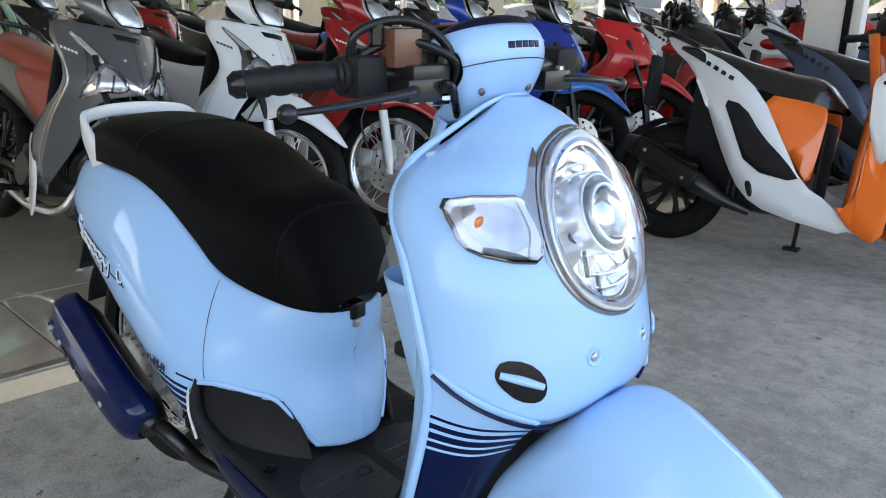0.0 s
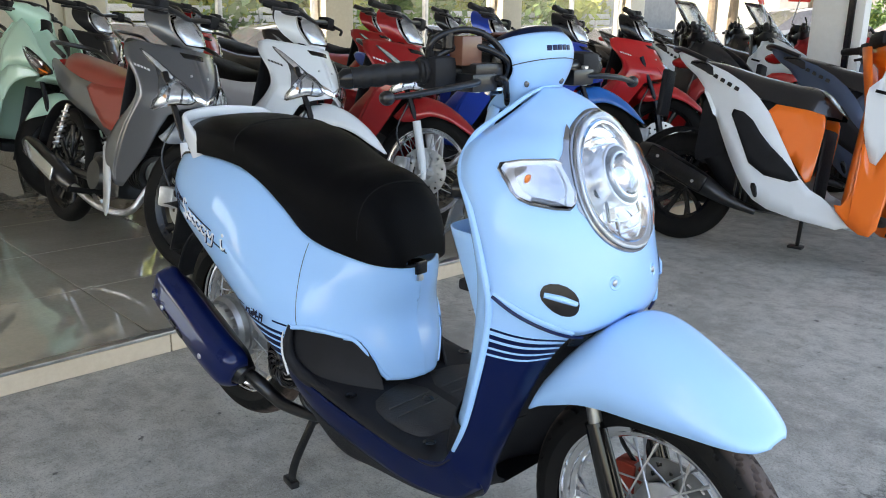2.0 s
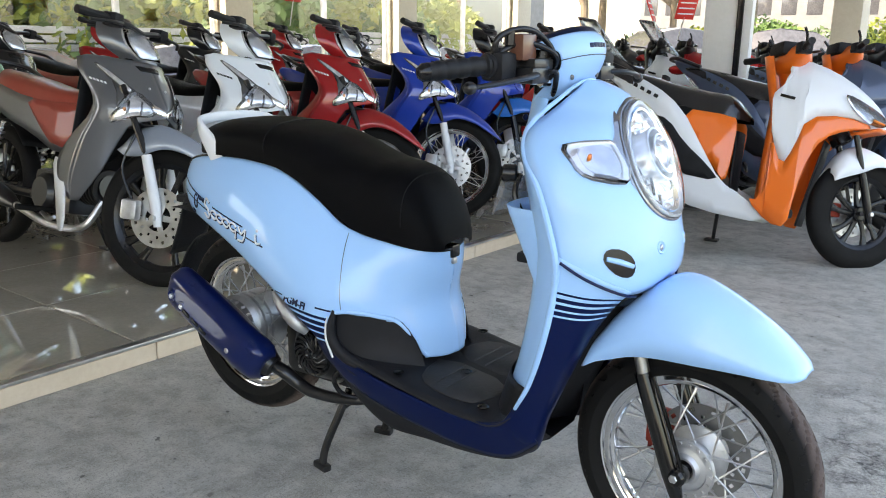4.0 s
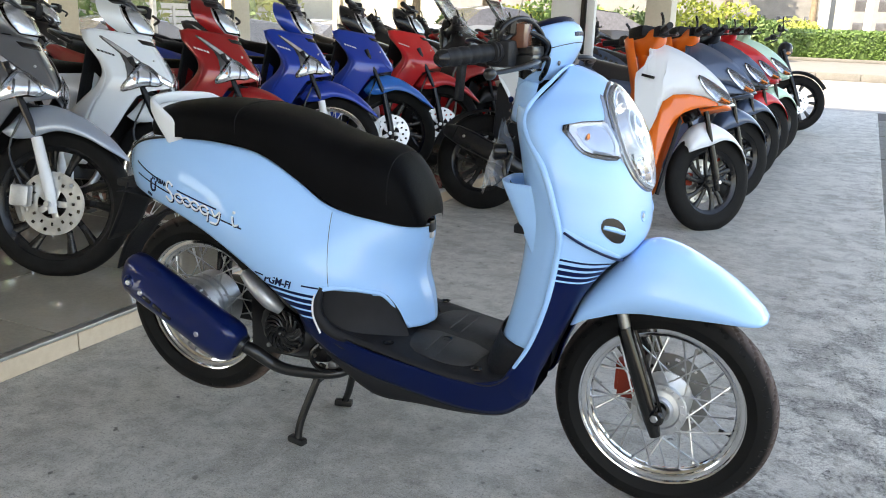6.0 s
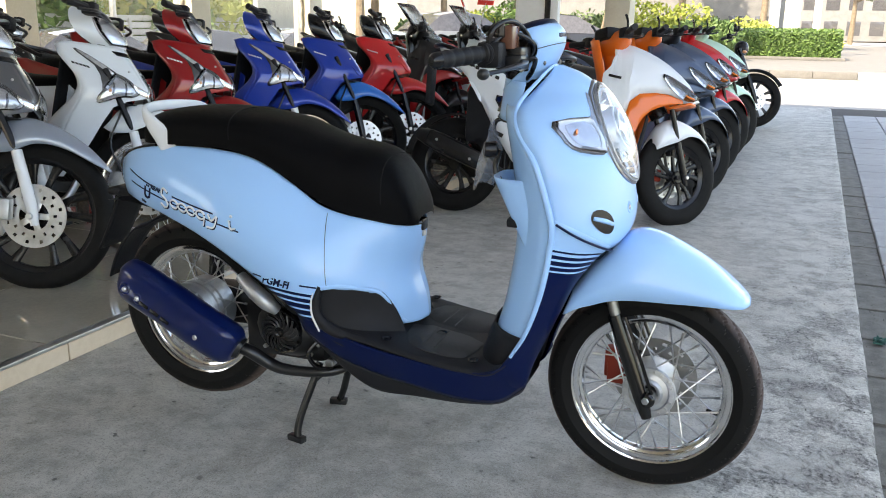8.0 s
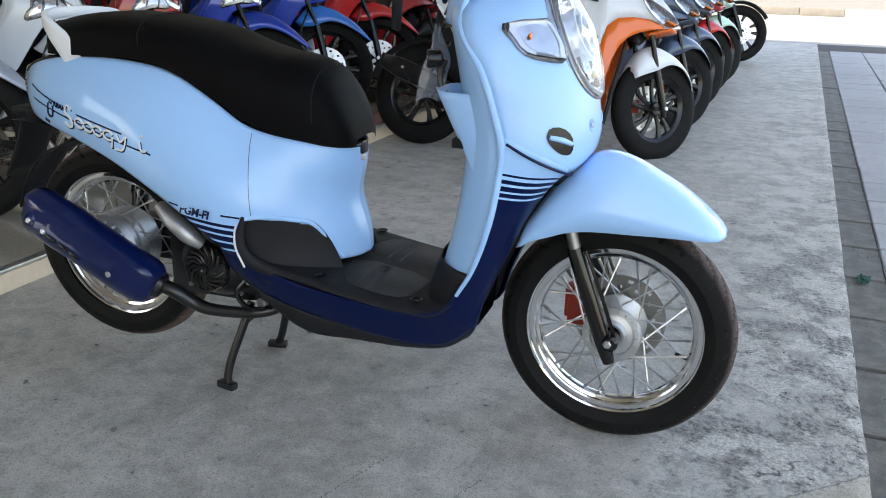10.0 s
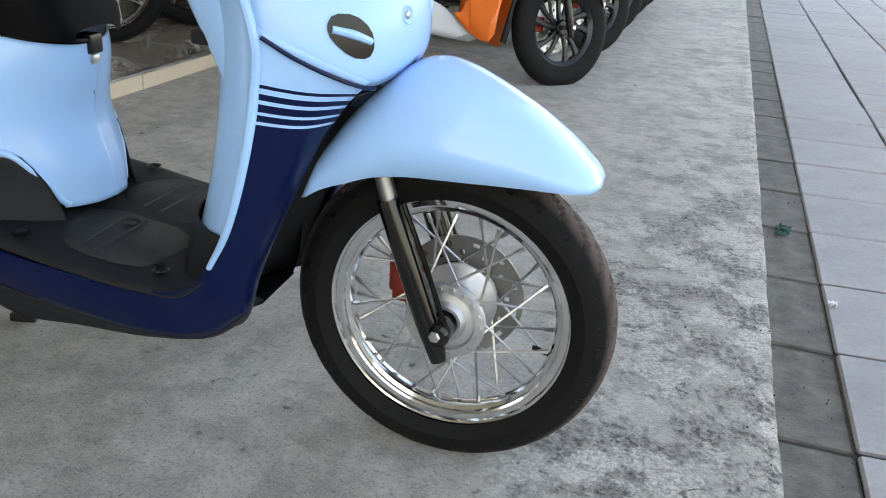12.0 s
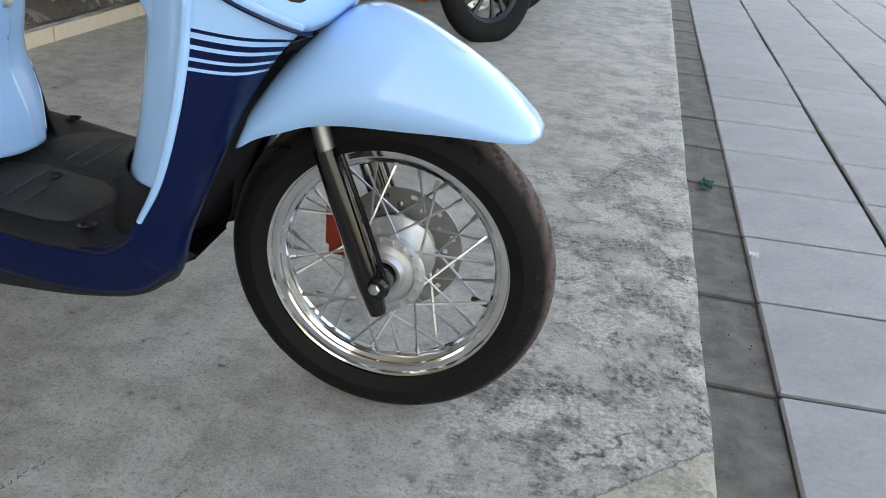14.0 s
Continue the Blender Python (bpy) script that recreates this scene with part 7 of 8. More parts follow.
    ly = lambda x, z: apron_y(x, z) + 0.006
    side_panel("lamp_housing", lamp, 0, 0, m_gloss_black, b, "dark lamp housing", 1, 0.006, 1, ly)
    refl = [(-0.050 + (x + 0.03) * 0.52, 0.733 + (z - 0.737) * 0.42) for x, z in lamp]
    side_panel("lamp_reflector", refl, 0, 0, m_bezel, b, "bright lamp reflector", 1, 0.003, 1, lambda x, z: ly(x, z) + 0.004)
    side_panel("lamp_lens", lamp, 0, 0, m_glass, b, "clear lamp lens", 1, 0.003, 1, lambda x, z: ly(x, z) + 0.012)
    for s in (-1, 1):
        part("signal_strip", tube([(0.045, s * (ly(0.045, 0.69) + 0.010), 0.690), (0.0, s * (ly(0, 0.70) + 0.010), 0.706)], 0.005, 6), m_amber, b)
        part("badge_slot", moved(block(-0.035, 0.035, -0.003, 0.003, -0.007, 0.007, 0.002), pose(-0.375, s * (apron_y(-0.375, 0.79) + 0.005), 0.785, 0, 12, 3 * s)), m_gloss_black, b, "dark badge plate")
    beak = [[(0.055 - 0.12 * t - 0.03 * a * a, 0.10 * a, 0.675 - 0.03 * t) for a in np.linspace(-1, 1, 9)] for t in np.linspace(0, 1, 5)]
    part("beak", grid_bm(beak), lower, b, "contrasting beak under the lamps", 40, 0.012)
    inn = []
    for t in np.linspace(0, 1, 14):
        z = 1.0 - 0.72 * t
        w = 0.10 + 0.09 * min(1, t * 2.2)
        inn.append([(-0.405 - 0.055 * (1 - a ** 4) - 0.03 * t - 0.30 * max(0, z - 0.72), w * a, z) for a in np.linspace(-1, 1, 13)])
    part("inner_shield", grid_bm(inn), inner, b, "coloured inner leg shield", 50, 0.005)
    before = set(b.children)
    part("dash_cowl", block(-0.575, -0.44, -0.075, 0.075, 0.985, 1.055, 0.026), m_black, b, "black handlebar cowl")
    part("steering_cover", tube([(-0.40, 0, 0.80), (-0.50, 0, 1.02)], [0.10, 0.085, 0.06], 16, 6), inner, b)
    cover = []
    for a in np.linspace(-1, 1, 17):
        q = 1 - abs(a) ** 1.6
        cover.append([(-0.475 - 0.05 * a * a + (0.018 + 0.062 * q) * math.cos(u), 0.19 * a, 1.005 - 0.045 * q + (0.022 + 0.065 * q) * math.sin(u)) for u in np.linspace(0, 2 * math.pi, 17)[:-1]])
    part("handle_cover", grid_bm(cover, close_v=True, cap=True), inner, b, "coloured handlebar cover", 50)
    controls(b, -0.52, 1.0, 0.33)
    for s in (-1, 1):
        part("mirror_stem", tube([(-0.50, s * 0.16, 1.01), (-0.51, s * 0.17, 1.07), (-0.53, s * 0.18, 1.10)], 0.007, 8, 8), m_gloss_black, b)
    for c in set(b.children) - before:
        c.matrix_basis = pose(-0.36, 0, 0.015) @ pose(0, 0, 0, 0, 0, 36) @ pose(0.42, 0, 0) @ c.matrix_basis
    if screen:
        rows = [[(-0.20 - 0.30 * t ** 0.9 - 0.11 * a * a, (0.175 - 0.075 * t * t) * a, 0.93 + 0.31 * t) for a in np.linspace(-1, 1, 13)] for t in np.linspace(0, 1, 9)]
        w = part("wind_screen", grid_bm(rows), m_screen_film, b, "smoky wind screen", 50, 0.004)
    part("steering_stem", tube([(-0.13, 0, 0.60), (-0.36, 0, 0.96)], 0.05, 12), m_gloss_black, b)
    part("inner_guard", grid_bm([[(-0.20 - 0.08 * t, 0.11 * a, 0.60 - 0.42 * t) for a in np.linspace(-1, 1, 7)] for t in np.linspace(0, 1, 7)]), m_black, b, "", 50, 0.006)
    # floor and body
    part("floor", block(-0.72, -0.33, -0.16, 0.16, 0.215, 0.265, 0.02), m_black, b, "black foot board")
    flank = [(-1.424, 0.960), (-1.269, 0.909), (-1.046, 0.826), (-0.884, 0.713), (-0.752, 0.515), (-0.640, 0.350), (-0.522, 0.298), (-0.375, 0.166), (-0.747, 0.205), (-0.885, 0.270), (-0.985, 0.41), (-1.067, 0.544), (-1.126, 0.647), (-1.239, 0.805), (-1.378, 0.894)]
    flank_y = lambda x, z: 0.182 - 0.135 * max(0, (-0.95 - x) / 0.5) ** 1.3 - 0.02 * max(0, z - 0.5)
    side_panel("flank", flank, 0, 0, upper, b, "painted sweeping flank", 2, 0.014, 1, flank_y)
    inset = [(-1.051, 0.675), (-0.945, 0.654), (-0.849, 0.538), (-0.718, 0.437), (-0.640, 0.352), (-0.879, 0.381), (-0.972, 0.547)]
    side_panel("side_inset", inset, 0, 0, m_black, b, "black side inset", 2, 0.006, 1, lambda x, z: flank_y(x, z) + 0.004)
    side_panel("sill_vent", [(-0.88, 0.33), (-0.85, 0.335), (-0.83, 0.27), (-0.85, 0.265)], 0, 0, m_gloss_black, b, "", 1, 0.004, 1, lambda x, z: flank_y(x, z) + 0.004)
    front = [(-0.900, 0.715), (-0.625, 0.690), (-0.606, 0.649), (-0.615, 0.479), (-0.630, 0.342), (-0.70, 0.435), (-0.770, 0.523)]
    side_panel("under_seat", front, 0, 0, lower, b, "contrasting under-seat panel", 2, 0.008, 1, lambda x, z: 0.125 + 0.16 * max(0, -0.60 - x))
    part("seat_box", block(-1.22, -0.66, -0.115, 0.115, 0.40, 0.74, 0.05), m_black, b)
    bm = [[(-0.615 + 0.012 * (1 - a * a), 0.10 * a, z) for a in np.linspace(-1, 1, 7)] for z in np.linspace(0.25, 0.62, 6)]
    part("body_front", grid_bm(bm), m_black, b, "", 50, 0.006)
    seat = []
    for t in np.linspace(0, 1, 24):
        x = -0.565 - 0.79 * t
        top = float(smooth_at([0, 0.08, 0.30, 0.5, 0.65, 0.9, 1], [0.70, 0.775, 0.825, 0.855, 0.885, 0.915, 0.915], t))
        bo = float(smooth_at([0, 0.3, 0.6, 1], [0.672, 0.705, 0.775, 0.90], t))
        w = float(smooth_at([0, 0.06, 0.3, 0.7, 0.95, 1], [0.05, 0.095, 0.135, 0.13, 0.09, 0.05], t))
        seat.append([(x, w * math.sin(a * math.pi / 2), bo + (top - bo) * max(0, math.cos(a * math.pi / 2)) ** 0.5) for a in np.linspace(-1, 1, 13)])
    part("seat", grid_bm(seat), seat_mat or m_film, b, "black seat under clear film", 60)
    part("tail_lamp", ball((-1.40, 0, 0.90), (0.06, 0.05, 0.03)), MESHES["red"], b, "red tail lamp")
    part("grab_rail", tube([(-1.22, -0.12, 0.90), (-1.38, -0.10, 0.955), (-1.45, 0, 0.965), (-1.38, 0.10, 0.955), (-1.22, 0.12, 0.90)], 0.013, 8, 20), m_black_metal, b)
    # power unit and silencer
    bm = block(-1.30, -0.80, 0.05, 0.12, 0.20, 0.33, 0.03)
    block(-1.02, -0.70, -0.11, 0.09, 0.20, 0.40, 0.04, bm)
    part("engine", bm, m_black_metal, b, "black power unit")
    for k in range(7):
        part("radiator_slat", block(-0.97 + 0.03 * k, -0.955 + 0.03 * k, -0.135, -0.115, 0.24, 0.36, 0.003), m_gloss_black, b)
    part("silencer", tube([(-0.85, -0.12, 0.20), (-0.98, -0.15, 0.235), (-1.10, -0.165, 0.29), (-1.42, -0.165, 0.42), (-1.47, -0.165, 0.435)], [0.018, 0.03, 0.052, 0.056, 0.034], 16, 16), m_black_metal, b, "black silencer")
    part("silencer_shield", moved(block(-0.17, 0.17, -0.012, 0.004, -0.045, 0.045, 0.012), pose(-1.24, -0.220, 0.352, 0, 22)), m_gloss_black, b, "black heat shield")
    side = [(-0.80, 0.42), (-0.98, 0.47), (-1.16, 0.56), (-1.22, 0.50), (-1.10, 0.36), (-0.98, 0.25), (-0.84, 0.24)]
    side_panel("engine_cover", side, 0.14, 0.10, m_black, b, "black engine side cover", 1, 0.012, 1)
    for x, z in ((-1.34, 0.40), (-1.14, 0.30)):
        part("shield_bolt", rod_y(0.008, -0.24, -0.225, (x, z), 8, 0.002), m_steel, b)
    rows = []
    for k in range(18):
        a = radians(30 + 135 * k / 17)
        rows.append([(-1.285 + 0.30 * math.cos(a), 0.06 * (-1 + j / 3), R + 0.30 * math.sin(a)) for j in range(7)])
    part("rear_mudguard", grid_bm(rows), m_black, b, "black rear mudguard", 50, 0.004)
    part("tail_flap", block(-1.485, -1.45, -0.050, 0.050, 0.62, 0.86, 0.012), m_black, b, "black tail flap")
    part("side_stand", tube([(-0.70, 0.12, 0.20), (-0.73, 0.23, 0.053)], 0.010, 8), m_black_metal, b)
    part("stand_foot", moved(block(-0.035, 0.035, -0.025, 0.025, 0.0, 0.014, 0.003), pose(-0.735, 0.23, 0.049, LEAN)), m_black_metal, b)
    for s in (-1, 1):
        for k in range(5):
            x = -1.03 - 0.042 * k
            z = 0.785 + 0.45 * (-1.03 - x)
            bar = part("badge_bar", moved(block(-0.012, 0.012, -0.0015, 0.0015, -0.009, 0.009, 0), pose(x, s * (flank_y(x, z) + 0.003), z - 0.018, 0, 24, -8 * s)), m_gloss_black, b, smooth=0)
    return b


m_screen_film = clear("smoky film", (0.72, 0.74, 0.77), 0.25, 1.3)
HEAD = 8
def forecourt(x, y, *a, turn=HEAD, **k):
    return step_scooter(parked(x, y, 0, turn), *a, **k)


forecourt(-0.33, 4.05, m_bike_white, m_orange, m_orange, "white and orange scooter with black seat under clear film")
forecourt(-0.345, 5.05, m_slate, m_slate, m_orange, "slate blue scooter with orange inner leg shield")
forecourt(-0.36, 5.93, m_slate, m_bike_black, m_bike_black, "dark blue scooter parked in the row")
forecourt(-0.37, 6.75, m_bike_bright, m_bike_bright, m_bike_bright, "bright red scooter parked in the row", fender_mat=m_bike_bright)
forecourt(-0.36, 7.50, m_bike_mint, m_bike_mint, m_bike_mint, "mint green scooter parked in the row", fender_mat=m_bike_mint)

# naked black motorcycle at the end of the row
def naked_bike(m, label):
    b = thing("motorcycle", m, label, "motorcycle", "scooters parked on the forecourt")
    R = 0.30
    bike_wheel("front_wheel", b, pose(0, 0, R), R, 0.222, 0.11, True, -1)
    bike_wheel("rear_wheel", b, pose(-1.33, 0, R), R, 0.222, 0.13, True, 0)
    for s in (-1, 1):
        part("fork_leg", tube([(0.01, s * 0.10, R - 0.04), (0.0, s * 0.10, R), (-0.20, s * 0.10, R + 0.55)], [0.02, 0.028, 0.024], 12, 10), m_gloss_black, b, "black fork")
        part("signal", ball((-0.16, s * 0.19, 0.80), (0.025, 0.03, 0.018)), MESHES["amb"], b)
    part("front_mudguard", grid_bm([[(0.33 * math.cos(a), 0.07 * (-1 + j / 4), R + (0.33 + 0.02 * (1 - (-1 + j / 4) ** 2)) * math.sin(a)) for j in range(9)] for a in np.linspace(0.5, 2.4, 16)]), m_black, b, "black front mudguard", 50, 0.004)
    part("headlamp", ball((-0.13, 0, 0.87), (0.05, 0.075, 0.075)), m_smoke, b, "round headlamp")
    part("lamp_shell", ball((-0.16, 0, 0.87), (0.075, 0.085, 0.085)), m_black, b)
    controls(b, -0.26, 1.04, 0.36)
    for s in (-1, 1):
        part("mirror_stem", tube([(-0.24, s * 0.22, 1.05), (-0.26, s * 0.28, 1.16)], 0.006, 6), m_gloss_black, b)
    part("tank", ball((-0.55, 0, 0.78), (0.28, 0.13, 0.12)), m_bike_black, b, "black fuel tank")
    part("seat", ball((-1.0, 0, 0.76), (0.32, 0.12, 0.06)), m_vinyl, b, "black seat")
    part("engine", block(-0.80, -0.40, -0.14, 0.14, 0.25, 0.62, 0.05), m_black_metal, b, "black engine")
    part("brake_caliper", block(-0.13, -0.05, -0.12, -0.07, R - 0.02, R + 0.07, 0.01), m_alu, b)
    part("silencer", tube([(-0.6, -0.16, 0.22), (-1.2, -0.18, 0.35)], [0.03, 0.05, 0.05], 14, 6), m_black_metal, b)
    part("side_stand", tube([(-0.70, 0.12, 0.25), (-0.73, 0.25, 0.062)], 0.011, 8), m_black_metal, b)
    return b


naked_bike(parked(-0.37, 9.42, 0, 16), "black naked motorcycle at the end of the row")

# bikes standing further back on the showroom floor
DEEP = "motorcycles at the back of the showroom"
for y, c, t, sw in ((1.3, m_bike_black, "black step-through motorcycle at the back of the showroom", True),
                    (2.25, m_bike_black, "black step-through motorcycle beside the mint scooter", True),
                    (2.95, m_bike_red, "deep red step-through motorcycle at the back of the showroom", True),
                    (3.7, m_bike_black, "black step-through motorcycle near the windows", True),
                    (4.5, m_bike_red, "dark red step-through motorcycle near the windows", True),
                    (5.3, m_bike_black, "black step-through motorcycle near the shop windows", True)):
    underbone(parked(-4.55, y - 0.25, FZ), c, t, True, -1, None, DEEP)
step_scooter(parked(-4.1, 1.55, FZ), m_bike_mint, m_bike_mint, m_bike_mint, "mint green scooter at the back of the showroom", False, DEEP, fender_mat=m_bike_mint)
forecourt(-2.22, 5.45, m_bike_black, m_bike_red, m_bike_black, "black scooter with tall wind screen behind the row", screen=True, turn=4)
forecourt(-2.12, 6.25, m_bike_white, m_bike_bright, m_bike_black, "white scooter with tall wind screen behind the row", screen=True, turn=4)
forecourt(-2.3, 7.2, m_bike_red, m_bike_red, m_bike_black, "deep red scooter behind the row", turn=4)
forecourt(-2.2, 8.1, m_bike_bright, m_bike_black, m_bike_black, "bright red scooter behind the row", turn=4)
forecourt(-2.3, 9.3, m_bike_black, m_bike_red, m_bike_black, "black scooter behind the row", turn=4)


# price cards clipped to handlebars
m_card = paint("red card", (0.62, 0.03, 0.02), 0.5, 0.0)


def price_card(m, label):
    ob = thing("price_card", m, label, "sign", "price cards")
    part("card", block(-0.004, 0.004, -0.13, 0.13, 0, 0.20, 0.002), m_card, ob)
    for k in range(3):
        for sx in (-0.0055, 0.0055):
            part("stripe", block(sx - 0.001, sx + 0.001, -0.11, 0.11, 0.045 + 0.050 * k, 0.057 + 0.050 * k, 0), m_white, ob, smooth=0)
    part("stem", tube([(0, 0, -0.20), (0, 0, 0.02)], 0.006, 6), m_steel, ob)


price_card(pose(-2.62, 6.42, 1.22, 0, -20, 20), "red price card with white stripes clipped behind a wind screen")
price_card(pose(-2.80, 7.38, 1.26, 0, 15, -15), "red striped price card on a scooter's handlebar")
price_card(pose(-4.95, 4.55, 1.34, 0, 10, 20), "red striped price card on a motorcycle's handlebar")

forecourt(-3.75, 6.75, m_bike_black, m_bike_black, m_bike_black, "black scooter deep in the showroom", turn=3)
forecourt(-3.70, 7.6, m_bike_black, m_bike_red, m_bike_black, "black and red scooter deep in the showroom", turn=3)
forecourt(-3.65, 8.5, m_bike_black, m_bike_black, m_bike_black, "black scooter near the far column", turn=3)

# ---------------------------------------------------------------- street, garden and car park
m_leaf = stone("hedge leaves", (0.045, 0.10, 0.018), (0.11, 0.19, 0.035), 0.6, 9.0, 0.3, 0.1)
m_leaf_y = stone("yellow green leaves", (0.17, 0.22, 0.025), (0.36, 0.38, 0.05), 0.6, 9.0, 0.2, 0.1)
m_leaf_t = stone("tree leaves", (0.06, 0.12, 0.025), (0.14, 0.23, 0.05), 0.6, 4.0, 0.3, 0.1)
m_bark = stone("grey brown bark", (0.16, 0.12, 0.08), (0.30, 0.24, 0.17), 0.9, 6.0, 0.0, 0.6)
rng = random.Random(7)


def leaf_cloud(bm, spots, n, size):
    """n small leaves scattered over the given (centre, radii) clumps."""
    for _ in range(n):
        c, r = rng.choice(spots)
        d = V((rng.gauss(0, 1), rng.gauss(0, 1), rng.gauss(0, 1))).normalized() * rng.uniform(0.72, 1.04)
        p = V((c[0] + d.x * r[0], c[1] + d.y * r[1], c[2] + d.z * r[2]))
        a = V((rng.gauss(0, 1), rng.gauss(0, 1), rng.gauss(0, 1))).normalized()
        q = a.orthogonal().normalized()
        s = size * rng.uniform(0.6, 1.4)
        vs = [bm.verts.new(p + a * s), bm.verts.new(p + q * s * 0.5), bm.verts.new(p - a * s), bm.verts.new(p - q * s * 0.5)]
        bm.faces.new(vs)
    return bm


def hedge(m, l, d, h, mat, label, n=5000, leaf=0.045):
    ob = thing("hedge", m, label, "hedge")
    part("core", block(-l / 2 + 0.05, l / 2 - 0.05, -d / 2 + 0.05, d / 2 - 0.05, 0, h - 0.05, 0.06), mat, ob)
    bm = bmesh.new()
    for _ in range(n):
        face = rng.random()
        x, y, z = rng.uniform(-l / 2, l / 2), rng.uniform(-d / 2, d / 2), rng.uniform(0, h)
        if face < 0.55:
            y = -d / 2 + rng.uniform(-0.05, 0.03)
        elif face < 0.9:
            z = h + rng.uniform(-0.05, 0.06)
        else:
            x = l / 2 + rng.uniform(-0.04, 0.04)
        p = V((x, y, z))
        a = V((rng.gauss(0, 1), rng.gauss(0, 1), rng.gauss(0, 1))).normalized()
        q = a.orthogonal().normalized()
        s = leaf * rng.uniform(0.6, 1.5)
        bm.faces.new([bm.verts.new(p + a * s), bm.verts.new(p + q * s * 0.6), bm.verts.new(p - a * s), bm.verts.new(p - q * s * 0.6)])
    tagged(part("leaves", bm, mat, ob, "dense clipped leaves", 0), kind="stuff")
    return ob


def bush(m, r, mat, label, n=1600, leaf=0.06):
    ob = thing("bush", m, label, "bush")
    spots = [((rng.uniform(-r, r) * 0.6, rng.uniform(-r, r) * 0.5, r * rng.uniform(0.35, 0.75)), (r * 0.5, r * 0.5, r * 0.42)) for _ in range(7)]
    part("stem", tube([(0, 0, 0), (0.03, 0, r * 0.5)], 0.03, 6), m_bark, ob)
    tagged(part("leaves", leaf_cloud(bmesh.new(), spots, n, leaf), mat, ob, "small bright leaves", 0), kind="stuff")
    return ob


def tree(m, h, crown, mat, label, n=3500, leaf=0.11):
    ob = thing("tree", m, label, "tree")
    part("trunk", tube([(0, 0, 0), (0.05, 0.03, h * 0.35), (-0.03, 0.0, h * 0.65), (0.06, 0, h * 0.95)], [h * 0.03, h * 0.022, h * 0.017, h * 0.008], 10, 14), m_bark, ob, "bare grey brown trunk")
    spots = []
    for k in range(9):
        a, z = rng.uniform(0, 6.28), h * rng.uniform(0.55, 1.05)
        e = (crown * rng.uniform(0.3, 0.85) * math.cos(a), crown * rng.uniform(0.3, 0.85) * math.sin(a), z)
        part("limb", tube([(0, 0, h * 0.42 + 0.03 * k), (e[0] * 0.5, e[1] * 0.5, z * 0.82), e], [h * 0.012, h * 0.008, h * 0.003], 6, 8), m_bark, ob)
        q = crown * rng.uniform(0.28, 0.45)
        spots.append((e, (q, q, q * 0.7)))
    tagged(part("crown", leaf_cloud(bmesh.new(), spots, n, leaf), mat, ob, "open leafy crown", 0), kind="stuff")
    return ob


# far side of the side road
GZ = -0.11
bm = block(-40, 40, 22.5, 60, GZ, 0.06, 0.02)
whole("pavement_far", bm, m_far, "grey pavement across the side road", "pavement", kind="structure", smooth=0)
m_kerb_red, m_kerb_white = paint("faded red kerb paint", (0.24, 0.04, 0.035), 0.7, 0.0), paint("white kerb paint", (0.35, 0.35, 0.33), 0.7, 0.0)
for k in range(16):
    x = -11 + 1.0 * k
    mat = m_far if x < 0.4 else (m_kerb_red if k % 2 else m_kerb_white)
    whole("kerb", block(x + 0.004, x + 0.996, 22.3, 22.5, GZ, 0.075, 0.02), mat, "painted kerb stone beside the side road" if x >= 0.4 else "plain grey kerb stone beside the side road", "kerb", "kerb stones across the road", kind="structure")
whole("planter", block(-9, 0.8, 30.6, 30.9, 0.06, 0.16, 0.02), m_far, "low concrete planter edge", "planter", kind="structure")
hedge(pose(-4.2, 31.6, 0.06), 9.6, 1.4, 0.96, m_leaf, "clipped green hedge behind a low planter edge", 9000)
for x, y, r in ((-0.2, 33.5, 1.0), (-2.6, 34.0, 1.3), (-5.2, 34.2, 1.2), (-7.4, 33.8, 1.4), (-10.5, 32.5, 1.5)):
    bush(pose(x, y, 0.06), r, m_leaf_y, "yellow flowering bush behind the hedge", 2200, 0.07)
for x, w in ((-1.85, 0.36), (-1.05, 0.30), (-0.30, 0.26)):
    column(x, 36.0, w, w, "column_far", "pale concrete post behind the hedge", m_white, 6.0)
tree(pose(-6.3, 27.3, 0.06), 6.5, 2.3, m_leaf_t, "slim propped tree across the side road", 3500)
for s in (-0.35, 0.4):
    whole("tree_prop", tube([(-6.3 + s, 27.0, 0.06), (-6.3 + s * 0.3, 27.25, 1.6)], 0.045, 8), m_bark, "timber prop leaning on the tree", "prop", "tree props")
for x, y, h, c in ((-12, 34, 7, 3.0), (-3, 46, 7, 3.2), (5.5, 62, 7, 3.2), (9.5, 58, 6.5, 3.0), (14, 66, 7.5, 3.4), (1.5, 70, 7, 3.0), (-17, 31, 7, 3.0), (-8, 52, 9, 3.6)):
    tree(pose(x, y, 0), h, c, m_leaf_t, "leafy street tree in the distance", 3600, 0.16)


def house(m, w, d, h, mat, label, cols=6, floors=2):
    ob = thing("building", m, label, "building", kind="structure")
    part("wall", block(-w / 2, w / 2, -d / 2, d / 2, 0, h, 0.02), mat, ob)
    part("roof", block(-w / 2 - 0.3, w / 2 + 0.3, -d / 2 - 0.3, d / 2 + 0.3, h, h + 0.25, 0.03), m_plaster, ob)
    for f in range(floors):
        for c in range(cols):
            x = -w / 2 + w * (c + 0.5) / cols
            z = h * (f + 0.5) / floors
            part("window", block(x - w / cols * 0.3, x + w / cols * 0.3, -d / 2 - 0.03, -d / 2 + 0.05, z - h / floors * 0.28, z + h / floors * 0.28, 0.01), m_smoke, ob)
    return ob


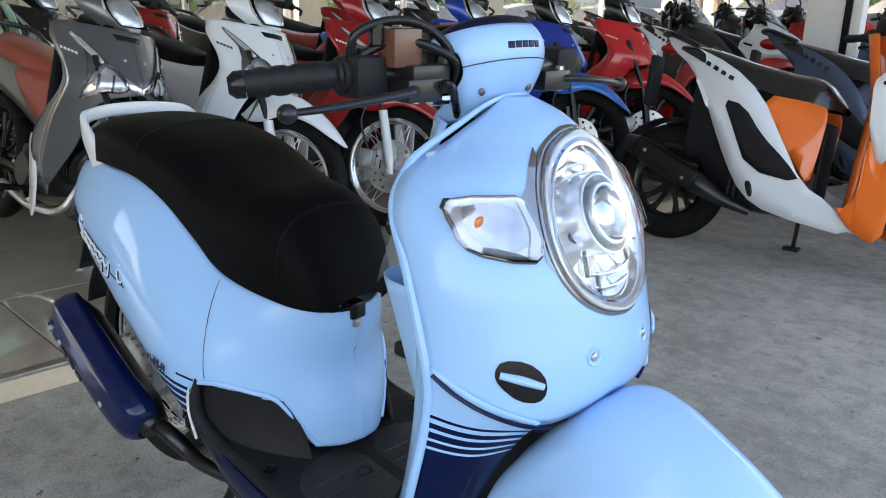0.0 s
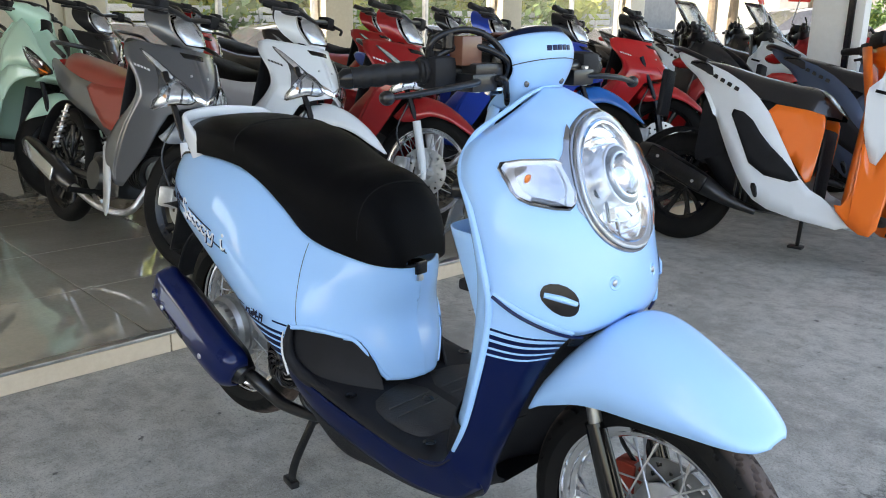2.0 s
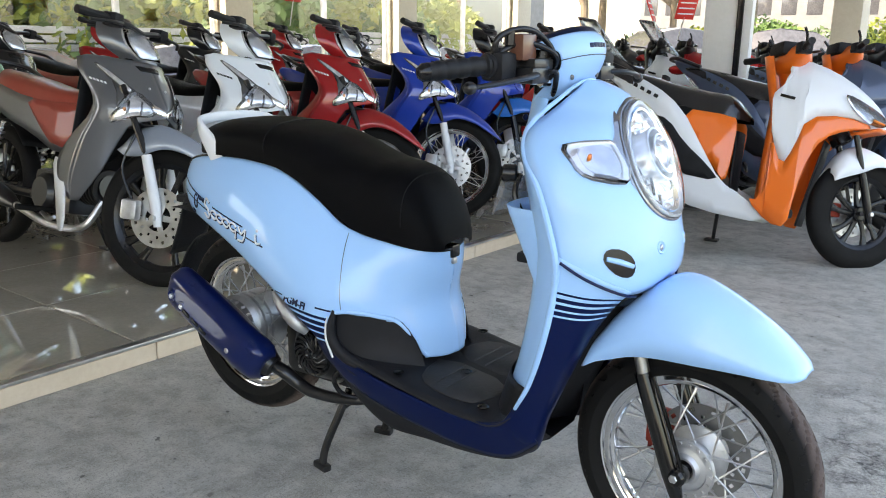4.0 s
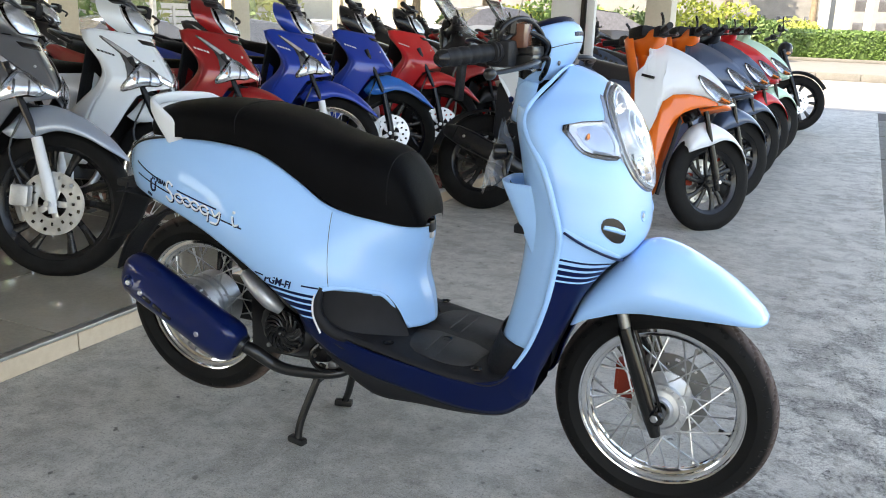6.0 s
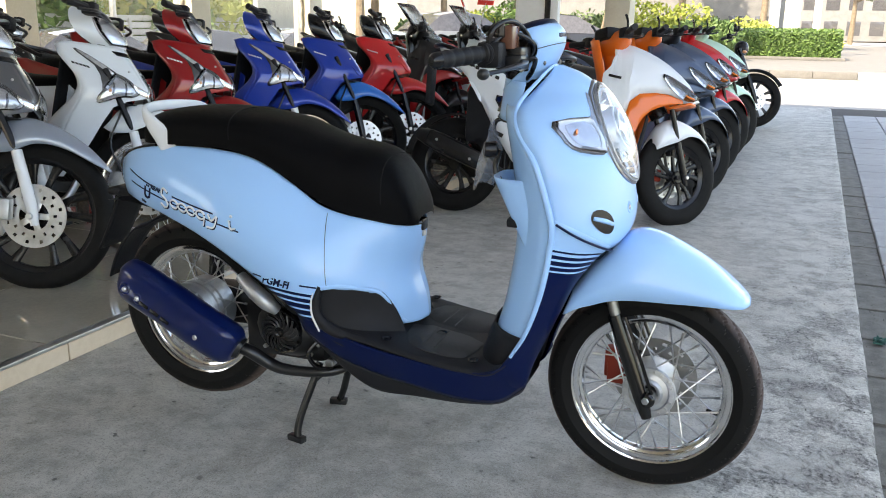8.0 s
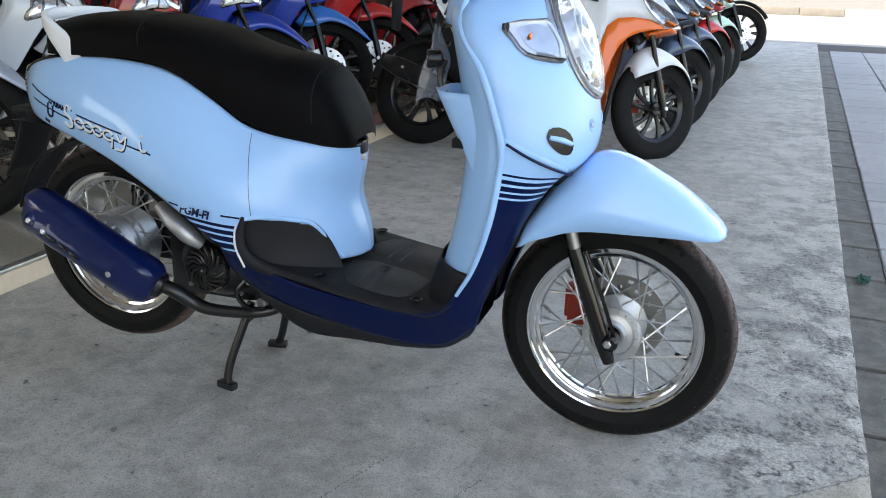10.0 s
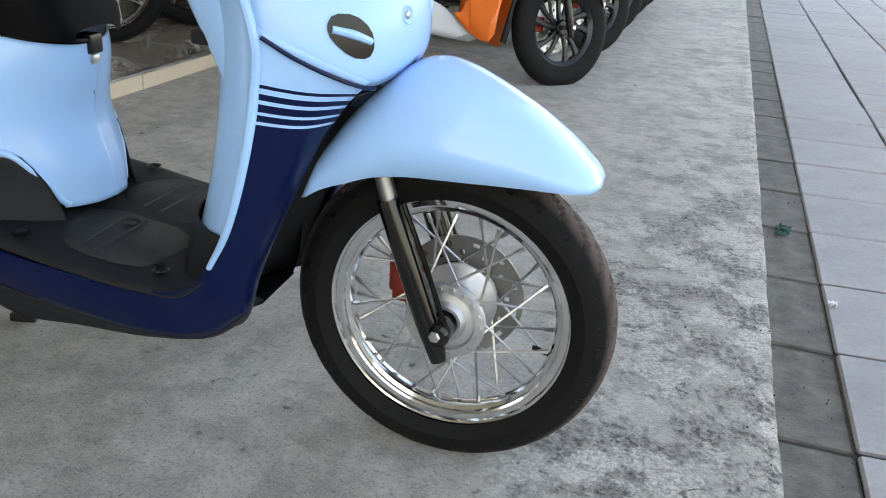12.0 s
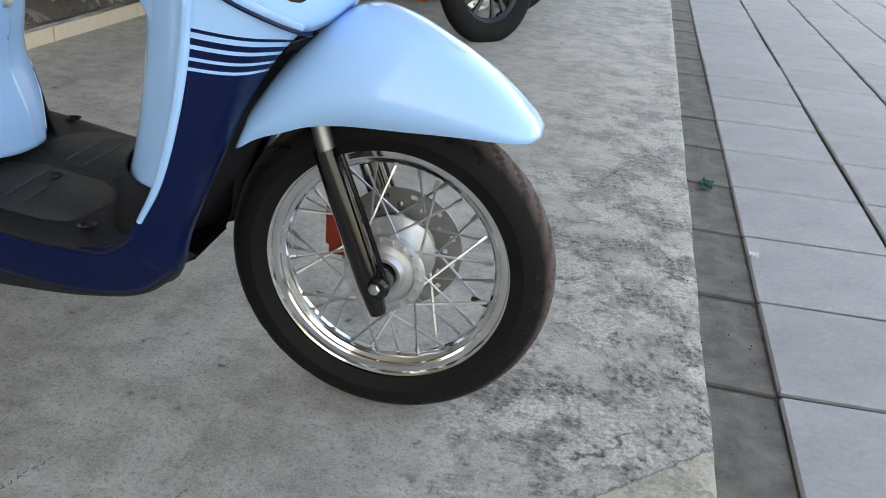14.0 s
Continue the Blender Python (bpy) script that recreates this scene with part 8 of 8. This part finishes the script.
m_far_wall = stone("weathered grey render", (0.17, 0.17, 0.165), (0.25, 0.25, 0.24), 0.8, 1.5, 0.05, 0.2)
house(pose(-16, 62, 0), 26, 8, 7, m_far_wall, "long grey shop building in the distance", 16, 3)
house(pose(14, 95, 0), 34, 8, 7, m_far_wall, "grey shop building across the main road", 17, 3)

# car park behind the showroom windows
# white and silver cars; their shade is put into this darker base colour
m_car = paint("pearl grey lacquer", (0.20, 0.205, 0.21))
def car(m, mat, label):
    ob = thing("car", m, label, "car", "parked cars")
    rows = []
    prof = [(-2.1, 0.45, 0.75), (-2.05, 0.30, 0.85), (-1.2, 0.25, 0.95), (-0.6, 0.25, 1.02), (0.6, 0.25, 1.0), (1.5, 0.25, 0.98), (2.0, 0.3, 0.90), (2.1, 0.45, 0.75)]
    for x, b, t in prof:
        w = 0.85 if abs(x) < 2 else 0.75
        rows.append([(x, -w, b), (x, -w * 1.02, (b + t) / 2), (x, -w * 0.93, t), (x, 0, t + 0.03), (x, w * 0.93, t), (x, w * 1.02, (b + t) / 2), (x, w, b)])
    part("body", grid_bm(rows, close_v=True, cap=True), mat, ob, "glossy car body", 40)
    cab = [(-0.95, 1.0, 1.02), (-0.35, 1.0, 1.42), (0.2, 1.0, 1.5), (1.0, 1.0, 1.42), (1.75, 0.98, 1.05)]
    rows = [[(x, -0.78, b), (x, -0.62, t), (x, 0, t + 0.03), (x, 0.62, t), (x, 0.78, b)] for x, b, t in cab]
    part("cabin_glass", grid_bm(rows), m_smoke, ob, "dark cabin glass", 40)
    rows = [[(x, y, t + 0.02) for y in (-0.60, 0, 0.60)] for x, b, t in cab[1:4]]
    part("roof", grid_bm(rows), mat, ob, "", 40, 0.03)
    for x in (-1.3, 1.3):
        for s in (-1, 1):
            w = part("wheel", rod_y(0.31, -0.10, 0.10, (0, 0), 24, 0.03), m_rubber, ob)
            w.matrix_basis = pose(x, s * 0.80, 0.31)
    return ob


for k, (x, y, t, mat) in enumerate(((-12.5, 5.0, 75, m_car), (-12.6, 8.0, 80, m_car), (-12.8, 11.2, 78, m_grey_fender), (-12.6, 14.4, 82, m_car), (-12.5, 18.0, 80, m_car), (-9.5, 21.0, 60, m_car), (-7.0, 22.0, 20, m_bike_black))):
    car(pose(x, y, ground_z(x, y), 0, 0, t), mat, "pale car parked behind the showroom windows" if mat is m_car else "dark car parked behind the showroom windows")
m_board = stone("weathered cream boards", (0.46, 0.44, 0.40), (0.60, 0.58, 0.53), 0.8, 3.0, 0.3, 0.3)
fence = thing("fence", pose(-17.5, 12, ground_z(-17.5, 12), 0, 0, 0), "white boarded fence behind the parked cars", "fence")
for k in range(15):
    part("post", block(-0.06, 0.06, -14 + 1.8 * k, -13.9 + 1.8 * k, 0, 1.75, 0.01), m_board, fence)
for z in np.arange(0.15, 1.7, 0.19):
    part("board", block(-0.02, 0.02, -14, 12, z, z + 0.15, 0.005), m_board, fence)
for k, (x, y) in enumerate(((-18.8, 3.5), (-18.6, 7.5), (-19.2, 11.5), (-18.5, 15.5), (-18.5, 20), (-14, 24.5), (-20.5, 9), (-20, 14), (-20, 18), (-21, 4), (-13, 29))):
    tree(pose(x, y, ground_z(x, y)), 4.6 + 0.9 * (k % 3), 2.6, m_leaf_y if k % 2 else m_leaf_t, "young green tree beside the car park", 3800, 0.12)
whole("backdrop", block(-60, -58, -60, 90, -1, 9, 0.5), m_far_wall, "grey low buildings behind the trees", "backdrop", kind="structure")

for k in range(15):
    x, y = -18.9 - 0.7 * (k % 3), -1.0 + 1.75 * k
    bush(pose(x, y, ground_z(x, y)), 2.7 + 0.5 * (k % 2), m_leaf_y if k % 3 else m_leaf_t, "leafy sunlit shrub beside the car park", 2600, 0.16)
for k in range(8):
    tree(pose(-24 - 2 * (k % 2), -2 + 5.0 * k, ground_z(-24, -2 + 5.0 * k)), 8.5 + (k % 3), 3.8, m_leaf_y if k % 2 else m_leaf_t, "tall green tree behind the fence", 4200, 0.20)

for k in range(7):
    bush(pose(-13.5 + 1.7 * k, 29.0 + 0.5 * (k % 2), 0.06), 1.2 + 0.25 * (k % 3), m_leaf_y if k % 2 else m_leaf, "sunlit shrub across the side road", 2200, 0.09)

# ---------------------------------------------------------------- pieces of floor, step and pavement
def piece(mesh, mat, name, parent, m):
    ob = new(name, mesh)
    if not mesh.materials:
        mesh.materials.append(mat)
    ob.parent = parent
    ob.matrix_basis = m
    return ob


me_tile = finish(block(-0.298, 0.298, -0.298, 0.298, 0.0, 0.0085, 0.002, segs=1), 30)
for i in range(9):
    for j in range(-2, 13):
        piece(me_tile, m_porcelain, "floor_tile", platform, Matrix.Translation((-0.33 - 0.6 * i, -0.95 + 0.6 * j, 0.064)))
me_riser = finish(block(-0.012, 0.0, -0.298, 0.298, 0.001, 0.063, 0.002, segs=1), 30)
for j in range(-3, 14):
    piece(me_riser, m_cream, "riser_tile", platform, Matrix.Translation((0, -0.295 + 0.6 * j, 0)))

# pavement beyond the slab's edge: gutter stones and square pavers
bed = whole("pavement", block(-0.02, 6.0, -9, 12.2, -0.109, -0.075, 0), m_joint, "grey concrete pavement of square pavers along a damp gutter", "pavement", kind="structure", m=KERB, smooth=0)
me_gut = [finish(block(0.004, 0.148, 0.006, 0.382, -0.075, -0.064 - 0.003 * k, 0.006, segs=1), 30) for k in range(3)]
SKEW = 0.07                                       # the cross joints lie a little askew to the kerb


def paver_mesh(top):
    bm = block(0.005, 0.394, 0.008, 0.380, -0.075, top, 0.005, segs=1)
    for v in bm.verts:
        v.co.y += SKEW * v.co.x
    return finish(bm, 30)


me_pave = [paver_mesh(-0.058 - 0.0015 * k) for k in range(3)]
prng = random.Random(3)
for j in range(-3, 28):
    y = 0.03 + 0.39 * j
    piece(me_gut[prng.randrange(3)], m_gutter, "gutter_stone", bed, Matrix.Translation((0.002 + prng.uniform(-0.001, 0.001), y, 0)) @ pose(0, 0, 0, prng.uniform(-0.4, 0.4), prng.uniform(-0.6, 0.6), prng.uniform(-0.4, 0.4)))
for i in range(8):
    for j in range(-3, 28):
        piece(me_pave[prng.randrange(3)], m_paver, "paver", bed, Matrix.Translation((0.146 + 0.4 * i, 0.03 + 0.39 * j + SKEW * 0.4 * i, 0)) @ pose(0, 0, 0, prng.uniform(-0.25, 0.25), prng.uniform(-0.25, 0.25), prng.uniform(-0.15, 0.15)))

# bits lying on the ground: rope by the gutter, paper, a leaf, grit
m_rope = solid("dirty green twine", (0.014, 0.085, 0.065), 0.8, 0, 0.5, 200)
loops = [(0.595 + 0.03 * math.cos(2.2 * w) * (0.5 + 0.3 * math.sin(w * 0.7)), 2.72 + 0.018 * math.sin(2.9 * w) + 0.004 * w, -0.055 + 0.004 * math.sin(5 * w)) for w in np.linspace(0, 16, 160)]
whole("twine", tube([(x + 0.045, y, z) for x, y, z in loops], 0.0028, 5), m_rope, "tangle of green twine lying in the gutter", "twine")
crease = grid_bm([[(0.741 + 0.011 * u + 0.002 * math.sin(9 * v), 2.255 + 0.014 * v + 0.002 * math.sin(7 * u), -0.056 + 0.007 * abs(math.sin(3.1 * u + 2.0 * v))) for v in np.linspace(-1, 1, 12)] for u in np.linspace(-1, 1, 12)])
sheet = whole("paper_scrap", crease, m_white, "small crumpled white paper scrap on the pavers", "litter")
leaf = grid_bm([[(-1.81 + 0.035 * u, 4.17 + 0.020 * v * (1 - u * u) ** 0.5, 0.004 + 0.008 * u * u + 0.004 * v * v) for v in np.linspace(-1, 1, 7)] for u in np.linspace(-0.98, 0.98, 9)])
whole("fallen_leaf", leaf, paint("dry yellow leaf", (0.55, 0.36, 0.05), 0.6, 0.0), "dry yellow leaf lying on the concrete", "leaf")
gr = bmesh.new()
grng = random.Random(11)
for _ in range(420):
    x, y, r = grng.uniform(-0.25, 0.15), grng.uniform(0.2, 4.5), grng.uniform(0.0008, 0.0024)
    if grng.random() > 0.25 + 0.75 * max(0, (x + 0.25) / 0.35) ** 2:
        continue
    z = -0.064 if x > 0.008 else 0.0
    q = bmesh.ops.create_icosphere(gr, subdivisions=1, radius=r, matrix=Matrix.Translation((x, y, z + r * 0.5)) @ pose(0, 0, 0, grng.uniform(0, 90), grng.uniform(0, 90), 0))
whole("grit", gr, m_joint, "dark grit scattered along the slab's edge", "grit", kind="stuff", m=KERB, smooth=0)

# old rope-like cracks in the slab
ck = bmesh.new()
crng = random.Random(5)
for (x1, y1), (x2, y2) in (((-0.43, 0.66), (-0.338, 0.966)), ((-0.20, 0.77), (-0.133, 0.967))):
    n = 26
    for k in range(n):
        a, b2 = k / n, (k + 0.62) / n
        pts = [(x1 + (x2 - x1) * t + crng.uniform(-0.003, 0.003), y1 + (y2 - y1) * t, 0.0012) for t in (a, (a + b2) / 2, b2)]
        tube(pts, 0.0009, 5, bm=ck, flat=0.5)
tagged(part("floor_crack", ck, solid("dusty crack filling", (0.12, 0.11, 0.095), 0.9, 0, 0.5, 120), slab, "thin stitched crack in the concrete"), kind="stuff")
bpy.data.objects["floor_crack"].matrix_basis = KERB.inverted()
